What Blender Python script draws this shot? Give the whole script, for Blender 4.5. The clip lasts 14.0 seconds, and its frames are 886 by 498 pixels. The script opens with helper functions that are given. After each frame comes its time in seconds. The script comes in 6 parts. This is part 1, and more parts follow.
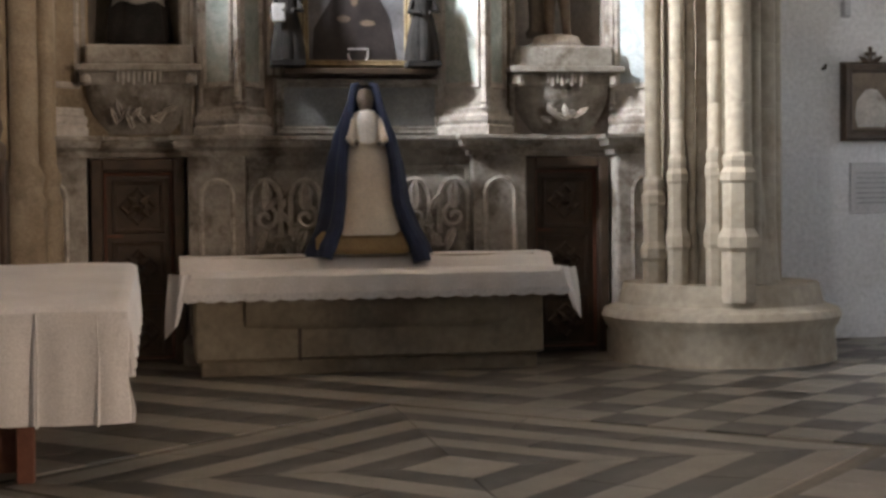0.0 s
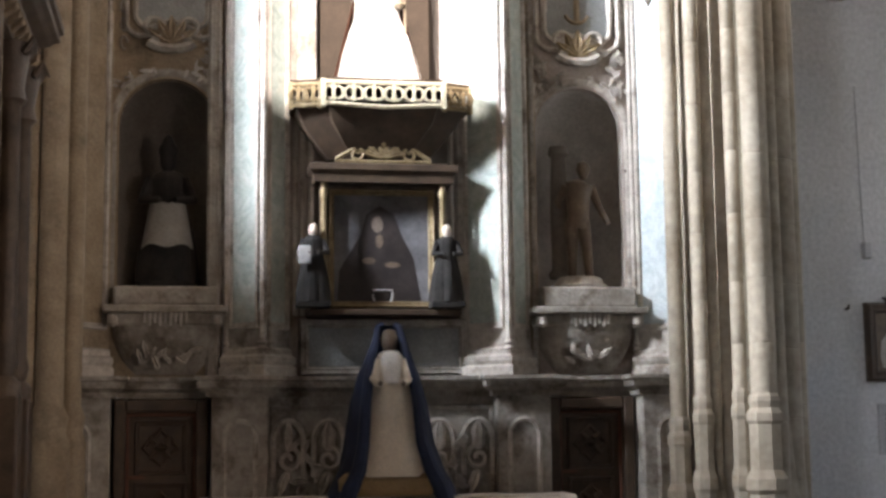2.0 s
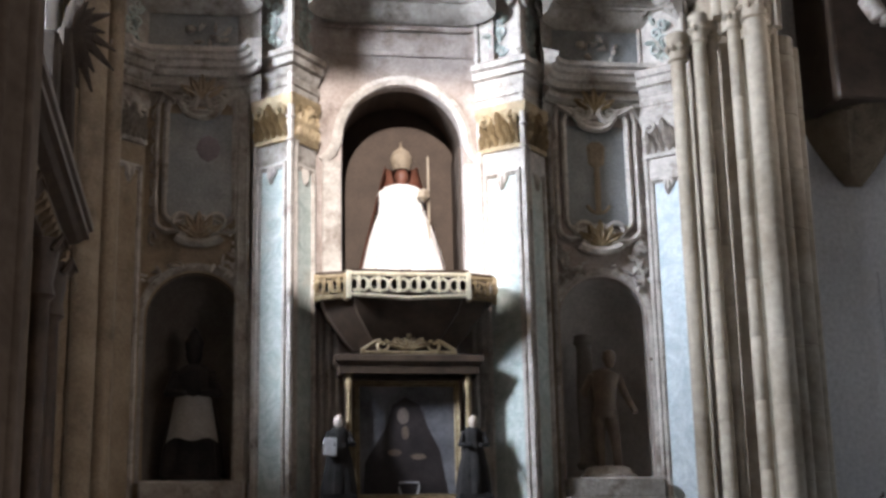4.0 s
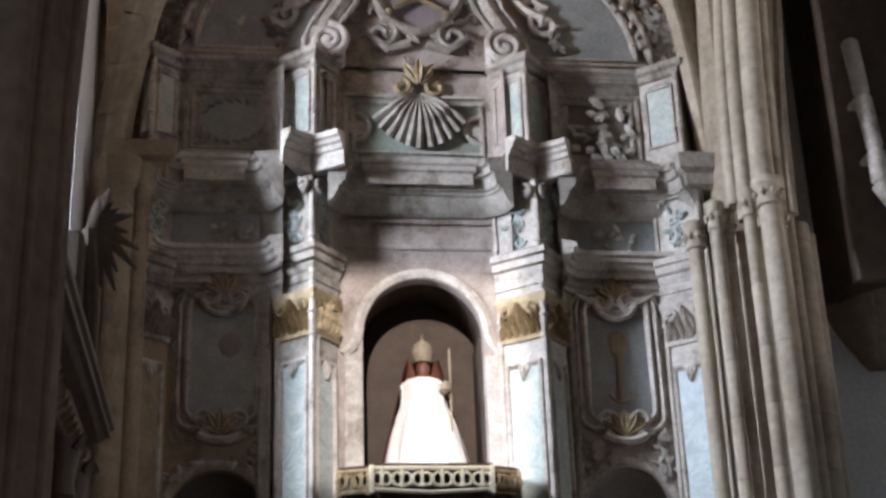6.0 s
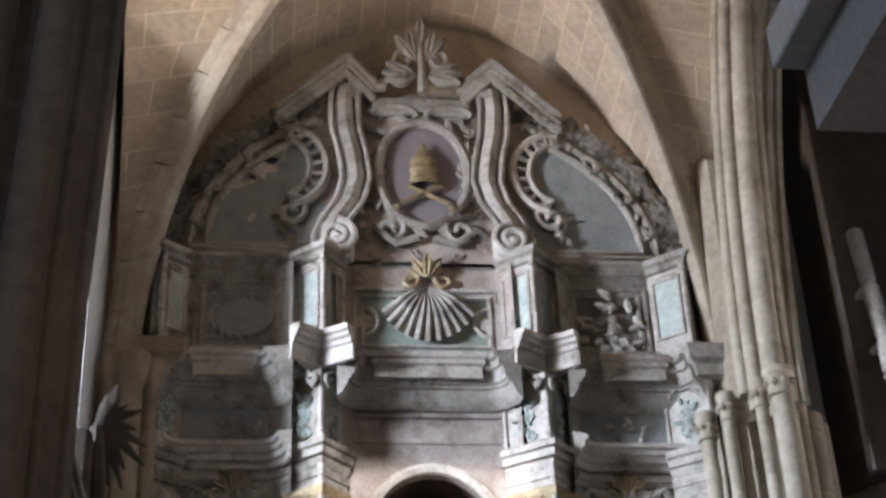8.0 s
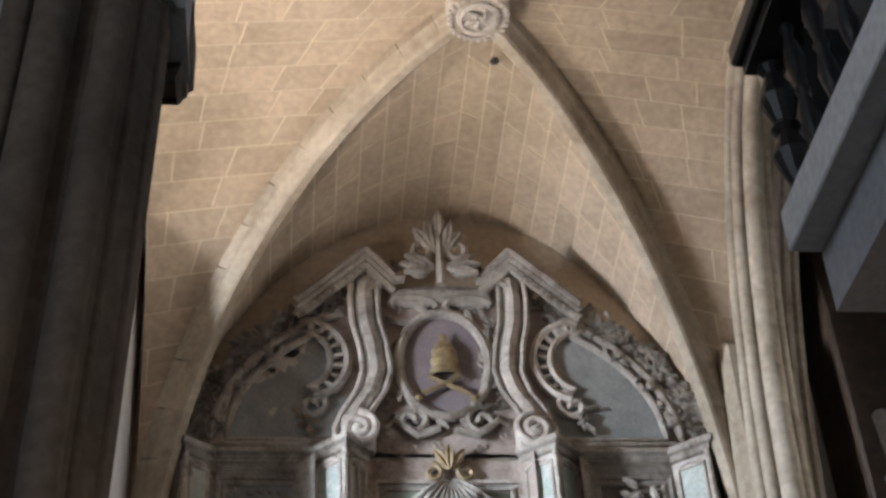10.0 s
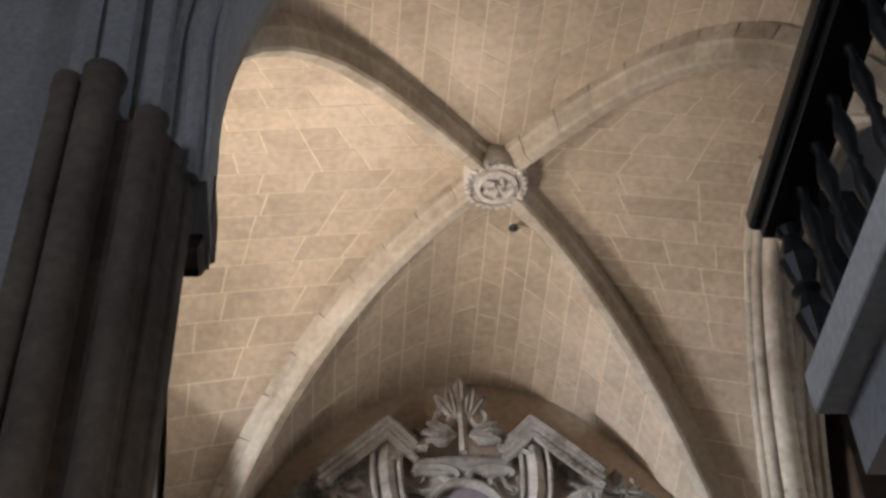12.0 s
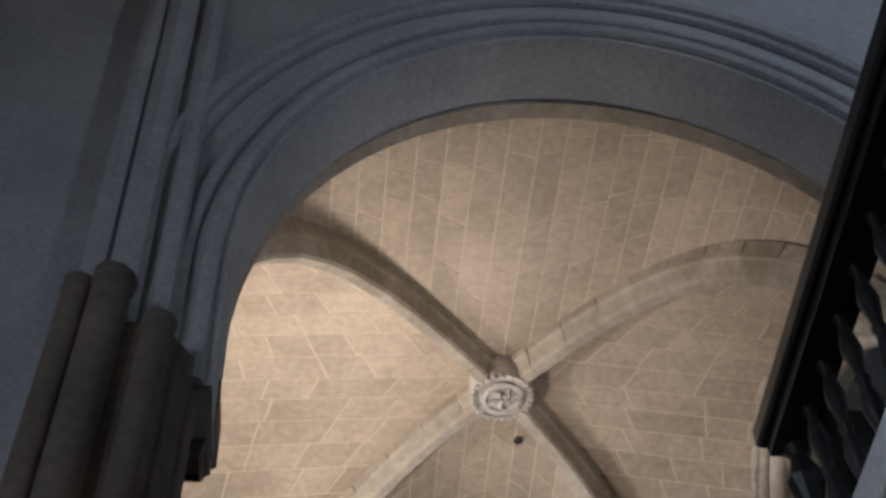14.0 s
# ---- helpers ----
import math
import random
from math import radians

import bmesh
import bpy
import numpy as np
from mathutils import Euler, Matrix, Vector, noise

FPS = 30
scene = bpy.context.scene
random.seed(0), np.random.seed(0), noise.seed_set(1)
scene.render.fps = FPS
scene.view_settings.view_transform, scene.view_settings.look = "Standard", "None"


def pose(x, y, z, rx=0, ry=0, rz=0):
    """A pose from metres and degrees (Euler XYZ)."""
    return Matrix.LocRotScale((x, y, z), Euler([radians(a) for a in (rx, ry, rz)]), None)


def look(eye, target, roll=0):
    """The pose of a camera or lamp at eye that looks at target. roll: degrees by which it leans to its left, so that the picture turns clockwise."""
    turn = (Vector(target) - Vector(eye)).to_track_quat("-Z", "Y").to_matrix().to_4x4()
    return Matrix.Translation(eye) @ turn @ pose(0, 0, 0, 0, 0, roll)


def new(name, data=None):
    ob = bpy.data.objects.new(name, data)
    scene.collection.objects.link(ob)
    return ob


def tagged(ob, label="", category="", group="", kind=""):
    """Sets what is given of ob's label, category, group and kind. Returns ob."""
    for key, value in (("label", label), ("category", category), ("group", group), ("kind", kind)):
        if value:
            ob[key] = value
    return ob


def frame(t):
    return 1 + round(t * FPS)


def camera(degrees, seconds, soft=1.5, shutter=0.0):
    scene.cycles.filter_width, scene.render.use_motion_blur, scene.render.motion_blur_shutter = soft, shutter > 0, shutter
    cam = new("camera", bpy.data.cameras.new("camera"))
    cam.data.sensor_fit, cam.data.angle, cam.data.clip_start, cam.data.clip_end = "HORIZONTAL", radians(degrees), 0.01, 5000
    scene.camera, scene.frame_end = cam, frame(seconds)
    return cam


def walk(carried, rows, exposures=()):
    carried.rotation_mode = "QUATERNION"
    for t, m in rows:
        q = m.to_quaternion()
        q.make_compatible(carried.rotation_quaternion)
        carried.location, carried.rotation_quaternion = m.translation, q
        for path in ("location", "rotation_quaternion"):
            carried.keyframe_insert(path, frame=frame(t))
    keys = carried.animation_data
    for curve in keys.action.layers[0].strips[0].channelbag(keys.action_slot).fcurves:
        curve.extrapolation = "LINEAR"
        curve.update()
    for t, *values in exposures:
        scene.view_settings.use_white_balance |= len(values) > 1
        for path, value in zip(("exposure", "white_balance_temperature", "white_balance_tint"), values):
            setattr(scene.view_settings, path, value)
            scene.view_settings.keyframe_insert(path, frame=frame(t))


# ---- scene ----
cam = camera(33.56, 14.0, 3.0)
EYE = (-1.875, 0.0, 1.55)
# seconds, pitch + 90, lean, heading: the camera turns upwards on one spot
ROWS = [
    (0.0, 88.215, 0.700, -10.522),
    (0.5, 90.910, 0.668, -10.283),
    (1.0, 93.381, 0.646, -10.039),
    (1.5, 95.597, 0.615, -9.812),
    (2.0, 97.583, 0.670, -9.587),
    (2.5, 99.378, 0.637, -9.379),
    (3.0, 101.241, 0.755, -9.107),
    (5.5, 110.635, 1.764, -7.595),
    (6.0, 112.511, 1.905, -7.362),
    (6.5, 114.392, 1.989, -7.201),
    (7.0, 116.280, 2.115, -7.042),
    (7.5, 118.170, 2.234, -6.899),
    (8.0, 120.055, 2.301, -6.777),
    (10.5, 129.226, 3.038, -5.043),
    (11.0, 130.831, 3.076, -4.753),
    (11.5, 132.406, 3.122, -4.448),
    (12.0, 134.095, 3.086, -4.203),
    (12.5, 136.471, 2.984, -4.115),
    (13.0, 139.254, 2.781, -4.266),
    (13.5, 141.115, 2.434, -4.606),
    (14.0, 142.223, 2.001, -5.047),
]
EXPOSURES = ((0, 1.62, 7400, 15), (1.5, 1.38, 7100, 15), (3, 0.85, 6600, 15), (5.5, -0.1, 6400, 16), (6.5, -0.1, 6400, 16), (8, 0.1, 6250, 14), (11, 0.05, 6400, 12), (14, -0.15, 6000, 13))
walk(cam, [(t, pose(*EYE, rx, ry, rz)) for t, rx, ry, rz in ROWS], EXPOSURES)

# ---- daylight ----
world = bpy.data.worlds.new("world")
scene.world = world
world.use_nodes = True
nt = world.node_tree
sky = nt.nodes.new("ShaderNodeTexSky")
sky.sky_type, sky.sun_disc = "NISHITA", False
sky.sun_elevation, sky.sun_rotation = radians(16), radians(188)
nt.links.new(sky.outputs[0], nt.nodes["Background"].inputs[0])
nt.nodes["Background"].inputs[1].default_value = 0.12


def area_lamp(name, eye, target, w, h, power, color, spread=180):
    data = bpy.data.lights.new(name, "AREA")
    data.shape, data.size, data.size_y = "RECTANGLE", w, h
    data.energy, data.color, data.spread = power, color, radians(spread)
    ob = new(name, data)
    ob.matrix_world = look(eye, target)
    return ob


SUN_WAY = Vector((0.14, 1.0, -0.3)).normalized()
sun_data = bpy.data.lights.new("sun", "SUN")
sun_data.energy, sun_data.angle, sun_data.color = 5.0, radians(0.6), (1.0, 0.95, 0.88)
sun = new("sun", sun_data)
sun.matrix_world = look((0, -30, 20), Vector((0, -30, 20)) + SUN_WAY)
# daylight from the left, set in a window opening that the camera never sees
area_lamp("left_bay_window_light", (-8.8, 10.6, 9.4), (1.6, 14.3, 6.2), 1.2, 2.6, 490, (0.8, 0.9, 1.0), 84)
# two unseen lamps added to brighten the vault's left cell and its ribs
area_lamp("left_cell_fill", (-4.0, 9.9, 7.8), (-2.1, 10.2, 13.2), 1.6, 0.8, 108, (1.0, 0.87, 0.72), 84)
area_lamp("vault_rib_fill", (-8.8, 10.4, 8.2), (1.0, 12.2, 12.6), 1.2, 1.4, 72, (1.0, 0.88, 0.76), 54)
# unseen warm lamp added across the nave to lift the dim left side
area_lamp("warm_nave_fill", (9.9, -4.0, 2.3), (-2.0, 12.0, 3.0), 2.6, 4.2, 310, (1.0, 0.83, 0.68))
# added cool lamp that brightens the gallery's edge beam
area_lamp("gallery_beam_fill", (-8.8, -2.0, 8.0), (0.6, 4.5, 5.6), 1.8, 4.0, 110, (0.82, 0.9, 1.0), 100)
# added cool lamp for the aisle wall at the upper right
area_lamp("upper_wall_fill", (9.8, -2.0, 13.5), (2.6, 6.3, 13.6), 1.6, 2.4, 90, (0.8, 0.9, 1.0), 70)
# weak added lamp that lifts the vault from the right
area_lamp("right_side_fill", (9.8, 10.7, 4.8), (-2.3, 12.0, 12.0), 3.2, 4.2, 40, (1.0, 0.92, 0.82), 38)


# ---- materials ----
def surface(name, low, high, scale=3.0, rough=0.8, bump=0.3, grain=40.0, stain=None, amount=0.4, metal=0.0, piece=0.0, wave=0.0):
    """Two colours mixed by broad noise, darkened or lightened by fine grain, with stains of a colour of their own."""
    m = bpy.data.materials.new(name)
    m.use_nodes = True
    t = m.node_tree
    n, link = t.nodes, t.links.new
    b = n["Principled BSDF"]
    co = n.new("ShaderNodeTexCoord")
    big, fine = n.new("ShaderNodeTexNoise"), n.new("ShaderNodeTexNoise")
    big.inputs["Scale"].default_value, big.inputs["Detail"].default_value, big.inputs["Distortion"].default_value = scale, 6, wave
    big.inputs["Roughness"].default_value = 0.65
    fine.inputs["Scale"].default_value, fine.inputs["Detail"].default_value = grain, 4
    for x in (big, fine):
        link(co.outputs["Object"], x.inputs["Vector"])
    ramp = n.new("ShaderNodeValToRGB")
    ramp.color_ramp.elements[0].position, ramp.color_ramp.elements[1].position = 0.32, 0.68
    ramp.color_ramp.elements[0].color, ramp.color_ramp.elements[1].color = (*low, 1), (*high, 1)
    link(big.outputs["Fac"], ramp.inputs["Fac"])
    out = ramp.outputs["Color"]
    if stain:
        spot = n.new("ShaderNodeTexNoise")
        spot.inputs["Scale"].default_value, spot.inputs["Detail"].default_value = scale * 0.45, 8
        spot.inputs["Roughness"].default_value = 0.7
        link(co.outputs["Object"], spot.inputs["Vector"])
        edge = n.new("ShaderNodeMapRange")
        edge.inputs["From Min"].default_value, edge.inputs["From Max"].default_value = 0.52, 0.66
        edge.inputs["To Max"].default_value = amount
        link(spot.outputs["Fac"], edge.inputs["Value"])
        mix = n.new("ShaderNodeMixRGB")
        mix.inputs["Color2"].default_value = (*stain, 1)
        link(edge.outputs[0], mix.inputs["Fac"])
        link(out, mix.inputs["Color1"])
        out = mix.outputs["Color"]
    vary = n.new("ShaderNodeHueSaturation")
    val = n.new("ShaderNodeMapRange")
    val.inputs["From Min"].default_value, val.inputs["From Max"].default_value = 0.3, 0.7
    val.inputs["To Min"].default_value, val.inputs["To Max"].default_value = 0.86, 1.12
    link(fine.outputs["Fac"], val.inputs["Value"])
    last = val.outputs[0]
    if piece:
        geo, info = n.new("ShaderNodeNewGeometry"), n.new("ShaderNodeObjectInfo")
        add = n.new("ShaderNodeMath")
        add.operation = "ADD"
        link(geo.outputs["Random Per Island"], add.inputs[0])
        link(info.outputs["Random"], add.inputs[1])
        frac = n.new("ShaderNodeMath")
        frac.operation = "FRACT"
        link(add.outputs[0], frac.inputs[0])
        span = n.new("ShaderNodeMapRange")
        span.inputs["To Min"].default_value, span.inputs["To Max"].default_value = 1 - piece, 1 + piece
        link(frac.outputs[0], span.inputs["Value"])
        mul = n.new("ShaderNodeMath")
        mul.operation = "MULTIPLY"
        link(last, mul.inputs[0])
        link(span.outputs[0], mul.inputs[1])
        last = mul.outputs[0]
    link(last, vary.inputs["Value"])
    link(out, vary.inputs["Color"])
    link(vary.outputs["Color"], b.inputs["Base Color"])
    b.inputs["Roughness"].default_value, b.inputs["Metallic"].default_value = rough, metal
    if bump:
        bp = n.new("ShaderNodeBump")
        bp.inputs["Strength"].default_value, bp.inputs["Distance"].default_value = bump, 0.02
        both = n.new("ShaderNodeMath")
        both.operation = "ADD"
        link(fine.outputs["Fac"], both.inputs[0])
        link(big.outputs["Fac"], both.inputs[1])
        link(both.outputs[0], bp.inputs["Height"])
        link(bp.outputs["Normal"], b.inputs["Normal"])
    return m


LIMESTONE = surface("limestone", (0.32, 0.268, 0.205), (0.46, 0.405, 0.33), 1.6, 0.85, 0.2, 12, (0.2, 0.15, 0.105), 0.6, piece=0.08)
VAULT = surface("vault_limestone", (0.39, 0.312, 0.232), (0.49, 0.4, 0.31), 1.2, 0.9, 0.15, 12, (0.33, 0.27, 0.2), 0.5, piece=0.1)
MORTAR = surface("lime_mortar", (0.54, 0.46, 0.35), (0.64, 0.56, 0.44), 5, 0.95, 0.3)
PLASTER = surface("white_plaster", (0.62, 0.62, 0.63), (0.72, 0.72, 0.73), 0.8, 0.9, 0.15, 20, (0.5, 0.49, 0.48), 0.35)
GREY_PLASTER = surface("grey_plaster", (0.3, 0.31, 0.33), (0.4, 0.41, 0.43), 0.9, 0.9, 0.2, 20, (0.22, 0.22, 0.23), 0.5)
# limestone in a much darker tone: the entrance pier's shade is in the colour
PIER_STONE = surface("shaded_pier_limestone", (0.1, 0.08, 0.065), (0.165, 0.135, 0.11), 1.5, 0.9, 0.2, 12, (0.06, 0.048, 0.04), 0.5)
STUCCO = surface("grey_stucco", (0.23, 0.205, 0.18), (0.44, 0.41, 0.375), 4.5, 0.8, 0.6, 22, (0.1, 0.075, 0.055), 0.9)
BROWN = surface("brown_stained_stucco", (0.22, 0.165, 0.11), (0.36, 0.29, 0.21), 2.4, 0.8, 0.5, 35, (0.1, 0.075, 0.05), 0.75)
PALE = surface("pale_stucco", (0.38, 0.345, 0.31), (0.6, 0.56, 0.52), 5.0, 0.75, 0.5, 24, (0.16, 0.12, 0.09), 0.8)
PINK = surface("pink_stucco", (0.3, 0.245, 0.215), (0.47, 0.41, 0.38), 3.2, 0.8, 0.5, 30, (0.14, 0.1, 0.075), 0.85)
MARBLED = surface("blue_green_marbling", (0.3, 0.36, 0.34), (0.52, 0.57, 0.54), 3.5, 0.6, 0.15, 50, (0.42, 0.33, 0.26), 0.4, wave=2.5)
SLATE = surface("blue_grey_panel", (0.2, 0.213, 0.218), (0.31, 0.322, 0.326), 2.5, 0.75, 0.25, 40, (0.42, 0.42, 0.42), 0.5)
VIOLET = surface("violet_grey_ground", (0.2, 0.17, 0.19), (0.27, 0.23, 0.25), 3, 0.8, 0.2)
# plaster with the shade of a recess put into its dark colour
NICHE = surface("shade_toned_plaster", (0.13, 0.115, 0.1), (0.19, 0.17, 0.155), 2.0, 0.9, 0.2, 30)
# paler niche plaster, so that the right niche's lit side shows bright
LIT_NICHE = surface("lit_niche_plaster", (0.4, 0.385, 0.37), (0.52, 0.5, 0.48), 2.0, 0.9, 0.2, 30, (0.2, 0.17, 0.15), 0.5)
GILT = surface("worn_gilt", (0.23, 0.165, 0.09), (0.42, 0.33, 0.2), 14, 0.45, 0.4, 60, (0.12, 0.08, 0.04), 0.6, metal=0.3)
DARKWOOD = surface("dark_stained_wood", (0.042, 0.027, 0.019), (0.095, 0.063, 0.043), 5, 0.5, 0.3, 60, (0.14, 0.1, 0.06), 0.35)
# dull and nearly black, so unlit crest and fan show as silhouettes
CARVED = surface("silhouette_carving", (0.028, 0.02, 0.015), (0.06, 0.044, 0.032), 5, 0.95, 0.4, 40)
BLACKWOOD = surface("black_painted_wood", (0.008, 0.008, 0.009), (0.018, 0.017, 0.017), 6, 0.45, 0.2, 40)
REDWOOD = surface("red_brown_wood", (0.12, 0.045, 0.03), (0.2, 0.08, 0.05), 6, 0.5, 0.2, 60)
LINEN = surface("white_linen", (0.68, 0.66, 0.66), (0.78, 0.76, 0.76), 2.0, 0.9, 0.25, 90)
LACE = surface("lace_edge", (0.55, 0.54, 0.55), (0.75, 0.74, 0.74), 40, 0.9, 0.5, 120)
VELVET = surface("navy_velvet", (0.008, 0.014, 0.04), (0.018, 0.032, 0.085), 3.0, 0.75, 0.3, 60)
SILK = surface("cream_silk", (0.66, 0.57, 0.47), (0.78, 0.7, 0.59), 3.0, 0.6, 0.25, 60)
WHITE_SILK = surface("white_silk", (0.82, 0.8, 0.77), (0.88, 0.86, 0.83), 4.0, 0.55, 0.3, 50)
TAN = surface("tan_cloth", (0.27, 0.18, 0.09), (0.36, 0.25, 0.13), 4.0, 0.85, 0.3, 60)
SKIN = surface("painted_plaster", (0.55, 0.46, 0.39), (0.66, 0.57, 0.5), 8, 0.6, 0.1)
BRONZE = surface("brown_carved_wood", (0.11, 0.08, 0.06), (0.2, 0.15, 0.11), 5, 0.55, 0.3, 40)
BLACKCLOTH = surface("black_habit", (0.012, 0.011, 0.012), (0.03, 0.027, 0.026), 5, 0.95, 0.3)
CANVAS = surface("dark_oil_canvas", (0.06, 0.06, 0.068), (0.25, 0.25, 0.27), 2.2, 0.45, 0.1, 60)
OILS = surface("dark_oil_figure", (0.022, 0.018, 0.018), (0.05, 0.04, 0.04), 4, 0.45, 0.1)
MARBLE_LIGHT = surface("pale_floor_marble", (0.18, 0.16, 0.135), (0.27, 0.243, 0.21), 2.0, 0.42, 0.08, 30, (0.2, 0.17, 0.14), 0.4, piece=0.12)
MARBLE_DARK = surface("dark_floor_marble", (0.035, 0.031, 0.028), (0.07, 0.063, 0.057), 2.5, 0.42, 0.08, 30, (0.17, 0.15, 0.13), 0.4, piece=0.15)
GROUT = surface("floor_bed", (0.15, 0.13, 0.11), (0.2, 0.18, 0.15), 3, 0.9, 0.2)
ALTAR = surface("altar_stone", (0.2, 0.165, 0.12), (0.31, 0.265, 0.2), 2.0, 0.8, 0.25, 14, (0.13, 0.1, 0.075), 0.6)
PAPER = surface("grey_notice", (0.45, 0.45, 0.46), (0.52, 0.52, 0.53), 5, 0.8, 0.05)


# ---- building tools ----
def thing(name, label, category, group="", kind="", at=(0, 0, 0)):
    ob = new(name)
    ob.location = at
    return tagged(ob, label, category, group, kind)


def mesh_of(name, bm, mats, smooth=False):
    bmesh.ops.recalc_face_normals(bm, faces=bm.faces)
    me = bpy.data.meshes.new(name)
    bm.to_mesh(me)
    bm.free()
    for m in (mats if isinstance(mats, (list, tuple)) else [mats]):
        me.materials.append(m)
    if smooth:
        me.polygons.foreach_set("use_smooth", [True] * len(me.polygons))
        me.set_sharp_from_angle(angle=radians(42))
    return me


def part(name, bm, material, parent=None, label="", smooth=False, kind=""):
    ob = new(name, mesh_of(name, bm, material, smooth))
    if parent:
        ob.parent = parent
        base = parent.location if parent.type == "EMPTY" else Vector()
        ob.location = -Vector(base)
    return tagged(ob, label, kind=kind)


def solo(name, bm, material, label, category, group="", kind="", smooth=False):
    return tagged(new(name, mesh_of(name, bm, material, smooth)), label, category, group, kind)


def box(bm, x0, x1, y0, y1, z0, z1, bev=0.0, mat=0):
    """A block with its edges taken off by bev."""
    b = bev
    if b:
        ring = [(x0 + b, y0), (x1 - b, y0), (x1, y0 + b), (x1, y1 - b), (x1 - b, y1), (x0 + b, y1), (x0, y1 - b), (x0, y0 + b)]
        cx, cy = (x0 + x1) / 2, (y0 + y1) / 2
        inner = [(x + (b if x < cx else -b), y + (b if y < cy else -b)) for x, y in ((x0, y0), (x1, y0), (x1, y1), (x0, y1))]
        lo = [bm.verts.new((x, y, z0)) for x, y in inner]
        m1 = [bm.verts.new((x, y, z0 + b)) for x, y in ring]
        m2 = [bm.verts.new((x, y, z1 - b)) for x, y in ring]
        hi = [bm.verts.new((x, y, z1)) for x, y in inner]
        fs = [bm.faces.new(lo[::-1]), bm.faces.new(hi)]
        for i in range(8):
            fs.append(bm.faces.new((m1[i], m1[(i + 1) % 8], m2[(i + 1) % 8], m2[i])))
        for c in range(4):
            a, d = 2 * c, 2 * c + 1
            fs.append(bm.faces.new((lo[c], lo[(c + 1) % 4], m1[d], m1[a])))
            fs.append(bm.faces.new((m2[a], m2[d], hi[(c + 1) % 4], hi[c])))
            e = (d + 1) % 8
            fs.append(bm.faces.new((lo[(c + 1) % 4], m1[e], m1[d])))
            fs.append(bm.faces.new((hi[(c + 1) % 4], m2[d], m2[e])))
    else:
        v = [bm.verts.new(p) for p in ((x0, y0, z0), (x1, y0, z0), (x1, y1, z0), (x0, y1, z0), (x0, y0, z1), (x1, y0, z1), (x1, y1, z1), (x0, y1, z1))]
        fs = [bm.faces.new([v[i] for i in f]) for f in ((3, 2, 1, 0), (4, 5, 6, 7), (0, 1, 5, 4), (1, 2, 6, 5), (2, 3, 7, 6), (3, 0, 4, 7))]
    for f in fs:
        f.material_index = mat
    return bm


def B(*a, **k):
    return box(bmesh.new(), *a, **k)


def lathe(bm, prof, c=(0, 0, 0), n=16, sx=1.0, sy=1.0, mat=0, cap=True):
    """Turns (radius, height) rows round a vertical axis."""
    rings = [[bm.verts.new((c[0] + r * sx * math.cos(2 * math.pi * i / n), c[1] + r * sy * math.sin(2 * math.pi * i / n), c[2] + z)) for i in range(n)] for r, z in prof]
    fs = []
    for a, b in zip(rings, rings[1:]):
        for i in range(n):
            fs.append(bm.faces.new((a[i], a[(i + 1) % n], b[(i + 1) % n], b[i])))
    if cap:
        fs += [bm.faces.new(rings[0][::-1]), bm.faces.new(rings[-1])]
    for f in fs:
        f.material_index = mat
    return bm


def tube(bm, pts, r, n=6, mat=0, flat=1.0):
    """A round or flattened bar along a line of points; r is a radius or one for each point."""
    pts = [Vector(p) for p in pts]
    rs = r if isinstance(r, (list, tuple)) else [r] * len(pts)
    rings, ref = [], None
    for i, p in enumerate(pts):
        d = (pts[min(i + 1, len(pts) - 1)] - pts[max(i - 1, 0)]).normalized()
        if ref is None:
            ref = Vector((0, 1, 0)) if abs(d.y) < 0.9 else Vector((1, 0, 0))
        u = (ref - d * ref.dot(d)).normalized()
        w = d.cross(u)
        ref = u
        rings.append([bm.verts.new(p + u * (rs[i] * flat * math.cos(2 * math.pi * k / n)) + w * (rs[i] * math.sin(2 * math.pi * k / n))) for k in range(n)])
    fs = []
    for a, b in zip(rings, rings[1:]):
        for k in range(n):
            fs.append(bm.faces.new((a[k], a[(k + 1) % n], b[(k + 1) % n], b[k])))
    fs += [bm.faces.new(rings[0][::-1]), bm.faces.new(rings[-1])]
    for f in fs:
        f.material_index = mat
    return bm


def moulding(bm, prof, path, mat=0):
    """Runs a profile of (out, height) along a plan line; out is to the right of the way from its start to its end."""
    pts = [Vector(p) for p in path]
    rows = []
    for i, p in enumerate(pts):
        d0 = (p - pts[i - 1]).normalized() if i else None
        d1 = (pts[i + 1] - p).normalized() if i < len(pts) - 1 else None
        n0 = Vector((d0.y, -d0.x)) if d0 else None
        n1 = Vector((d1.y, -d1.x)) if d1 else None
        if n0 and n1:
            m = (n0 + n1).normalized()
            m = m / max(0.35, m.dot(n0))
        else:
            m = n0 or n1
        rows.append([bm.verts.new((p.x + m.x * o, p.y + m.y * o, z)) for o, z in prof])
    fs = []
    for a, b in zip(rows, rows[1:]):
        for k in range(len(prof) - 1):
            fs.append(bm.faces.new((a[k], b[k], b[k + 1], a[k + 1])))
    fs += [bm.faces.new(rows[0]), bm.faces.new(rows[-1][::-1])]
    for f in fs:
        f.material_index = mat
    return bm


def spiral(cx, cz, r0, r1, a0, turns, y, n=22):
    """Points of a scroll in the plane of the wall, from the outer radius r0 to the inner r1."""
    out = []
    for i in range(n + 1):
        k = i / n
        a, r = radians(a0) + 2 * math.pi * turns * k, r0 + (r1 - r0) * k
        out.append((cx + r * math.cos(a), y, cz + r * math.sin(a)))
    return out


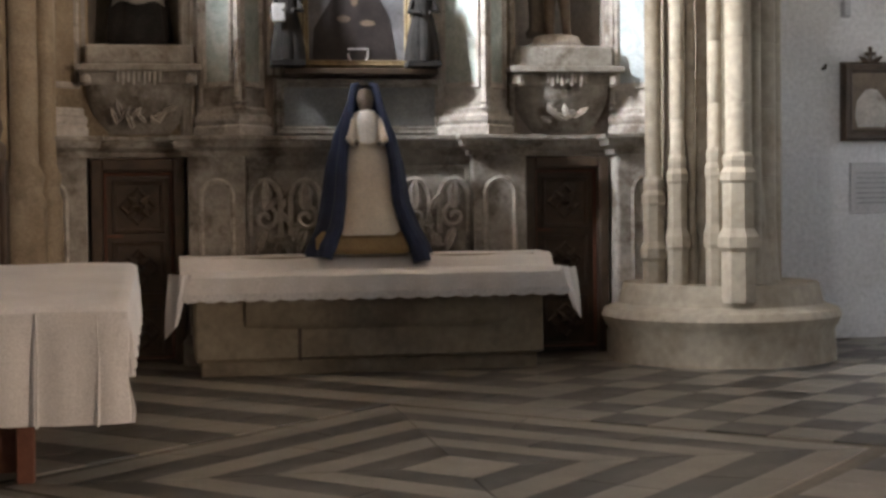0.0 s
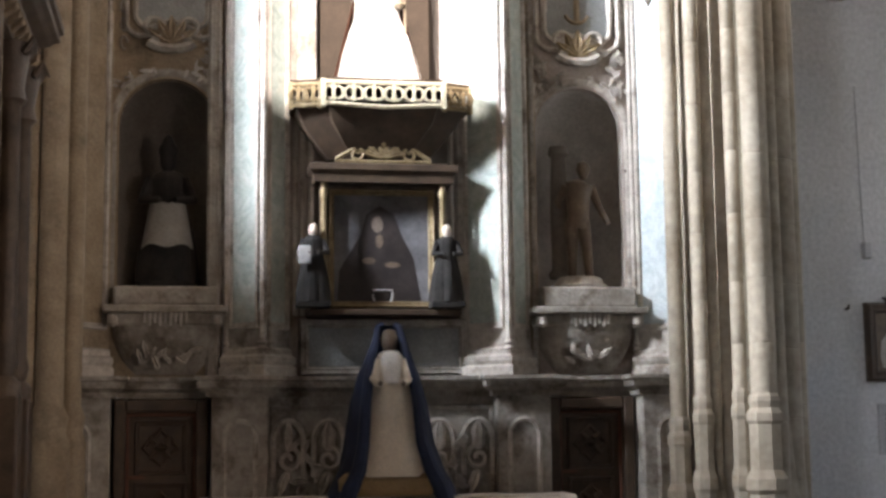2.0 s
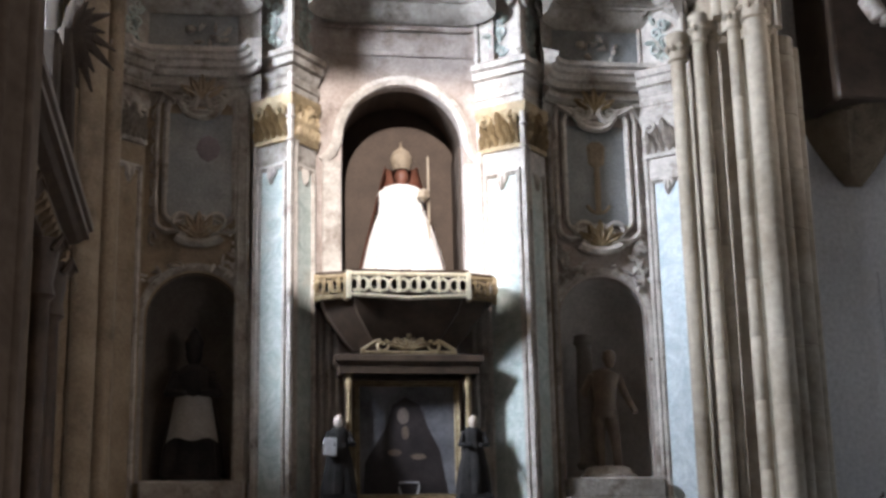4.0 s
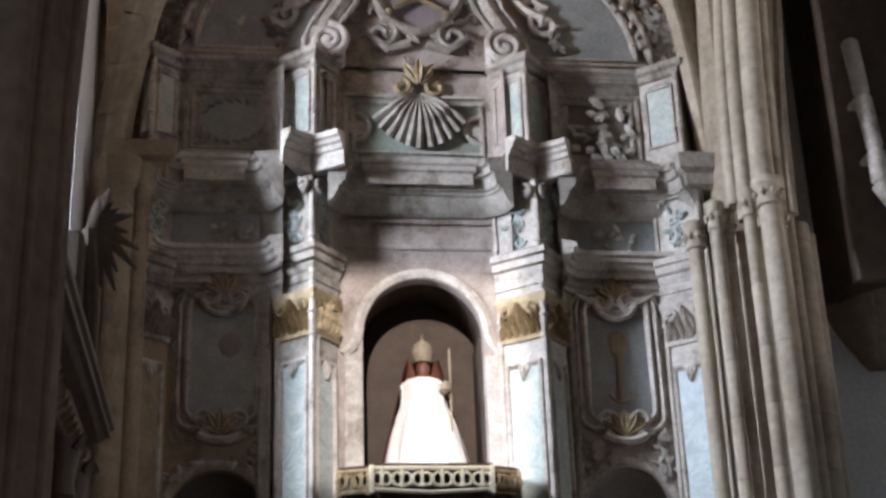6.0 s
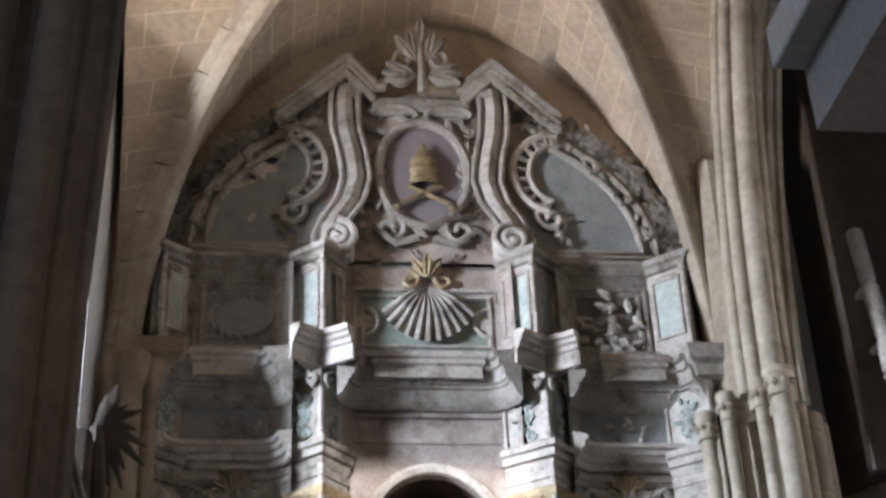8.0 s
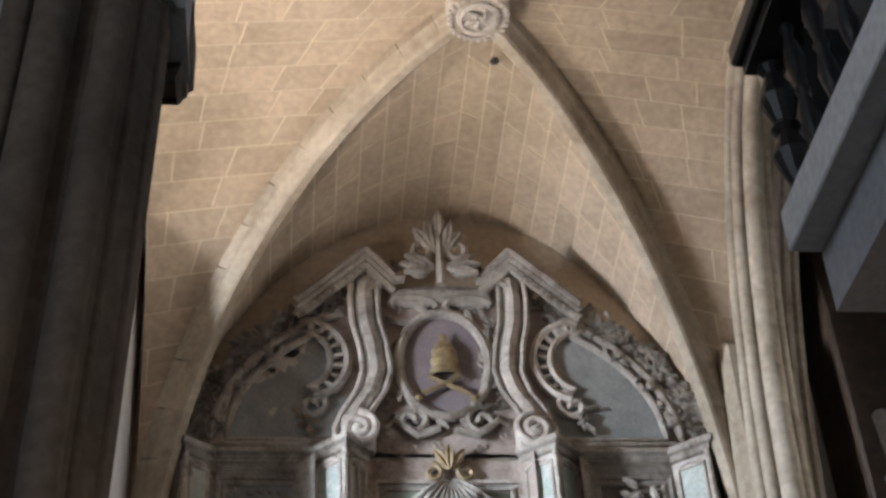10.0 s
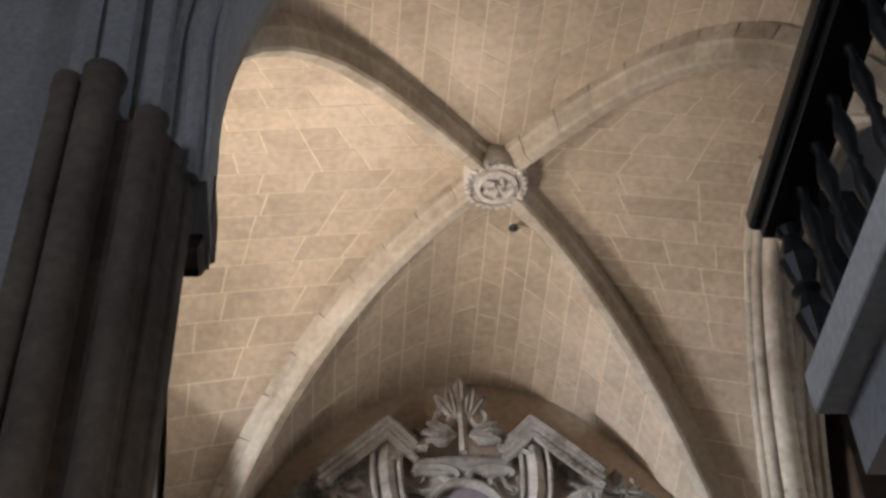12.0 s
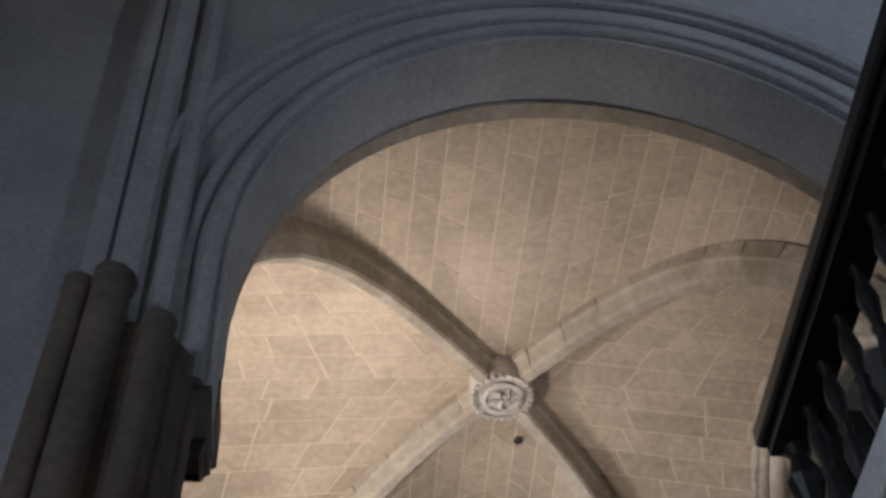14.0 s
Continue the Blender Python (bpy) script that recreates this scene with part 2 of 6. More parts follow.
def arc(cx, cz, rx, rz, a0, a1, y, n=16):
    return [(cx + rx * math.cos(radians(a0 + (a1 - a0) * i / n)), y, cz + rz * math.sin(radians(a0 + (a1 - a0) * i / n))) for i in range(n + 1)]


def leaf(bm, x, y, z, length, width, angle, lift=0.06, mat=0):
    """A pointed, ribbed acanthus leaf that lies on the wall and curls out at its tip."""
    ca, sa = math.cos(radians(angle)), math.sin(radians(angle))
    rows = []
    for i in range(6):
        k = i / 5
        w = width * math.sin(math.pi * (0.12 + 0.84 * k)) ** 0.8 * (1 if i % 2 else 0.78)
        o = lift * (0.4 + math.sin(k * 2.6))
        row = []
        for s, d in ((-1, 0.0), (-0.5, 0.6), (0, 0.35), (0.5, 0.6), (1, 0.0)):
            a, b = k * length, s * w / 2
            row.append(bm.verts.new((x + a * ca - b * sa, y - o * d - 0.005, z + a * sa + b * ca)))
        rows.append(row)
    for a, b in zip(rows, rows[1:]):
        for j in range(4):
            bm.faces.new((a[j], a[j + 1], b[j + 1], b[j])).material_index = mat


def foliage(bm, rng, spots, y, size, spread=360, mat=0):
    for x, z in spots:
        for _ in range(3):
            leaf(bm, x + rng.uniform(-.5, .5) * size, y, z + rng.uniform(-.5, .5) * size, size * rng.uniform(.7, 1.3), size * rng.uniform(.35, .6), rng.uniform(0, spread), size * .45, mat)


def arch_plate(bm, x0, x1, z0, z1, cx, hw, zb, zs, y0, y1, rise=None, n=20, mat=0):
    """A wall plate from y0 to y1 with an opening: jambs from zb, springing at zs, half width hw."""
    rise = hw if rise is None else rise
    curve = [(cx + hw * math.cos(math.pi * (1 - i / n)), zs + rise * math.sin(math.pi * i / n)) for i in range(n + 1)]
    faces = []
    for y in (y0, y1):
        vs = lambda x, z: bm.verts.new((x, y, z))
        faces.append(bm.faces.new((vs(x0, z0), vs(cx - hw, z0), vs(cx - hw, zs), vs(cx - hw, z1), vs(x0, z1))))
        faces.append(bm.faces.new((vs(cx + hw, z0), vs(x1, z0), vs(x1, z1), vs(cx + hw, z1), vs(cx + hw, zs))))
        for (xa, za), (xb, zb2) in zip(curve, curve[1:]):
            faces.append(bm.faces.new((vs(xa, za), vs(xb, zb2), vs(xb, z1), vs(xa, z1))))
        if zb > z0:
            faces.append(bm.faces.new((vs(cx - hw, z0), vs(cx + hw, z0), vs(cx + hw, zb), vs(cx - hw, zb))))
    rim = [(cx - hw, zb)] + curve + [(cx + hw, zb)]
    for (xa, za), (xb, zb2) in zip(rim, rim[1:]):
        faces.append(bm.faces.new([bm.verts.new(p) for p in ((xa, y0, za), (xb, y0, zb2), (xb, y1, zb2), (xa, y1, za))]))
    foot = [(x0, z0, x1, z0)] if zb > z0 else [(x0, z0, cx - hw, z0), (cx + hw, z0, x1, z0)]
    for xa, za, xb, zb2 in [(x0, z0, x0, z1), (x1, z0, x1, z1), (x0, z1, x1, z1)] + foot:
        faces.append(bm.faces.new([bm.verts.new(p) for p in ((xa, y0, za), (xb, y0, zb2), (xb, y1, zb2), (xa, y1, za))]))
    for f in faces:
        f.material_index = mat
    bmesh.ops.remove_doubles(bm, verts=bm.verts, dist=0.0005)
    return bm


def niche_shell(bm, cx, hw, zb, zs, y, depth, n=16, m=8):
    """A half-round recess with a quarter-dome head."""
    ring = [(cx - hw * math.cos(math.pi * i / n), y + depth * math.sin(math.pi * i / n)) for i in range(n + 1)]
    for (xa, ya), (xb, yb) in zip(ring, ring[1:]):
        bm.faces.new([bm.verts.new(p) for p in ((xa, ya, zb), (xb, yb, zb), (xb, yb, zs), (xa, ya, zs))])
    for j in range(m):
        a0, a1 = math.pi / 2 * j / m, math.pi / 2 * (j + 1) / m
        for (xa, ya), (xb, yb) in zip(ring, ring[1:]):
            q = [(cx + (x - cx) * math.cos(a), y + (yy - y) * math.cos(a), zs + hw * math.sin(a)) for x, yy, a in ((xa, ya, a0), (xb, yb, a0), (xb, yb, a1), (xa, ya, a1))]
            bm.faces.new([bm.verts.new(p) for p in q])
    bm.faces.new([bm.verts.new((x, yy, zb)) for x, yy in ring])
    bmesh.ops.remove_doubles(bm, verts=bm.verts, dist=0.0005)
    return bm


def frame_bars(bm, x0, x1, z0, z1, y, r=0.025, notch=0.0, mat=0):
    """A moulded rectangular frame, its corners cut in by notch."""
    k = notch
    pts = [(x0 + k, z0), (x1 - k, z0)] + ([(x1 - k, z0 + k), (x1, z0 + k)] if k else []) + [(x1, z1 - k)] + ([(x1 - k, z1 - k), (x1 - k, z1)] if k else []) + [(x0 + k, z1)] + ([(x0 + k, z1 - k), (x0, z1 - k)] if k else []) + [(x0, z0 + k)] + ([(x0 + k, z0 + k)] if k else [])
    if not k:
        pts = [(x0, z0), (x1, z0), (x1, z1), (x0, z1)]
    for a, b in zip(pts, pts[1:] + pts[:1]):
        xa, xb, za, zb = min(a[0], b[0]) - r, max(a[0], b[0]) + r, min(a[1], b[1]) - r, max(a[1], b[1]) + r
        box(bm, xa, xb, y - r * 1.6, y + 0.01, za, zb, r * 0.5, mat)
    return bm


def panel_frame(bm, x0, x1, z0, z1, y, w=0.05, d=0.04, mat=0):
    """A mitred picture-frame moulding round a rectangle."""
    prof = [(0, 0), (0.25, 1), (0.6, 0.75), (0.8, 0.9), (1, 0.2), (1, 0)]
    loops = []
    for k, h in prof:
        o = k * w
        loops.append([bm.verts.new((x, y - h * d, z)) for x, z in ((x0 + o, z0 + o), (x1 - o, z0 + o), (x1 - o, z1 - o), (x0 + o, z1 - o))])
    for a, b in zip(loops, loops[1:]):
        for i in range(4):
            bm.faces.new((a[i], a[(i + 1) % 4], b[(i + 1) % 4], b[i])).material_index = mat
    return bm


# ---- the large structure ----
W = 14.8                                   # face of the retable's wall
XL, XR, YB, YF = -3.5, 3.5, 14.9, 7.4      # the bay
BOSS = Vector((0.21, 11.3, 13.9))
SPRING, RISE = 8.0, 5.7


def wall(name, label, mat, *bs):
    bm = bmesh.new()
    for b in bs:
        box(bm, *b)
    return solo(name, bm, mat, label, "wall", kind="structure")


wall("wall_back", "white plastered back wall behind the altarpiece and side bay", PLASTER, (-9.4, 10.4, 15.6, 16.0, 0, 17))
wall("wall_side_bay", "white plastered wall of the neighbouring bay", PLASTER, (3.6, 10.0, 15.2, 15.6, 0, 17))
# the unseen gap in this wall is sized to let the left light through
wall("wall_left", "white plastered side wall of the chapel", PLASTER, (-4.1, -3.6, 13.4, 15.6, 0, 17), (-4.1, -3.6, 7.4, 13.4, 12.3, 17), (-4.1, -3.6, 7.4, 13.4, 0, 5.3))
wall("wall_tympanum", "honey limestone wall above the altarpiece", VAULT, (-3.6, 3.6, 14.92, 15.3, 8.0, 13.9))
# unseen walls; their openings are added where lamps need to pass
wall("wall_nave_left", "unseen plastered nave wall, its openings added for the lamps", PLASTER, (-9.4, -9.0, -12.4, -7.5, 0, 17), (-9.4, -9.0, -5.5, 9.8, 0, 17), (-9.4, -9.0, -7.5, -5.5, 0, 6.9), (-9.4, -9.0, -7.5, -5.5, 11.1, 17), (-9.4, -9.0, 9.8, 11.4, 0, 7.9), (-9.4, -9.0, 9.8, 11.4, 10.9, 17), (-9.4, -9.0, 11.4, 15.6, 0, 17))
wall("wall_nave_right", "unseen plastered nave wall, its openings added for the lamps", PLASTER, (10, 10.4, -12, -5.4, 0, 17), (10, 10.4, -2.6, 8.8, 0, 17), (10, 10.4, -5.4, -2.6, 4.5, 17), (10, 10.4, 12.2, 15.6, 0, 17), (10, 10.4, 8.8, 12.2, 0, 2.9), (10, 10.4, 8.8, 12.2, 6.7, 17))
# added opening whose edges outline the sun patch on the central niche
wall("wall_nave_back", "unseen plastered nave wall, its high opening added to shape the sun patch", PLASTER, (-2.65, 10.4, -12.4, -12, 0, 17), (-9.0, -4.96, -12.4, -12, 0, 17), (-4.96, -2.65, -12.4, -12, 0, 12.95), (-4.96, -2.65, -12.4, -12, 15.6, 17))
solo("ceiling", B(-9.4, 10.4, -12.4, 16.0, 17, 17.3), GREY_PLASTER, "plain grey plastered nave ceiling", "ceiling", kind="structure")


def curve(corner, u):
    # the front half of the vault is fuller than the back half
    return math.sqrt(max(0.0, 1 - abs(u) ** (3.2 if corner[1] < BOSS.y else 2.0)))


def rib_point(corner, u):
    return Vector((BOSS.x + u * (corner[0] - BOSS.x), BOSS.y + u * (corner[1] - BOSS.y), SPRING + (BOSS.z - SPRING) * curve(corner, u)))


CORNERS = {"bl": (XL, YB), "br": (XR, YB - 0.1), "fl": (XL, YF), "fr": (XR, YF)}


def vault_cell(bm_stone, bm_bed, ca, cb, axis, wall_at, rng, courses=38):
    """One web: courses run straight from the wall arch to the diagonal ribs."""
    angles = [math.pi * i / courses for i in range(courses + 1)]

    def edge(a):
        u = -math.cos(a)
        p = rib_point(ca if u < 0 else cb, abs(u))
        q = p.copy()
        q[axis] = wall_at
        q.z = SPRING + (RISE - 0.1) * curve(ca if u < 0 else cb, u)
        return p, q

    for a0, a1 in zip(angles, angles[1:]):
        p0, q0 = edge(a0)
        p1, q1 = edge(a1)
        up = Vector((0, 0, 0.003))
        length = max((p0 - q0).length, (p1 - q1).length)
        cuts = [0.0]
        while cuts[-1] < 1:
            cuts.append(cuts[-1] + rng.uniform(0.45, 0.95) / max(length, 0.3))
        cuts[-1] = 1.0
        if len(cuts) > 2 and cuts[-1] - cuts[-2] < 0.06:
            cuts.pop(-2)
        g = 0.011
        for k0, k1 in zip(cuts, cuts[1:]):
            e = min(g / max(length, 0.1), (k1 - k0) * 0.3)
            wv = (p1 - p0).normalized() * g if (p1 - p0).length > 0.05 else Vector()
            drop = Vector((0, 0, rng.uniform(-0.003, -0.001)))
            bm_bed.faces.new([bm_bed.verts.new(v + up) for v in (p0.lerp(q0, k0), p0.lerp(q0, k1), p1.lerp(q1, k1), p1.lerp(q1, k0))])
            quad = [p0.lerp(q0, k0 + e) + wv, p0.lerp(q0, k1 - e) + wv, p1.lerp(q1, k1 - e) - wv, p1.lerp(q1, k0 + e) - wv]
            lo = [bm_stone.verts.new(v + drop) for v in quad]
            hi = [bm_stone.verts.new(v + Vector((0, 0, 0.01))) for v in quad]
            bm_stone.faces.new(lo)
            for i in range(4):
                bm_stone.faces.new((lo[i], lo[(i + 1) % 4], hi[(i + 1) % 4], hi[i]))


rng = random.Random(7)
stone, bed = bmesh.new(), bmesh.new()
vault_cell(stone, bed, CORNERS["bl"], CORNERS["br"], 1, YB, rng)
vault_cell(stone, bed, CORNERS["fl"], CORNERS["fr"], 1, YF - 0.27, rng)
vault_cell(stone, bed, CORNERS["fl"], CORNERS["bl"], 0, XL, rng)
vault_cell(stone, bed, CORNERS["fr"], CORNERS["br"], 0, XR, rng)
solo("ceiling_vault_stones", stone, VAULT, "coursed honey limestone blocks of the rib vault", "ceiling", kind="structure")
solo("ceiling_vault_bed", bed, MORTAR, "pale lime mortar between the vault's stones", "ceiling", kind="structure")


def rib_along(name, pts, half, deep, label, side=None, mat=LIMESTONE, roll=0.0):
    """A chamfered rib hung under a line of points, cut into voussoirs by fine joints."""
    bm = bmesh.new()
    pts = [Vector(p) for p in pts]
    prof = [(-half, 0.06), (-half, -deep * 0.35), (-half * 0.8, -deep * 0.45), (-half * 0.55, -deep * 0.9), (-half * 0.35, -deep), (half * 0.35, -deep), (half * 0.55, -deep * 0.9), (half * 0.8, -deep * 0.45), (half, -deep * 0.35), (half, 0.06)]

    def section(i, k):
        p = pts[i].lerp(pts[i + 1], k)
        d = (pts[min(i + 2, len(pts) - 1)] - pts[max(i - 1, 0)]).normalized()
        s = Vector((d.y, -d.x, 0)).normalized() if side is None else Vector(side)
        nrm = s.cross(d).normalized()
        if nrm.z < 0:
            nrm = -nrm
        if abs(nrm.z) < 0.15:
            nrm = (Vector((pts[-1].x, pts[-1].y, 0)) - Vector((pts[0].x, pts[0].y, 0))).normalized() * (1 if d.z > 0 else -1)
            nrm = s.cross(d).normalized()
        return [p + s * a + nrm * b for a, b in prof]

    for i in range(len(pts) - 1):
        rows = [[bm.verts.new(v) for v in section(i, k)] for k in (0.02, 0.98)]
        a, b = rows
        for j in range(len(prof) - 1):
            bm.faces.new((a[j], a[j + 1], b[j + 1], b[j]))
        bm.faces.new(a)
        bm.faces.new(b[::-1])
    return solo(name, bm, mat, label, "vault rib", kind="structure")


for key, corner in CORNERS.items():
    us = [math.sin(math.pi / 2 * i / 15) for i in range(1, 16)]
    rib_along("ceiling_rib", [rib_point(corner, 0.04)] + [rib_point(corner, u) for u in us], 0.15, 0.34, "chamfered limestone diagonal rib of the vault")

bm = lathe(bmesh.new(), [(0.0, 0.05), (0.32, 0.05), (0.36, -0.1), (0.36, -0.26), (0.34, -0.34), (0.3, -0.36), (0.3, -0.32), (0.24, -0.32), (0.24, -0.37), (0.19, -0.39), (0.17, -0.34), (0.0, -0.34)], BOSS - Vector((0, 0, 0.0)), 28, cap=False)
for i in range(26):
    a = 2 * math.pi * i / 26
    lathe(bm, [(0.0, -0.03), (0.03, -0.02), (0.03, 0.02), (0.0, 0.03)], (BOSS.x + 0.33 * math.cos(a), BOSS.y + 0.33 * math.sin(a), BOSS.z - 0.35), 6, cap=False)
for i in range(5):
    a = 2 * math.pi * i / 5
    tube(bm, [(BOSS.x + 0.03 * math.cos(a), BOSS.y + 0.03 * math.sin(a), BOSS.z - 0.37), (BOSS.x + 0.1 * math.cos(a + .5), BOSS.y + 0.1 * math.sin(a + .5), BOSS.z - 0.4), (BOSS.x + 0.16 * math.cos(a), BOSS.y + 0.16 * math.sin(a), BOSS.z - 0.36)], 0.025)
solo("ceiling_boss", bm, PALE, "round carved limestone boss where the vault ribs cross", "vault boss", kind="structure", smooth=True)
solo("ceiling_hook", lathe(bmesh.new(), [(0.0, 0.06), (0.05, 0.03), (0.06, 0.0), (0.0, -0.03)], (0.5, 12.1, 13.68), 8, cap=False), BLACKWOOD, "small black iron hook hole in the vault", "hook", kind="structure")


def lateral_arch(name, x, label):
    bm = bmesh.new()
    pts = []
    for i in range(29):
        a = math.pi * i / 28
        pts.append((x, (YB - 1.2 + YF) / 2 + 0.1 + ((YB - 1.2 - YF) / 2) * math.cos(a), SPRING - 0.3 + (RISE - 0.25) * math.sin(a)))
    for off, dz, r in ((-0.28, 0.16, 0.09), (-0.15, 0.02, 0.11), (0.03, -0.08, 0.14), (0.2, 0.0, 0.1), (0.33, 0.1, 0.09)):
        tube(bm, [(p[0] + off, p[1], p[2] + dz) for p in pts], r, 8)
    return solo(name, bm, LIMESTONE, label, "arch", kind="structure", smooth=True)


lateral_arch("arch_lateral", 3.55, "moulded limestone arch open to the neighbouring bay")
# the side wall over that arch
bm = bmesh.new()
n = 24
yc, yh = (YB - 1.2 + YF) / 2 + 0.1, (YB - 1.2 - YF) / 2 + 0.05
cur = [(yc - yh * math.cos(math.pi * i / n), SPRING - 0.3 + (RISE - 0.2) * math.sin(math.pi * i / n)) for i in range(n + 1)]
for x in (3.48, 3.85):
    for (ya, za), (yb, zb) in zip(cur, cur[1:]):
        bm.faces.new([bm.verts.new(p) for p in ((x, ya, za), (x, yb, zb), (x, yb, 17), (x, ya, 17))])
solo("wall_over_lateral_arch", bm, LIMESTONE, "limestone wall over the open side arch", "wall", kind="structure")

# entrance arch: grey plaster towards the aisle, stone towards the chapel
CXA, HWA, ZSA, RSA = 0.3, 2.82, 9.5, 3.45
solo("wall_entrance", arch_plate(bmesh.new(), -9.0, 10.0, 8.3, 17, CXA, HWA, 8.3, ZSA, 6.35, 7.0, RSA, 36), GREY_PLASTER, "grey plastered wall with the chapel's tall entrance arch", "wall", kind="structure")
solo("wall_entrance_inner", arch_plate(bmesh.new(), -9.0, 10.0, 8.3, 17, CXA, HWA + 0.02, 8.3, ZSA, 7.0, 7.16, RSA - 0.04, 36), LIMESTONE, "limestone inner face of the entrance arch", "wall", kind="structure")
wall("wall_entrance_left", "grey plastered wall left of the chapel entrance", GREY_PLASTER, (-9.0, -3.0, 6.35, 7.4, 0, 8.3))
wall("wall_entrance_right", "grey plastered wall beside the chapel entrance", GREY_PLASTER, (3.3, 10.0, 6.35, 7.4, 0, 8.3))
bm = bmesh.new()
for grow, y, r in ((0.12, 6.34, 0.07), (0.3, 6.33, 0.05), (0.62, 6.33, 0.06), (0.72, 6.3, 0.1)):
    tube(bm, arc(CXA, ZSA, HWA + grow, RSA + grow, 0, 180, y, 44), r, 8)
    for s in (-1, 1):
        tube(bm, [(CXA + s * (HWA + grow), y, 8.3), (CXA + s * (HWA + grow), y, ZSA + 0.02)], r, 8)
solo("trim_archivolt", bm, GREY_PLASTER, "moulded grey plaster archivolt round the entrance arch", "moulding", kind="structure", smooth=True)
bm = bmesh.new()
for x, r in ((-3.38, 0.1), (-3.17, 0.13), (-2.9, 0.08)):
    tube(bm, [(x, 6.25, 8.7), (x, 6.25, 17)], r, 8)
box(bm, -3.5, -2.84, 6.28, 6.36, 8.4, 17)
solo("trim_wall_shafts", bm, GREY_PLASTER, "grey plastered wall shafts rising over the pier", "moulding", kind="structure", smooth=True)
bm = bmesh.new()
moulding(bm, [(0, 15.0), (0.06, 15.0), (0.08, 15.12), (0.2, 15.2), (0.22, 15.32), (0.36, 15.4), (0.38, 15.52), (0, 15.55)], [(0.9, 6.35), (2.75, 6.35), (2.75, 5.9), (3.6, 5.9)])
solo("trim_cornice", bm, GREY_PLASTER, "stepped plaster cornice high on the aisle wall", "moulding", kind="structure")


# ---- piers ----
def shaft(bm, x, y, r, z0, z1, n=10):
    lathe(bm, [(r, z0), (r, z1)], (x, y, 0), n)


pier = thing("pier", "limestone clustered pier beside the chapel entrance, shade put into its colour", "pier", kind="structure", at=(-3.3, 6.5, 0))
core_plan = [(-3.62, 6.34), (-3.55, 6.05), (-3.1, 6.03), (-2.9, 6.12), (-2.75, 6.34), (-2.72, 6.55), (-2.8, 6.75), (-2.83, 7.0), (-2.95, 7.38), (-3.62, 7.38)]
bm = bmesh.new()
# the pier leans a little into the opening as it rises
rows = [[bm.verts.new((x + lean, y, z)) for x, y in core_plan] for z, lean in ((0, 0), (5.0, 0), (8.1, 0.1), (8.5, 0.12))]
for a, b in zip(rows, rows[1:]):
    for k in range(len(core_plan)):
        n = (k + 1) % len(core_plan)
        bm.faces.new((a[k], a[n], b[n], b[k]))
bm.faces.new(rows[-1])
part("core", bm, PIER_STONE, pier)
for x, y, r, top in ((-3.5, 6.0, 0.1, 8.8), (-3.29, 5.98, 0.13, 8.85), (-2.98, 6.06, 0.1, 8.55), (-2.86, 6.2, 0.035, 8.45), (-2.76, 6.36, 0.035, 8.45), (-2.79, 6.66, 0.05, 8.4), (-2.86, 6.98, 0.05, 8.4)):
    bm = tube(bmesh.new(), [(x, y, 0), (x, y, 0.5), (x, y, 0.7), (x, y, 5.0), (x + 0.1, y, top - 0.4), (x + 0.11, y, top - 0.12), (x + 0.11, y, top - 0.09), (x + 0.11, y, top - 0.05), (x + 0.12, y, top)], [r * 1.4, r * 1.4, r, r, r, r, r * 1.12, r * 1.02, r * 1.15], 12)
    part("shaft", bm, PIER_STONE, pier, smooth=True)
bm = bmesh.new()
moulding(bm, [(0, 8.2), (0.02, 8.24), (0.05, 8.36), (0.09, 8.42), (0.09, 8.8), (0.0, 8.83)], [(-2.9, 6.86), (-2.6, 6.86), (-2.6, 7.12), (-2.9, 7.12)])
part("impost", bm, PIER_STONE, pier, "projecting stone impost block")

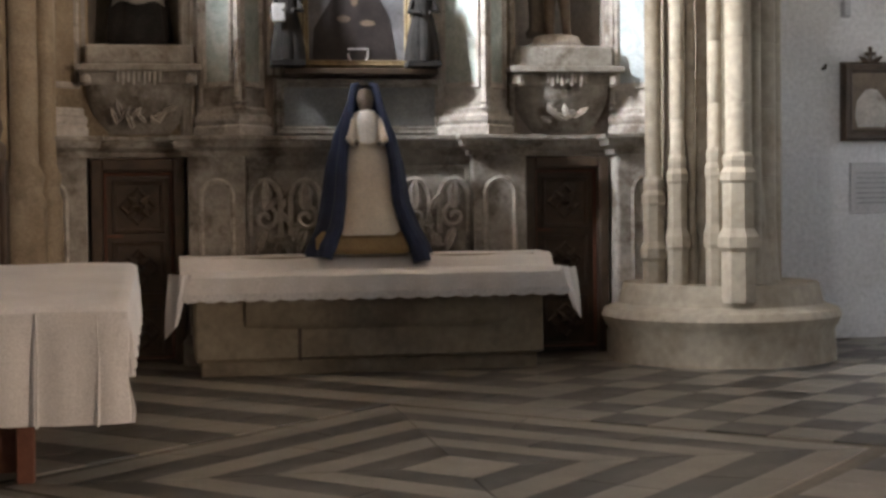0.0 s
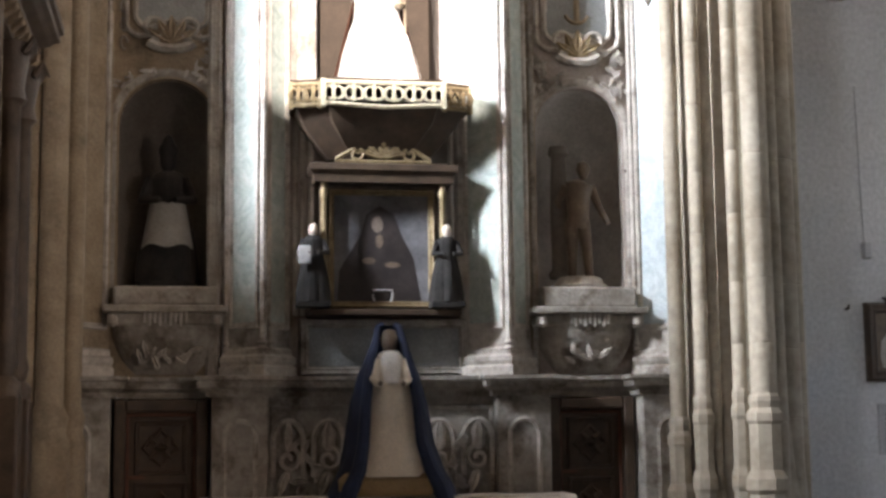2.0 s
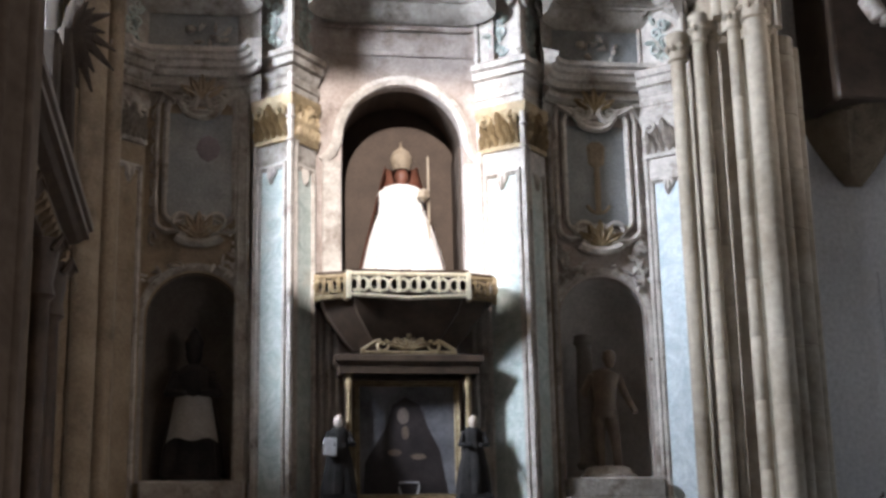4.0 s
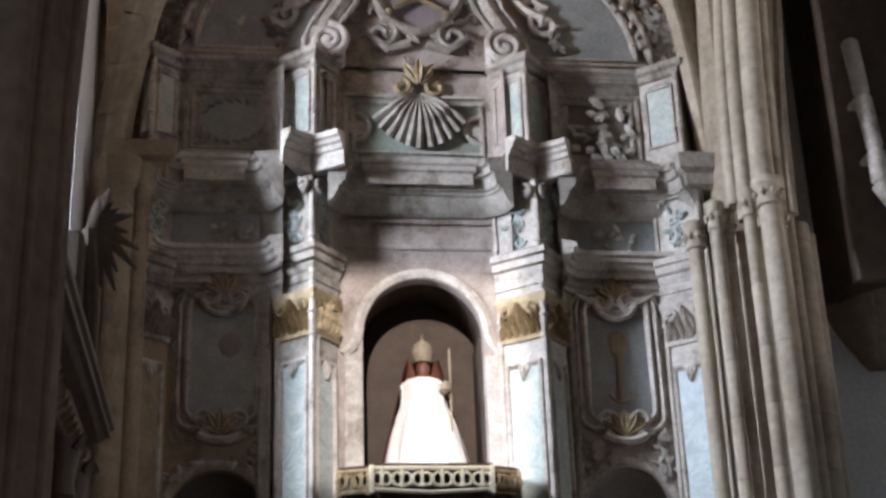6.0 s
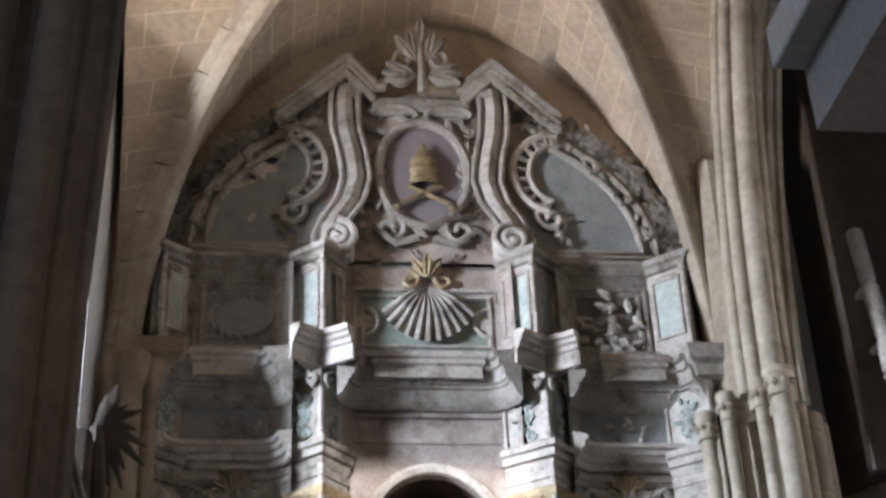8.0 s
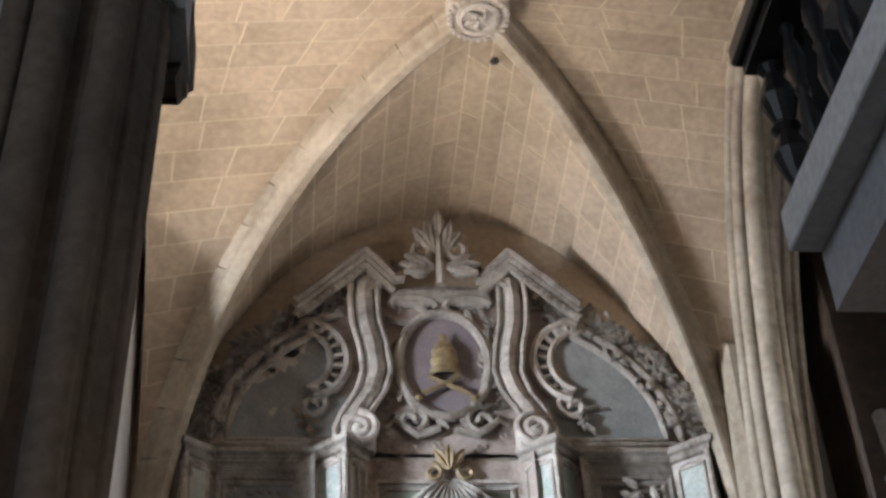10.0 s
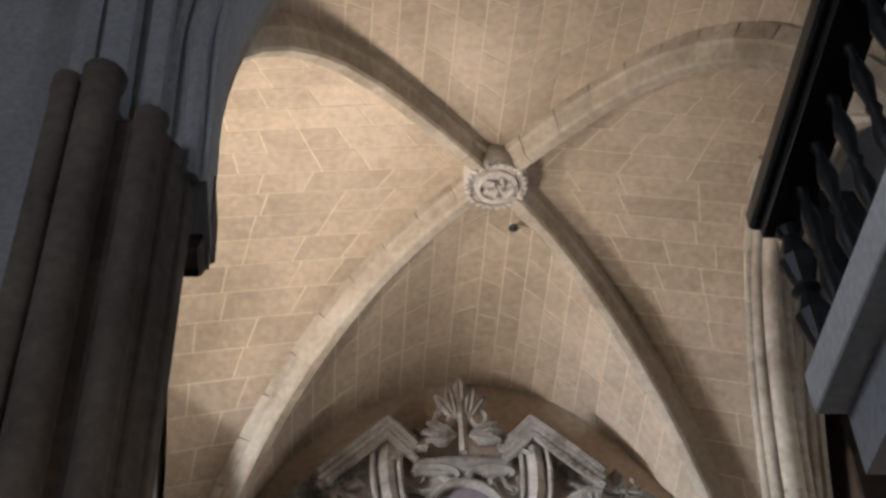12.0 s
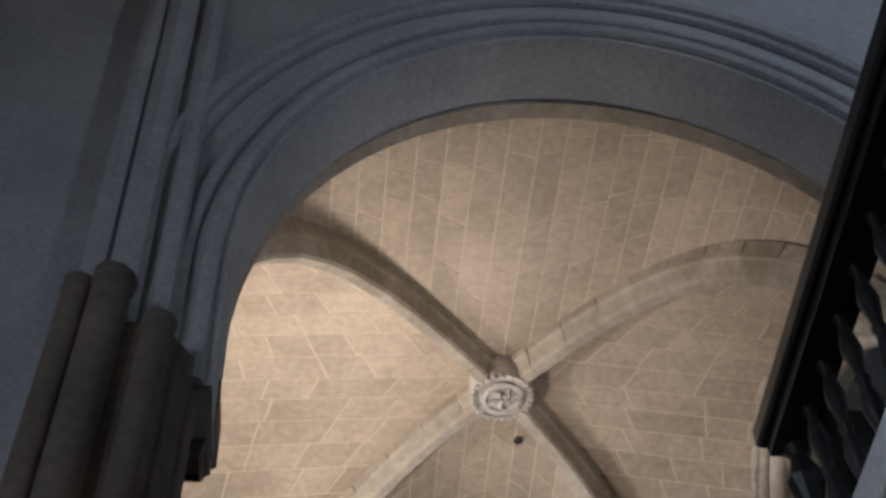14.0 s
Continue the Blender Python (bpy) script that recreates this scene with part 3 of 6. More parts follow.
pier = thing("pier", "sunlit limestone compound pier with tall moulded shafts", "pier", kind="structure", at=(3.5, 13.7, 0))
part("core", lathe(bmesh.new(), [(0.62, 0.6), (0.58, 1.2), (0.54, 2.0), (0.52, 7.4)], (3.42, 13.75, 0), 16), LIMESTONE, pier, smooth=True)
drum = lathe(bmesh.new(), [(1.12, 0.0), (1.1, 0.3), (1.14, 0.36), (1.17, 0.43), (1.14, 0.5), (1.0, 0.55), (0.95, 0.75)], (3.45, 13.75, 0), 32)
part("base_drum", drum, LIMESTONE, pier, "worn round base with a roll moulding", smooth=True)
for x, y, r, zb, top in ((2.73, 13.62, 0.08, 1.75, 7.3), (2.83, 13.22, 0.07, 1.95, 7.35), (2.98, 13.28, 0.05, 1.2, 7.3), (3.11, 12.98, 0.065, 2.0, 7.4), (3.28, 12.84, 0.115, 1.95, 7.45), (3.44, 13.05, 0.06, 1.0, 7.3), (3.56, 13.22, 0.1, 0.8, 7.5), (3.74, 13.45, 0.16, 0.75, 7.5), (3.95, 13.7, 0.12, 0.75, 7.5)):
    prof, zj = [(r, zb)], zb + 0.35 + 0.3 * (x % 0.7)
    while zj < top - 0.2:
        prof += [(r, zj - 0.008), (r * 0.95, zj - 0.004), (r * 0.95, zj + 0.004), (r * 1.004, zj + 0.008)]
        zj += 0.55 + 0.12 * ((x * 7 + zj) % 1)
    s = part("shaft", lathe(bmesh.new(), prof + [(r, top)], (x, y, 0), 14), LIMESTONE, pier, smooth=True)
    b = lathe(bmesh.new(), [(r * 1.45, 0.6), (r * 1.45, zb * 0.55), (r * 1.75, zb * 0.57), (r * 1.75, zb * 0.62), (r * 1.35, zb * 0.66), (r * 1.35, zb - 0.25), (r * 1.55, zb - 0.22), (r * 1.55, zb - 0.15), (r * 1.2, zb - 0.1), (r * 1.35, zb - 0.04), (r * 1.3, zb), (r, zb + 0.04)], (x, y, 0), 8)
    part("shaft_base", b, LIMESTONE, pier, "stepped eight-sided shaft base")
    if x > 3.5:
        continue
    c = lathe(bmesh.new(), [(r, top - 0.02), (r * 1.3, top), (r * 1.1, top + 0.04), (r * 1.3, top + 0.2), (r * 1.5, top + 0.22), (r * 1.5, top + 0.28), (r * 1.2, top + 0.3)], (x, y, 0), 10)
    for i in range(8):
        a = 2 * math.pi * i / 8
        lathe(c, [(0, -0.05), (0.045, 0), (0, 0.06)], (x + r * 1.2 * math.cos(a), y + r * 1.2 * math.sin(a), top + 0.12), 6, cap=False)
    part("capital", c, LIMESTONE, pier, "small leafy carved capital", smooth=True)
# the shafts go on above the capitals and bend into the arches
bm = bmesh.new()
for x, y, r in ((3.02, 13.15, 0.06), (3.11, 13.05, 0.08), (3.28, 12.95, 0.12), (3.45, 13.05, 0.08)):
    pts = []
    for i in range(20):
        a = math.pi / 2 * i / 19
        pts.append((x + (3.5 - x) * 0.2 * i / 19, yc + (y - yc) * math.cos(a), 7.6 + (RISE + 0.1) * math.sin(a)))
    # voussoir joints show as fine grooves
    fine, rad = [], []
    for a, b in zip(pts, pts[1:]):
        a, b = Vector(a), Vector(b)
        fine += [a, a.lerp(b, 0.02), a.lerp(b, 0.98)]
        rad += [r * 0.95, r, r]
    part("arch_roll", tube(bmesh.new(), fine, rad, 10), LIMESTONE, pier, "moulded roll of the side arch's springer", smooth=True)
part("back_core", B(3.25, 4.0, 14.1, 15.3, 0.0, 11.2, 0.1), LIMESTONE, pier)

pier = thing("pier", "brown limestone corner shafts beside the altarpiece", "pier", kind="structure", at=(-3.5, 14.5, 0))
for x, y, r in ((-3.4, 14.3, 0.1), (-3.2, 14.22, 0.13), (-3.02, 14.38, 0.1)):
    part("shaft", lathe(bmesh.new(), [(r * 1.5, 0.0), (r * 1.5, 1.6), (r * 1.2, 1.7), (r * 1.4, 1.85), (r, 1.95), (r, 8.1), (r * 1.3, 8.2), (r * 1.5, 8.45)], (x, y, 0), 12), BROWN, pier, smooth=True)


# ---- the altarpiece ----
R = thing("altarpiece", "tall weathered baroque stucco altarpiece with niches and faded marbling", "altarpiece", at=(0, W, 0))
rng = random.Random(11)

# lower storey
for x0, x1, y in ((-3.35, -2.66, 14.5), (-1.7, -1.15, 14.45), (-1.15, 1.12, 14.62), (1.12, 1.67, 14.45), (2.62, 3.25, 14.42)):
    bm = B(x0, x1, y, 15.2, 0, 2.05, 0.012)
    moulding(bm, [(0, 0.0), (0.07, 0.0), (0.07, 0.22), (0.03, 0.28), (0.0, 0.3)], [(x0, 15.2), (x0, y), (x1, y), (x1, 15.2)])
    p = part("pedestal", bm, PALE if x0 > 2 else STUCCO, R, "stone-grey pedestal of the lower storey")
    if x1 - x0 < 1:
        m = (x0 + x1) / 2
        h = 0.15
        bm = bmesh.new()
        tube(bm, [(m - h, y, 0.45), (m - h, y, 1.65)] + arc(m, 1.65, h, h, 180, 0, y, 10)[1:] + [(m + h, y, 0.45), (m - h, y, 0.45)], 0.028)
        part("panel", bm, PALE, p, "raised round-headed panel frame")
for s in (-1, 1):
    bm = bmesh.new()
    y = 14.6
    for cx in (0.55, 0.95):
        tube(bm, [(s * cx - 0.15, y, 1.25), (s * cx - 0.15, y, 1.6)] + arc(s * cx, 1.6, 0.15, 0.2, 180, 0, y, 10)[1:] + [(s * cx + 0.15, y, 1.25)], 0.03)
        tube(bm, spiral(s * cx, 1.42, 0.13, 0.02, 90, 1.3 * s, y), 0.026)
        leaf(bm, s * cx, y, 1.5, 0.3, 0.16, 90, 0.05)
        leaf(bm, s * cx, y, 1.3, 0.25, 0.14, 250, 0.05)
    foliage(bm, rng, [(s * 0.75, 1.2), (s * 0.75, 1.55), (s * 0.6, 1.3)], y, 0.15)
    part("relief", bm, PALE, R, "scrolling foliage in low relief", smooth=True)
    panel_bm = panel_frame(bmesh.new(), min(s * 0.3, s * 1.12), max(s * 0.3, s * 1.12), 1.0, 1.95, 14.615, 0.05, 0.03)
    part("panel", panel_bm, STUCCO, R)

ledge = [(0, 2.03), (0.05, 2.03), (0.06, 2.08), (0.13, 2.12), (0.14, 2.18), (0.17, 2.19), (0.17, 2.23), (0.0, 2.24)]
plan = [(-3.42, 14.5), (-2.66, 14.5), (-2.66, 14.75), (-1.7, 14.75), (-1.7, 14.45), (-1.15, 14.45), (-1.15, 14.62), (1.12, 14.62), (1.12, 14.45), (1.67, 14.45), (1.67, 14.75), (2.62, 14.75), (2.62, 14.42), (3.28, 14.42)]
part("ledge", moulding(bmesh.new(), ledge, plan), STUCCO, R, "moulded ledge over the lower storey")
part("ledge_core", B(-3.4, 3.26, 14.76, 15.2, 2.05, 2.2), STUCCO, R)


def side_door(x0, x1):
    d = thing("door", "dark carved wooden door with diamond rosettes", "door", "doors of the altarpiece", at=((x0 + x1) / 2, 14.75, 0))
    part("leaf", B(x0 + 0.1, x1 - 0.1, 14.74, 14.8, 0.02, 1.92), DARKWOOD, d)
    bm = bmesh.new()
    box(bm, x0, x0 + 0.11, 14.62, 14.8, 0, 2.02, 0.015)
    box(bm, x1 - 0.11, x1, 14.62, 14.8, 0, 2.02, 0.015)
    box(bm, x0 + 0.11, x1 - 0.11, 14.62, 14.8, 1.9, 2.02, 0.015)
    part("frame", bm, DARKWOOD, d, "moulded dark door frame")
    part("frame_edge", panel_frame(bmesh.new(), x0 + 0.115, x1 - 0.115, 0.05, 1.885, 14.735, 0.03, 0.03), REDWOOD, d, "worn red-brown inner moulding")
    m, h = (x0 + x1) / 2, (x1 - x0) / 2 - 0.2
    for zc in (0.32, 0.95, 1.55):
        p = part("panel", panel_frame(bmesh.new(), m - h, m + h, zc - 0.26, zc + 0.26, 14.738, 0.04, 0.03), DARKWOOD, d)
        bm = bmesh.new()
        pts = [(m + 0.17 * math.cos(math.pi / 2 * i), 14.73, zc + 0.17 * math.sin(math.pi / 2 * i)) for i in range(5)]
        tube(bm, pts, 0.028)
        for i in range(4):
            a = math.pi / 4 + math.pi / 2 * i
            tube(bm, [(m + 0.06 * math.cos(a), 14.73, zc + 0.06 * math.sin(a)), (m + 0.15 * math.cos(a), 14.72, zc + 0.15 * math.sin(a))], [0.05, 0.02])
        lathe(bm, [(0.0, -0.05), (0.06, 0), (0.0, 0.05)], (m, 14.72, zc), 8, cap=False)
        part("rosette", bm, DARKWOOD, p, "carved diamond rosette", smooth=True)
    for zc in (0.62, 1.25):
        part("hinge", B(x0 + 0.12, x0 + 0.3, 14.71, 14.735, zc, zc + 0.03, 0.004), REDWOOD, d, "worn strap hinge")
    return d


side_door(-2.63, -1.73)
side_door(1.7, 2.59)

# main storey: plates with niches
NICHES = ((-2.15, 0.485, 3.12, 4.78, -2.77, -1.6), (2.12, 0.47, 3.14, 4.82, 1.32, 2.66))
for cx, hw, zb, zs, x0, x1 in NICHES:
    # stained on both sides; the left wing's browner tone also paints its weaker light
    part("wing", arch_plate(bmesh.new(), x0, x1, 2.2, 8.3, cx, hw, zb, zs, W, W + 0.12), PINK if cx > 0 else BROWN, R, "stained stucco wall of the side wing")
    # left niche coloured for shade, right niche for the light that enters it
    part("niche", niche_shell(bmesh.new(), cx, hw, zb, zs, W + 0.12, 0.5), LIT_NICHE if cx > 0 else NICHE, R, "round-headed niche with its light put into the colour", smooth=True)
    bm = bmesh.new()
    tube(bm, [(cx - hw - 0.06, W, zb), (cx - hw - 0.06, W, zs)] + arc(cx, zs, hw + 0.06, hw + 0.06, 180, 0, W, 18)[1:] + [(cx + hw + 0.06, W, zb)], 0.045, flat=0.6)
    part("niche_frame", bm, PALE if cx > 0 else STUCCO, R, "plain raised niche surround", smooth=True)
    # bracket under the niche
    f = 0.28
    bm = B(cx - 0.6, cx + 0.6, W - f - 0.06, W, 2.86, 2.93, 0.012)
    box(bm, cx - 0.5, cx + 0.5, W - f + 0.02, W + 0.1, 2.93, zb + 0.0, 0.02)
    box(bm, cx - 0.56, cx + 0.56, W - f + 0.02, W, 2.74, 2.86, 0.015)
    br = part("bracket", bm, STUCCO, R, "projecting stone shelf under the niche")
    bm = bmesh.new()
    rows = []
    for i in range(9):
        k = i / 8
        w, d, z = 0.52 * (1 - 0.45 * k ** 2.2), 0.25 * (1 - k ** 1.6) + 0.02, 2.76 - 0.5 * k
        rows.append([bm.verts.new((cx + w * math.cos(math.pi * j / 10), W - d * math.sin(math.pi * j / 10), z)) for j in range(11)])
    for a, b in zip(rows, rows[1:]):
        for j in range(10):
            bm.faces.new((a[j], a[j + 1], b[j + 1], b[j]))
    bm.faces.new(rows[0])
    part("corbel", bm, STUCCO, br, "swelling corbel below the shelf", smooth=True)
    bm = bmesh.new()
    for i in range(9):
        x = cx - 0.2 + 0.05 * i
        tube(bm, [(x, W - f + 0.0, 2.86), (x, W - f, 2.76 - 0.03 * (i % 2))], [0.022, 0.014])
    for sx in (-0.5, 0.5):
        lathe(bm, [(0, -0.07), (0.05, -0.03), (0.045, 0.04), (0, 0.06)], (cx + sx, W - f, 2.78), 8, cap=False)
    foliage(bm, rng, [(cx - 0.15, 2.42), (cx + 0.15, 2.42), (cx, 2.35)], W - 0.16, 0.16, 180)
    part("fringe", bm, PALE, br, "carved drops and leaves", smooth=True, kind="stuff")
    # cartouche over the niche
    pc = cx + (0.02 if cx < 0 else 0.0)
    part("painted_panel", B(pc - 0.36, pc + 0.34, W - 0.02, W + 0.02, 5.85, 6.98), SLATE, R, "faded blue-grey painted panel")
    bm = bmesh.new()
    for k in (0.0, 0.09):
        q = 0.36 + k
        pts = [(pc - q, W - 0.03, 6.1), (pc - q, W - 0.03, 6.75)] + arc(pc - q + 0.12, 6.98 + k * 0.3, 0.12, 0.2, 200, 110, W - 0.03, 6) + [(pc - 0.12, W - 0.03, 7.0 + k)] + [(pc + 0.12, W - 0.03, 7.0 + k)] + arc(pc + q - 0.12, 6.98 + k * 0.3, 0.12, 0.2, 70, -20, W - 0.03, 6) + [(pc + q, W - 0.03, 6.1)]
        tube(bm, pts, 0.028 + 0.01 * (k == 0))
        pts = [(pc - q, W - 0.03, 6.1)] + arc(pc - q + 0.16, 5.92 - k, 0.16, 0.14, 180, 260, W - 0.03, 6) + [(pc, W - 0.03, 5.86 - k * 1.5)] + arc(pc + q - 0.16, 5.92 - k, 0.16, 0.14, 280, 360, W - 0.03, 6) + [(pc + q, W - 0.03, 6.1)]
        tube(bm, pts, 0.03)
    for s in (-1, 1):
        tube(bm, spiral(pc + s * 0.16, 7.12, 0.13, 0.03, 90 if s > 0 else 90, 1.25 * s, W - 0.05), [0.045 - 0.0012 * i for i in range(23)])
        tube(bm, spiral(pc + s * 0.19, 5.78, 0.13, 0.03, -90, -1.25 * s, W - 0.05), [0.045 - 0.0012 * i for i in range(23)])
        tube(bm, [(pc + s * 0.27, W - 0.04, 7.1), (pc + s * 0.42, W - 0.05, 7.2), (pc + s * 0.52, W - 0.03, 7.05)], [0.04, 0.03, 0.015])
    tube(bm, arc(pc, 5.66, 0.24, 0.1, 200, 340, W - 0.06), 0.05)
    tube(bm, arc(pc, 7.06, 0.2, 0.13, 200, 340, W - 0.06), 0.035)
    part("cartouche", bm, PALE if cx > 0 else STUCCO, R, "scrolled stucco frame of the painted panel", smooth=True)
    bm = bmesh.new()
    for i in range(5):
        leaf(bm, pc, W - 0.05, 7.15, 0.26, 0.12, 30 + 30 * i, 0.06)
        leaf(bm, pc, W - 0.05, 5.62, 0.28, 0.12, 30 + 30 * i, 0.06)
    part("palmette", bm, GILT if cx > 0 else BROWN, R, "dull gilt palmette", smooth=True, kind="stuff")
    bm = bmesh.new()
    for s in (-1, 1):
        if cx < 0 and s < 0:
            continue
        spots = [(pc + s * (0.33 + 0.17 * rng.random()), 5.25 + 0.42 * rng.random()) for _ in range(9)]
        foliage(bm, rng, spots, W - 0.01, 0.1)
    spots = [(cx + 0.5 * math.cos(a) * (hw + .12) / .5, zs + (hw + 0.13) * math.sin(a)) for a in (0.7, 0.95, 1.2, 1.9, 2.2, 2.45)]
    foliage(bm, rng, spots, W - 0.01, 0.09)
    part("foliage_relief", bm, PALE, R, "broken stucco foliage over the niche", smooth=True, kind="stuff")
    if cx > 0:
        bm = bmesh.new()
        tube(bm, [(pc, W - 0.03, 6.0), (pc, W - 0.03, 6.5)], 0.035, flat=0.4)
        tube(bm, arc(pc, 6.12, 0.13, 0.13, 200, 340, W - 0.03), 0.02)
        lathe(bm, [(0.02, 6.5), (0.09, 6.55), (0.1, 6.75), (0.05, 6.8)], (pc, W - 0.02, 0), 8, sy=0.2)
        part("emblem", bm, BROWN, R, "worn brown painted anchor emblem")
    else:
        part("emblem", lathe(bmesh.new(), [(0.0, 6.45), (0.09, 6.5), (0.13, 6.6), (0.09, 6.7), (0.0, 6.75)], (pc + 0.08, W - 0.02, 0), 12, sy=0.15, cap=False), VIOLET, R, "dark oval painted patch", smooth=True)
    # frieze
    part("frieze_panel", B(x0, x1, W - 0.03, W + 0.02, 7.72, 8.12), SLATE, R, "dark recessed frieze panel")
    bm = bmesh.new()
    foliage(bm, rng, [(cx + dx, 7.9 + 0.08 * rng.uniform(-1, 1)) for dx in (-0.05, 0.06, 0.17, 0.26)], W - 0.035, 0.1)
    lathe(bm, [(0, -0.05), (0.05, -0.03), (0.05, 0.03), (0, 0.05)], (cx - 0.12, W - 0.04, 7.93), 8, cap=False)
    part("frieze_relief", bm, PALE, R, "carved frieze foliage", smooth=True, kind="stuff")

# central bay
part("central_wall", arch_plate(bmesh.new(), -1.22, 1.0, 2.2, 8.3, 0, 0.655, 5.28, 6.72, W, W + 0.14), PINK, R, "pinkish stained wall of the central bay")
# brown lining taken almost to black, which puts the niche's shade into it
BOARDS = surface("shade_darkened_niche_boards", (0.045, 0.03, 0.02), (0.075, 0.05, 0.035), 3, 0.8, 0.2)
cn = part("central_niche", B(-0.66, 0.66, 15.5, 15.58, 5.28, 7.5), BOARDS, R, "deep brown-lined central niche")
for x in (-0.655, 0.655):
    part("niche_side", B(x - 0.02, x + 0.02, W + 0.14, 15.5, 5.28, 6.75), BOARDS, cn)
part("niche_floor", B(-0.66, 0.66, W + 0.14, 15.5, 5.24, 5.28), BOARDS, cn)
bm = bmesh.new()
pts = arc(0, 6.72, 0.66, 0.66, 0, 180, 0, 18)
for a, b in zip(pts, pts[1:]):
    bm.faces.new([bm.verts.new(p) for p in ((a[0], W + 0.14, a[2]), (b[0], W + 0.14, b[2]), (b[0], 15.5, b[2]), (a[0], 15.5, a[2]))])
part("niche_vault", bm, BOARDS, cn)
bm = bmesh.new()
tube(bm, [(-0.86, W - 0.01, 6.5), (-0.76, W - 0.01, 6.6), (-0.7, W - 0.01, 6.74)] + arc(0, 6.74, 0.7, 0.7, 175, 5, W - 0.01, 22) + [(0.7, W - 0.01, 6.74), (0.76, W - 0.01, 6.6), (0.86, W - 0.01, 6.5)], 0.06, flat=0.7)
part("archivolt", bm, PALE, R, "plain rounded moulding of the central niche", smooth=True)
for s in (-1, 1):
    part("jamb_strip", B(min(s * 0.66, s * 0.86), max(s * 0.66, s * 0.86), W - 0.05, W, 5.28, 6.5, 0.01), PALE, R, "pale jamb beside the central niche")
    bm = bmesh.new()
    for i, x in enumerate((0.72, 0.8, 0.87)):
        tube(bm, [(s * x, W - 0.1 + 0.03 * i, 2.85), (s * x, W - 0.1 + 0.03 * i, 4.85)], 0.03)
    part("reeding", bm, PALE, R, "thin gilt-edged upright mouldings", smooth=True)
part("predella", panel_frame(B(-0.84, 0.88, W - 0.1, W, 2.24, 2.82), -0.84, 0.88, 2.24, 2.82, W - 0.1, 0.09, 0.05), STUCCO, R, "framed grey panel under the painting")
part("predella_field", B(-0.74, 0.78, W - 0.108, W - 0.1, 2.34, 2.72), SLATE, R)


# pilasters set cornerwise, an edge towards the chapel
def onto(bm, p0, p1):
    """Lays what was built on a wall from (0, 0) along x, its front towards -y, onto the face from p0 to p1."""
    d = (Vector(p1) - Vector(p0)).normalized()
    for v in bm.verts:
        u, o, z = v.co
        v.co = (p0[0] + d.x * u - d.y * o, p0[1] + d.y * u + d.x * o, z)
    return bm


def prism(bm, plan, z0, z1):
    lo, hi = [bm.verts.new((x, y, z0)) for x, y in plan], [bm.verts.new((x, y, z1)) for x, y in plan]
    for i in range(len(plan)):
        k = (i + 1) % len(plan)
        bm.faces.new((lo[i], lo[k], hi[k], hi[i]))
    bm.faces.new(lo[::-1])
    bm.faces.new(hi)
    return bm


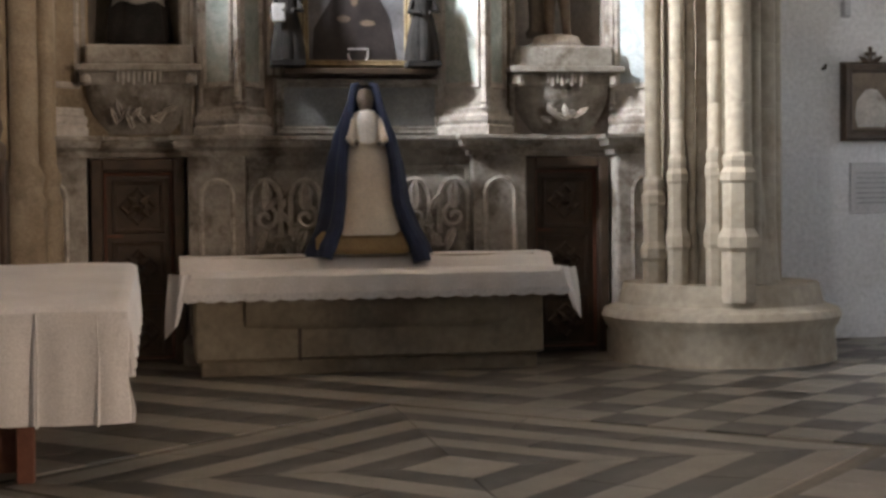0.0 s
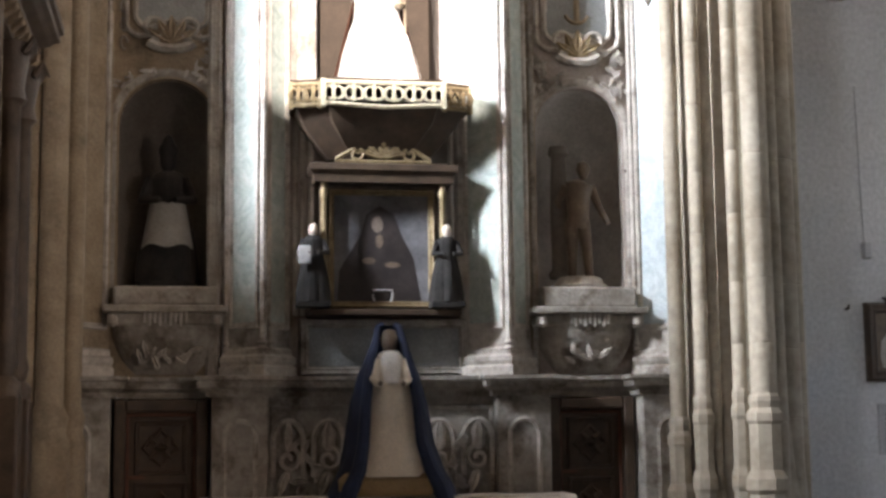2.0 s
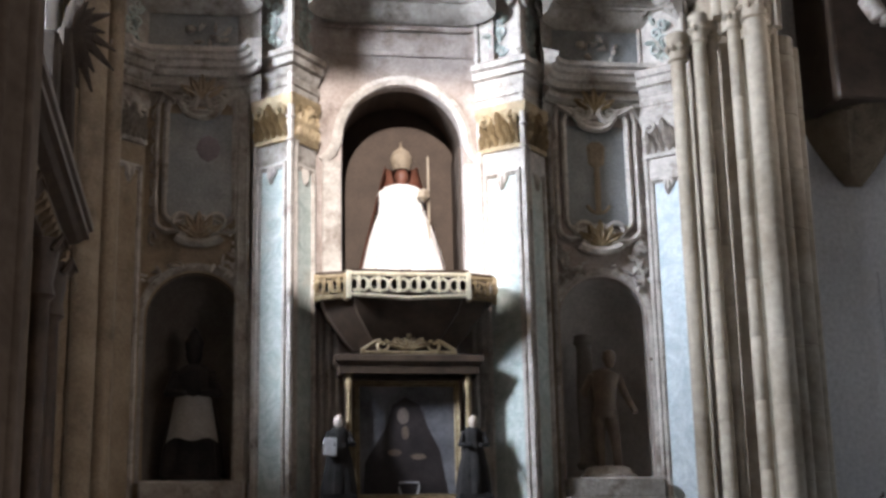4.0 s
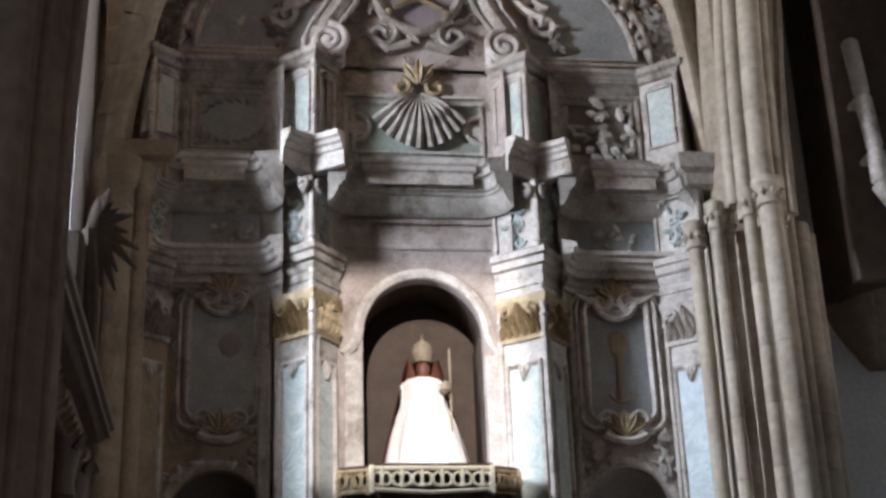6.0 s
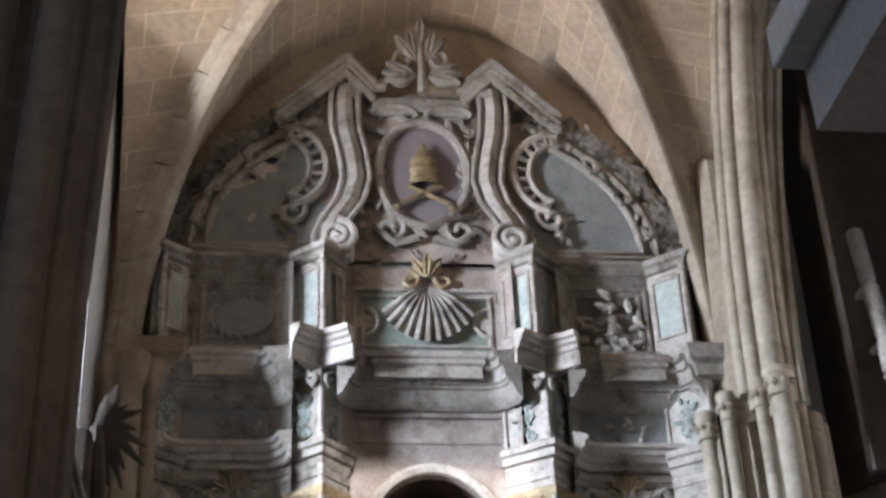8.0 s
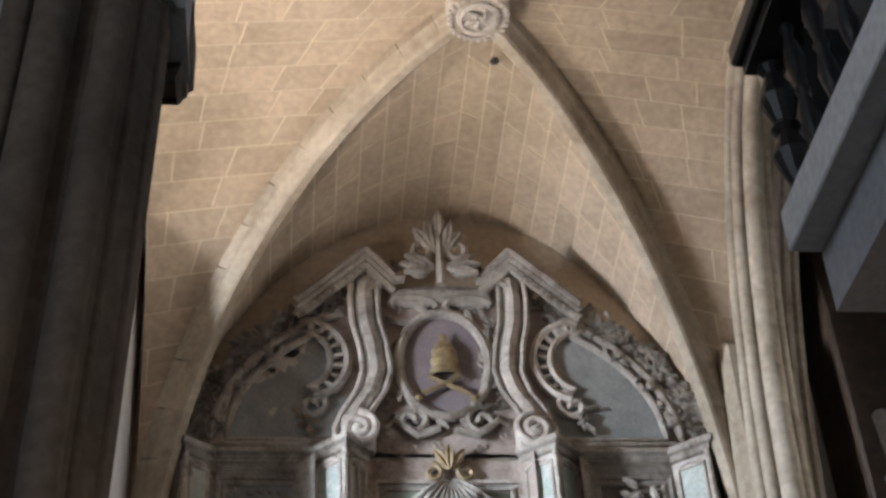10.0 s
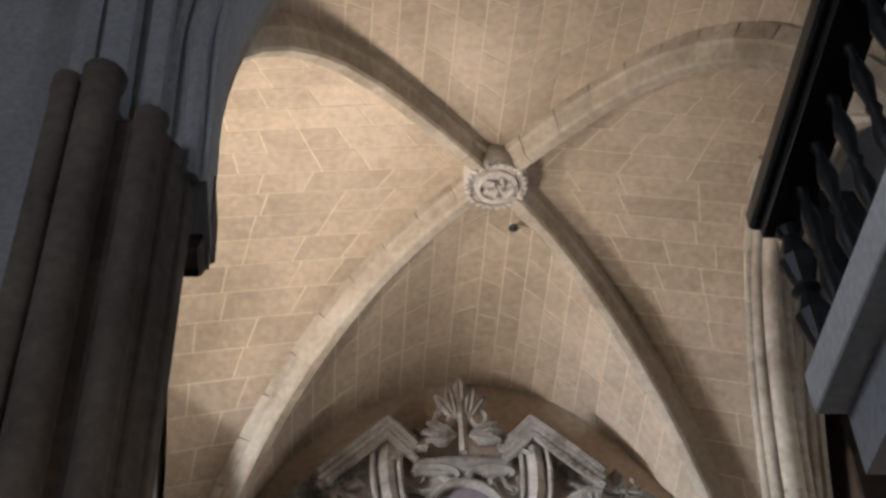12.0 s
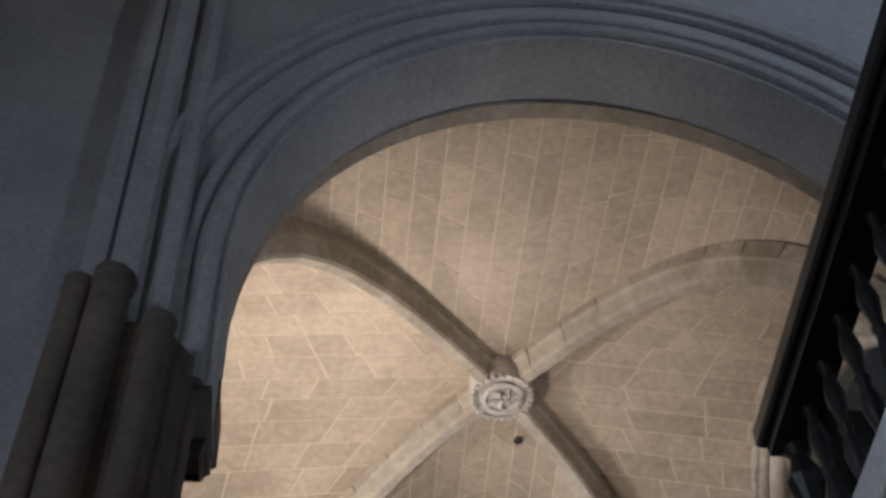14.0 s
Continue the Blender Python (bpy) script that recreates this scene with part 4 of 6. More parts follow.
def pilaster(x0, xm, x1, yf, gilt, mat, marb):
    yb = W - 0.04
    line = [(x0, yb), (xm, yf), (x1, yb)]
    plan = [(x0, yb), (xm, yf), (x1, yb), (x1, W + 0.1), (x0, W + 0.1)]
    faces = [(a, b, (Vector(b) - Vector(a)).length) for a, b in zip(line, line[1:])]
    p = part("pilaster", prism(bmesh.new(), plan, 2.5, 6.62), mat, R, "tall cornerwise pilaster with marbled inset panels")
    for a, b, L in faces:
        part("inset", onto(B(0.1, L - 0.08, -0.008, 0, 2.75, 6.3), a, b), marb, p, "blue-green marbled inset")
        bm = panel_frame(bmesh.new(), 0.05, L - 0.035, 2.7, 6.38, -0.002, 0.05, 0.035)
        panel_frame(bm, 0.085, L - 0.07, 2.745, 6.335, -0.004, 0.022, 0.02)
        tube(bm, spiral(L * 0.5, 6.3, 0.07, 0.02, -90, 1.1, -0.02, 12), 0.018)
        leaf(bm, L * 0.5, -0.01, 6.36, 0.2, 0.11, 270, 0.05)
        part("inset_frame", onto(bm, a, b), PALE, p, smooth=True)
    bm = moulding(bmesh.new(), [(0, 2.22), (0.09, 2.22), (0.09, 2.32), (0.06, 2.34), (0.08, 2.38), (0.08, 2.42), (0.03, 2.45), (0.03, 2.5), (0, 2.52)], line)
    part("base", bm, PALE, p)
    bm = moulding(prism(bmesh.new(), plan, 6.62, 7.12), [(0, 6.6), (0.03, 6.6), (0.04, 6.64), (0.01, 6.68), (0.02, 6.95), (0.07, 7.02), (0.07, 7.1), (0, 7.12)], line)
    c = part("capital", bm, gilt, p, "worn gilt scrolled capital" if gilt is GILT else "carved grey capital", smooth=True)
    for a, b, L in faces:
        bm = bmesh.new()
        for i in range(6):
            leaf(bm, L * (0.08 + 0.168 * i), -0.02, 6.64, 0.15 + 0.02 * (i % 2), 0.07, 84 + 6 * (i % 3), 0.07)
        for i in range(5):
            leaf(bm, L * (0.16 + 0.168 * i), -0.015, 6.74, 0.18, 0.075, 96 - 6 * (i % 3), 0.09)
        leaf(bm, L * 0.5, -0.04, 6.86, 0.16, 0.09, 90, 0.08)
        for s in (-1, 1):
            tube(bm, spiral(L * (0.5 + s * 0.32), 6.94, 0.075, 0.015, 90, 1.2 * s, -0.05, 14), 0.024)
        part("capital_leaves", onto(bm, a, b), gilt, c, smooth=True)
    # entablature over the capital
    prof = [(0, 7.12), (0.03, 7.12), (0.03, 7.19), (0.05, 7.2), (0.05, 7.28), (0.02, 7.3), (0.06, 7.36), (0.06, 7.4), (0.1, 7.42), (0.1, 7.5), (0.135, 7.52), (0.135, 7.58), (0.03, 7.64), (0, 7.66)]
    # paler on the right, where the light falls; greyer on the left
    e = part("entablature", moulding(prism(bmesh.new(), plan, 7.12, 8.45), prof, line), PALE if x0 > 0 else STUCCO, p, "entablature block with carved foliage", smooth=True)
    for a, b, L in faces:
        bm = bmesh.new()
        for i in range(5):
            z = 7.74 + 0.1 * i
            tube(bm, spiral(L * (0.42 if i % 2 else 0.6), z, 0.07, 0.015, 90 * i, 1.2 if i % 2 else -1.2, -0.012, 12), 0.018, 5)
            leaf(bm, L * (0.6 if i % 2 else 0.4), -0.005, z, 0.12, 0.07, 40 + 70 * (i % 3), 0.05)
        part("foliage_relief", onto(bm, a, b), MARBLED, e, "grey-green carved foliage", smooth=True)
        bm = bmesh.new()
        for s in (-1, 1):
            tube(bm, spiral(L * (0.5 + 0.3 * s), 8.32, 0.08, 0.02, -90, 1.3 * s, -0.05, 14), 0.026)
        tube(bm, [(L * 0.2, -0.05, 8.4), (L * 0.8, -0.05, 8.4)], 0.03)
        part("scroll_bracket", onto(bm, a, b), STUCCO, e, smooth=True)
    for (x, y), r in (((xm, yf - 0.02), 0.034), ((xm + 0.06, yf + 0.06), 0.022), ((x0 + 0.01, yb - 0.02), 0.025)):
        bm = tube(bmesh.new(), [(x, y, 2.45), (x, y, 8.2)], r, 8)
        for z in (2.5, 2.56, 6.6, 6.85, 7.1, 7.5, 7.7):
            lathe(bm, [(r * 0.95, -0.03), (r * 1.6, 0), (r * 0.95, 0.03)], (x, y, z), 8)
        part("edge_roll", bm, PALE, p, "slim round edge moulding", smooth=True)
    return p


# side light is put into the tones: darker stucco left, paler right
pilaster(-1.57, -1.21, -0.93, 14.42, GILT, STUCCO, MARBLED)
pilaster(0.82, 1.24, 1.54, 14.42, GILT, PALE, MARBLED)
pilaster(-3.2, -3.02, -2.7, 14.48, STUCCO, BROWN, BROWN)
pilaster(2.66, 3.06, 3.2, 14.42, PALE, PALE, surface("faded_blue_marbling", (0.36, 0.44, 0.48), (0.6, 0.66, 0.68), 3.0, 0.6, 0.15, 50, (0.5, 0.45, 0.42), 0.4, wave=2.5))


def bay_line(x0, x1, y, fore=0.38, c=0.36):
    """A straight wall line whose ends sweep forward in hollow curves."""
    ks = [math.pi / 2 * i / 6 for i in range(7)]
    return [(x0 + c * (1 - math.cos(k)), y - fore * (1 - math.sin(k))) for k in ks] + [(x1 - c * (1 - math.sin(k)), y - fore * (1 - math.cos(k))) for k in ks]


BAYS = ((-3.0, -1.52, STUCCO), (-1.04, 0.98, STUCCO), (1.5, 3.08, STUCCO))
corn = [(0, 8.1), (0.02, 8.12), (0.06, 8.16), (0.1, 8.24), (0.12, 8.3), (0.15, 8.31), (0.15, 8.34), (0.18, 8.35), (0.2, 8.46), (0.21, 8.49), (0.25, 8.5), (0.26, 8.56), (0.26, 8.58), (0.31, 8.6), (0.31, 8.65), (0.02, 8.7), (0, 8.72)]
for x0, x1, mat in BAYS:
    bm = moulding(bmesh.new(), corn, bay_line(x0, x1, W - 0.04))
    box(bm, x0 + 0.05, x1 - 0.05, W - 0.03, 15.2, 8.1, 8.72)
    part("cornice", bm, mat, R, "hollow-curved grey main cornice", smooth=True)
    # raised tablet on the cornice
    m = (x0 + x1) / 2
    w = (x1 - x0) * (0.2 if x1 - x0 < 2 else 0.28)
    bm = moulding(bmesh.new(), [(0.0, 8.38), (0.03, 8.38), (0.03, 8.52), (0.06, 8.54), (0.06, 8.6), (0.08, 8.62), (0.08, 8.68), (0, 8.7)], [(m - w, W - 0.2), (m - w, W - 0.28), (m + w, W - 0.28), (m + w, W - 0.2)])
    part("cornice_tablet", bm, PALE, R, "raised tablet on the cornice")
    arch = [(0, 7.4), (0.03, 7.41), (0.04, 7.47), (0.08, 7.49), (0.085, 7.55), (0.12, 7.57), (0.12, 7.62), (0.16, 7.64), (0.16, 7.69), (0.02, 7.72), (0, 7.74)]
    if mat is STUCCO and abs(m) > 0.5:
        part("architrave", moulding(bmesh.new(), arch, bay_line(x0, x1, W - 0.01)), PALE, R, "hollow-curved architrave", smooth=True)
        part("lower_architrave", moulding(bmesh.new(), [(0, 7.2), (0.02, 7.21), (0.03, 7.26), (0.06, 7.28), (0.06, 7.33), (0, 7.35)], bay_line(x0, x1, W - 0.01, 0.28)), STUCCO, R, smooth=True)
    part("attic_base", moulding(bmesh.new(), [(0, 8.7), (0.1, 8.7), (0.1, 8.74), (0.06, 8.76), (0.06, 8.8), (0.03, 8.82), (0, 8.84)], bay_line(x0, x1, W - 0.01, 0.22)), STUCCO, R, smooth=True)
    # hollow corner pieces that carry the sweep between the mouldings
    for z0, z1 in ((7.46 if abs(m) < 0.5 else 7.1, 8.2), (8.7, 9.9)):
        part("hollow_wall", moulding(bmesh.new(), [(0, z0), (0.004, z0), (0.004, z1), (0, z1)], bay_line(x0, x1, W - 0.004, 0.24, 0.3)), PINK if abs(m) < 0.5 else STUCCO, R, smooth=True)
# cornice pieces over the pilasters: two wings that open forward from an inner corner
for (xa, ya), (xm, ym), (xb, yb) in (((-1.56, 14.08), (-1.22, 14.32), (-0.86, 14.09)), ((0.89, 14.12), (1.28, 14.4), (1.64, 14.15))):
    prof = [(-0.03, 8.45), (0, 8.46), (0.01, 8.63), (0.04, 8.64), (0.05, 8.69), (0.09, 8.71), (0.09, 8.75), (0.13, 8.77), (0.13, 8.83), (-0.03, 8.85)]
    bm = moulding(bmesh.new(), prof, [(xa + 0.02, ya + 0.1), (xm, ym + 0.1), (xb - 0.02, yb + 0.1)])
    prism(bm, [(xa + 0.04, ya + 0.14), (xm, ym + 0.14), (xb - 0.04, yb + 0.14), (xm + 0.12, W), (xm - 0.02, W)], 8.47, 8.82)
    part("cornice_block", bm, PALE, R, "cornice piece with two wings over the pilaster")
for x0, x1, y in ((-3.15, -2.85, W - 0.35), (3.02, 3.28, W - 0.42)):
    part("cornice_block", moulding(B(x0, x1, y, W + 0.1, 8.35, 8.7), [(0, 8.35), (0.08, 8.38), (0.1, 8.5), (0.17, 8.55), (0.19, 8.72), (0, 8.74)], [(x0, W), (x0, y), (x1, y), (x1, W)]), STUCCO if x0 > 0 else BROWN, R)

# attic
part("attic_wall", B(-3.0, 3.12, W, 15.3, 8.3, 10.0), STUCCO, R, "weathered grey attic wall")
for x0, xm, x1, yf in ((-1.52, -1.19, -0.93, 14.46), (0.86, 1.2, 1.5, 14.46), (-3.08, -2.95, -2.68, 14.56), (2.64, 2.98, 3.12, 14.48)):
    yb = W - 0.03
    plan = [(x0, yb), (xm, yf), (x1, yb), (x1, W + 0.05), (x0, W + 0.05)]
    p = part("attic_pilaster", prism(bmesh.new(), plan, 8.72, 10.02), PALE if x0 > 0 else STUCCO, R)
    for a, b in ((plan[0], plan[1]), (plan[1], plan[2])):
        L = (Vector(b) - Vector(a)).length
        part("inset", onto(B(0.08, L - 0.07, -0.008, 0, 9.02, 9.72), a, b), MARBLED, p, "dull green inset")
        bm = panel_frame(bmesh.new(), 0.04, L - 0.03, 8.98, 9.76, -0.002, 0.045, 0.035)
        tube(bm, arc(L * 0.5, 9.72, L * 0.3, 0.08, 180, 0, -0.02, 8), 0.022)
        part("inset_frame", onto(bm, a, b), PALE, p)
    part("cap", moulding(bmesh.new(), [(0, 9.84), (0.04, 9.86), (0.05, 9.92), (0.1, 9.95), (0.1, 10.02), (0, 10.05)], plan[:3]), STUCCO, p)
    for x, y, r in ((xm, yf - 0.02, 0.03), (xm + 0.05, yf + 0.05, 0.018)):
        bm = tube(bmesh.new(), [(x, y, 8.75), (x, y, 10.0)], r, 8)
        for z in (8.9, 9.2, 9.8):
            lathe(bm, [(r, -0.025), (r * 1.6, 0), (r, 0.025)], (x, y, z), 8)
        part("edge_roll", bm, PALE, p, smooth=True)
part("shell_panel", B(-0.79, 0.8, W - 0.012, W, 8.84, 9.58), surface("dull_green_panel", (0.22, 0.26, 0.22), (0.31, 0.34, 0.3), 3, 0.8, 0.2, 40, (0.4, 0.38, 0.36), 0.4), R, "dull green field behind the shell")
bm = bmesh.new()
for k in (0, 0.09):
    panel_frame(bm, -0.84 + k, 0.85 - k, 8.78 + k, 9.64 - k, W - 0.012, 0.05, 0.04)
for s in (-1, 1):
    tube(bm, arc(s * 0.72, 9.2, 0.17, 0.17, 90 if s < 0 else 90, -90 if s < 0 else 270, W - 0.03, 12), 0.03)
    lathe(bm, [(0, -0.1), (0.1, -0.07), (0.12, 0), (0.1, 0.07), (0, 0.1)], (s * 0.7, W - 0.01, 9.2), 10, sy=0.3, cap=False)
part("shell_frame", bm, PALE, R, "stepped stucco frame", smooth=True)
bm = bmesh.new()
N = 11
for i in range(N):
    a0 = 214 + 112 * i / (N - 1)
    half = 112 / (N - 1) / 2
    rows = []
    for k in (0.06, 0.2, 0.35, 0.5, 0.62, 0.66, 0.8, 0.93, 1.0):
        rr = 0.82 * k * (1.0 - 0.05 * abs(i - 5) / 5)
        swell = 0.12 * math.sin(math.pi * min(1, k * 0.9)) - (0.03 if k > 0.64 else 0)
        row = []
        for q, h in ((-1, 0), (-0.5, 0.75), (0, 1), (0.5, 0.75), (1, 0)):
            a = radians(a0 + q * half)
            tip = 1 + (0.05 * h if k == 1.0 else 0)
            row.append(bm.verts.new((0.02 + 0.78 * rr * tip * math.cos(a), W - 0.04 - swell - 0.06 * h * (0.2 + k), 9.66 + 0.86 * rr * tip * math.sin(a))))
        rows.append(row)
    for a, b in zip(rows, rows[1:]):
        for q in range(4):
            bm.faces.new((a[q], a[q + 1], b[q + 1], b[q]))
bmesh.ops.remove_doubles(bm, verts=bm.verts, dist=0.012)
part("shell", bm, STUCCO, R, "large fluted scallop shell in relief", smooth=True)
bm = bmesh.new()
for s in (-1, 1):
    leaf(bm, 0.02, W - 0.1, 9.75, 0.3, 0.14, 90 - s * 35, 0.07)
    tube(bm, spiral(0.02 + s * 0.2, 9.72, 0.12, 0.03, 90, s * 1.1, W - 0.06), 0.03)
leaf(bm, 0.02, W - 0.12, 9.75, 0.3, 0.14, 90, 0.07)
part("shell_crown", bm, GILT, R, "gilt-touched leaves over the shell", smooth=True)
for cx, broken in ((-2.08, False), (2.05, True)):
    # the right field is a flat panel whose dark colour is a hole's shade
    part("attic_panel", B(cx - 0.45, cx + 0.45, W - 0.012, W, 8.86, 9.62), SLATE if not broken else NICHE, R, "grey-green attic field" if not broken else "flat panel coloured dark as a shaded hole where the stucco has fallen away")
    bm = bmesh.new()
    for k in (0, 0.08):
        panel_frame(bm, cx - 0.55 + k, cx + 0.55 - k, 8.8 + k, 9.7 - k, W - 0.01, 0.05, 0.04)
    part("attic_frame", bm, STUCCO, R)
    bm = bmesh.new()
    if broken:
        for _ in range(26):
            leaf(bm, cx + rng.uniform(-0.1, 0.4), W - 0.02, rng.uniform(8.9, 9.55), rng.uniform(0.1, 0.22), rng.uniform(0.06, 0.12), rng.uniform(0, 360), 0.08)
        for _ in range(14):
            x, z = cx + rng.uniform(-0.4, 0.1), rng.uniform(8.85, 9.3)
            box(bm, x, x + rng.uniform(.05, .14), W - rng.uniform(.03, .09), W, z, z + rng.uniform(.03, .09), 0.01)
    else:
        for i in range(20):
            a = 2 * math.pi * i / 20
            leaf(bm, cx + 0.33 * math.cos(a), W - 0.015, 9.24 + 0.24 * math.sin(a), 0.1, 0.05, math.degrees(a) + 70, 0.03)
    part("wreath", bm, PALE if broken else STUCCO, R, "broken stucco fragments" if broken else "oval stucco wreath", smooth=True, kind="stuff")
part("attic_cornice", moulding(bmesh.new(), [(0, 9.85), (0.05, 9.87), (0.06, 9.93), (0.12, 9.97), (0.12, 10.02), (0, 10.05)], [(-3.0, W), (-1.2, W)]), STUCCO, R)
part("attic_cornice", moulding(bmesh.new(), [(0, 9.85), (0.05, 9.87), (0.06, 9.93), (0.12, 9.97), (0.12, 10.02), (0, 10.05)], [(1.2, W), (3.1, W)]), STUCCO, R)

# lunette
LA, LB, LZ, LX = 3.0, 2.45, 9.95, 0.05
bm = bmesh.new()
rim = arc(LX, LZ, LA, LB, 0, 180, W, 48)
for y in (W, 15.3):
    vs = [bm.verts.new((x, y, z)) for x, _, z in rim]
    bm.faces.new(vs)
for a, b in zip(rim, rim[1:]):
    bm.faces.new([bm.verts.new(p) for p in ((a[0], W, a[2]), (b[0], W, b[2]), (b[0], 15.3, b[2]), (a[0], 15.3, a[2]))])
part("lunette", bm, PINK, R, "grey-pink lunette crowning the altarpiece")
for s in (-1, 1):
    # quarter panel
    q = [(LX + s * 1.15, 10.15)] + [(LX + s * 2.58 * math.cos(a), 10.15 + 1.88 * math.sin(a)) for a in [i * 1.02 / 12 for i in range(13)]] + [(LX + s * 1.25, 11.6), (LX + s * 1.45, 11.1), (LX + s * 1.2, 10.75)]
    bm = bmesh.new()
    bm.faces.new([bm.verts.new((x, W - 0.012, z)) for x, z in q])
    part("quarter_panel", bm, SLATE, R, "grey painted quarter panel with flaking paint")
    bm = bmesh.new()
    pts = [(x, W - 0.03, z) for x, z in q[:14]]
    tube(bm, pts, 0.05, 8)
    tube(bm, [(LX + s * 1.25, W - 0.03, 10.07)] + [(LX + s * 2.76 * math.cos(i * 1.1 / 12), W - 0.03, 10.08 + 2.1 * math.sin(i * 1.1 / 12)) for i in range(13)], 0.06, 8)
    part("quarter_frame", bm, STUCCO, R, "moulded edge of the quarter panel", smooth=True)
    # C-scroll with ribbed body
    bm = bmesh.new()
    tube(bm, arc(s * 1.62, 11.25, 0.5, 0.55, 100 if s < 0 else 80, -80 if s < 0 else 260, W - 0.06, 18), [0.05] * 10 + [0.06] * 9)
    tube(bm, arc(s * 1.66, 11.25, 0.33, 0.4, 100 if s < 0 else 80, -80 if s < 0 else 260, W - 0.05, 18), 0.04)
    for i in range(9):
        a = radians((80 - 18 * i) if s < 0 else (100 + 18 * i))
        tube(bm, [(s * 1.64 + 0.35 * math.cos(a), W - 0.04, 11.25 + 0.42 * math.sin(a)), (s * 1.64 + 0.48 * math.cos(a), W - 0.06, 11.25 + 0.52 * math.sin(a))], 0.032)
    tube(bm, spiral(s * 1.55, 10.62, 0.2, 0.03, 90, s * 1.3, W - 0.05), 0.045)
    part("c_scroll", bm, STUCCO if s < 0 else PALE, R, "ribbed C-shaped scroll", smooth=True)
    bm = bmesh.new()
    foliage(bm, rng, [(s * 1.62 + rng.uniform(-.1, .1), 10.35 + 0.14 * i) for i in range(3)], W - 0.04, 0.16)
    part("leaf_scroll", bm, BROWN if s < 0 else STUCCO, R, "curled leaf by the scroll", smooth=True)
    # scrolled pilaster rising to the broken pediment
    line = [(1.1, 9.95), (1.12, 10.25), (1.02, 10.5), (0.86, 10.75), (0.78, 11.05), (0.82, 11.4), (0.9, 11.75), (0.92, 12.1), (0.9, 12.4)]
    for off, r, mat, nm in ((0.0, 0.12, PALE if s > 0 else STUCCO, "scroll_pilaster"), (0.17, 0.035, PALE, "edge_roll"), (-0.16, 0.035, STUCCO, "edge_roll")):
        bm = bmesh.new()
        tube(bm, [(s * (x + off), W - 0.1 - (0.05 if nm == "edge_roll" else 0), z) for x, z in line], r, 8)
        part(nm, bm, mat, R, "curving pilaster of the crowning part" if nm == "scroll_pilaster" else "", smooth=True)
    bm = bmesh.new()
    tube(bm, spiral(s * 1.02, 10.2, 0.22, 0.03, 90, 1.9 * s, W - 0.24, 30), 0.05, 8)
    lathe(bm, [(0.0, -0.06), (0.06, 0), (0.0, 0.06)], (s * 1.02, W - 0.26, 10.2), 8, cap=False)
    box(bm, s * 1.02 - 0.2, s * 1.02 + 0.2, W - 0.2, W, 9.95, 10.42, 0.03)
    part("volute", bm, PALE, R, "spiral volute", smooth=True)
    bm = bmesh.new()
    a, b = Vector((s * 0.9, W - 0.3, 12.5)), Vector((s * 1.75, W - 0.1, 11.85))
    for dz, dy, r in ((0, 0, 0.06), (0.09, -0.05, 0.045), (0.17, -0.1, 0.05)):
        tube(bm, [a + Vector((0, dy, dz)), b + Vector((0, dy, dz))], r, 6)
    c = Vector((s * 0.55, W - 0.1, 12.25))
    for dz, dy, r in ((0, 0, 0.06), (0.09, -0.05, 0.045), (0.17, -0.1, 0.05)):
        tube(bm, [a + Vector((0, dy, dz)), c + Vector((0, dy, dz))], r, 6)
    for i in range(9):
        p = a.lerp(b, 0.1 + i * 0.1)
        box(bm, p.x - 0.03, p.x + 0.03, p.y - 0.06, p.y, p.z - 0.06, p.z, 0.008)
    part("broken_pediment", bm, STUCCO, R, "raking piece of broken pediment with dentils")
    bm = bmesh.new()
    spots = []
    for i in range(130):
        a = radians(4 + 70 * i / 129)
        spots.append((LX + s * (LA + rng.uniform(-0.15, 0.1)) * math.cos(a), LZ + (LB + rng.uniform(-0.1, 0.16)) * math.sin(a)))
    foliage(bm, rng, spots, W - 0.02, 0.125)
    part("rim_foliage", bm, STUCCO, R, "ragged stucco foliage along the lunette's rim", smooth=True, kind="stuff")
    bm = bmesh.new()
    for i in range(5):
        a = radians(20 + 12 * i)
        tube(bm, spiral(LX + s * 2.85 * math.cos(a), LZ + 2.3 * math.sin(a), 0.11, 0.02, 90 * i, s * 1.2, W - 0.04, 14), 0.026)
    part("rim_scroll", bm, STUCCO, R, smooth=True, kind="stuff")

# oval cartouche with emblem
bm = bmesh.new()
bm.faces.new([bm.verts.new((x, W - 0.03, z)) for x, _, z in arc(0.03, 11.2, 0.5, 0.68, 0, 348, 0, 29)])
part("oval_field", bm, VIOLET, R, "dull violet oval field")
bm = bmesh.new()
tube(bm, arc(0.03, 11.2, 0.55, 0.74, 0, 360, W - 0.05, 40), 0.065, 8)
for i in range(14):
    a = 2 * math.pi * i / 14
    leaf(bm, 0.03 + 0.6 * math.cos(a), W - 0.05, 11.2 + 0.78 * math.sin(a), 0.2, 0.1, math.degrees(a) + 60, 0.05)
for s in (-1, 1):
    tube(bm, spiral(0.03 + s * 0.42, 10.4, 0.2, 0.04, 90, 1.3 * s, W - 0.06), 0.045)
    tube(bm, [(0.03 + s * 0.1, W - 0.05, 10.3), (0.03 + s * 0.35, W - 0.08, 10.2), (0.03 + s * 0.6, W - 0.05, 10.42), (0.03 + s * 0.72, W - 0.03, 10.35)], [0.06, 0.05, 0.05, 0.02])
    tube(bm, arc(0.03 + s * 0.35, 12.0, 0.3, 0.16, 180 if s > 0 else 0, 20 if s > 0 else 160, W - 0.08, 10), 0.05)
part("oval_frame", bm, STUCCO, R, "leafy scrolled oval frame", smooth=True)
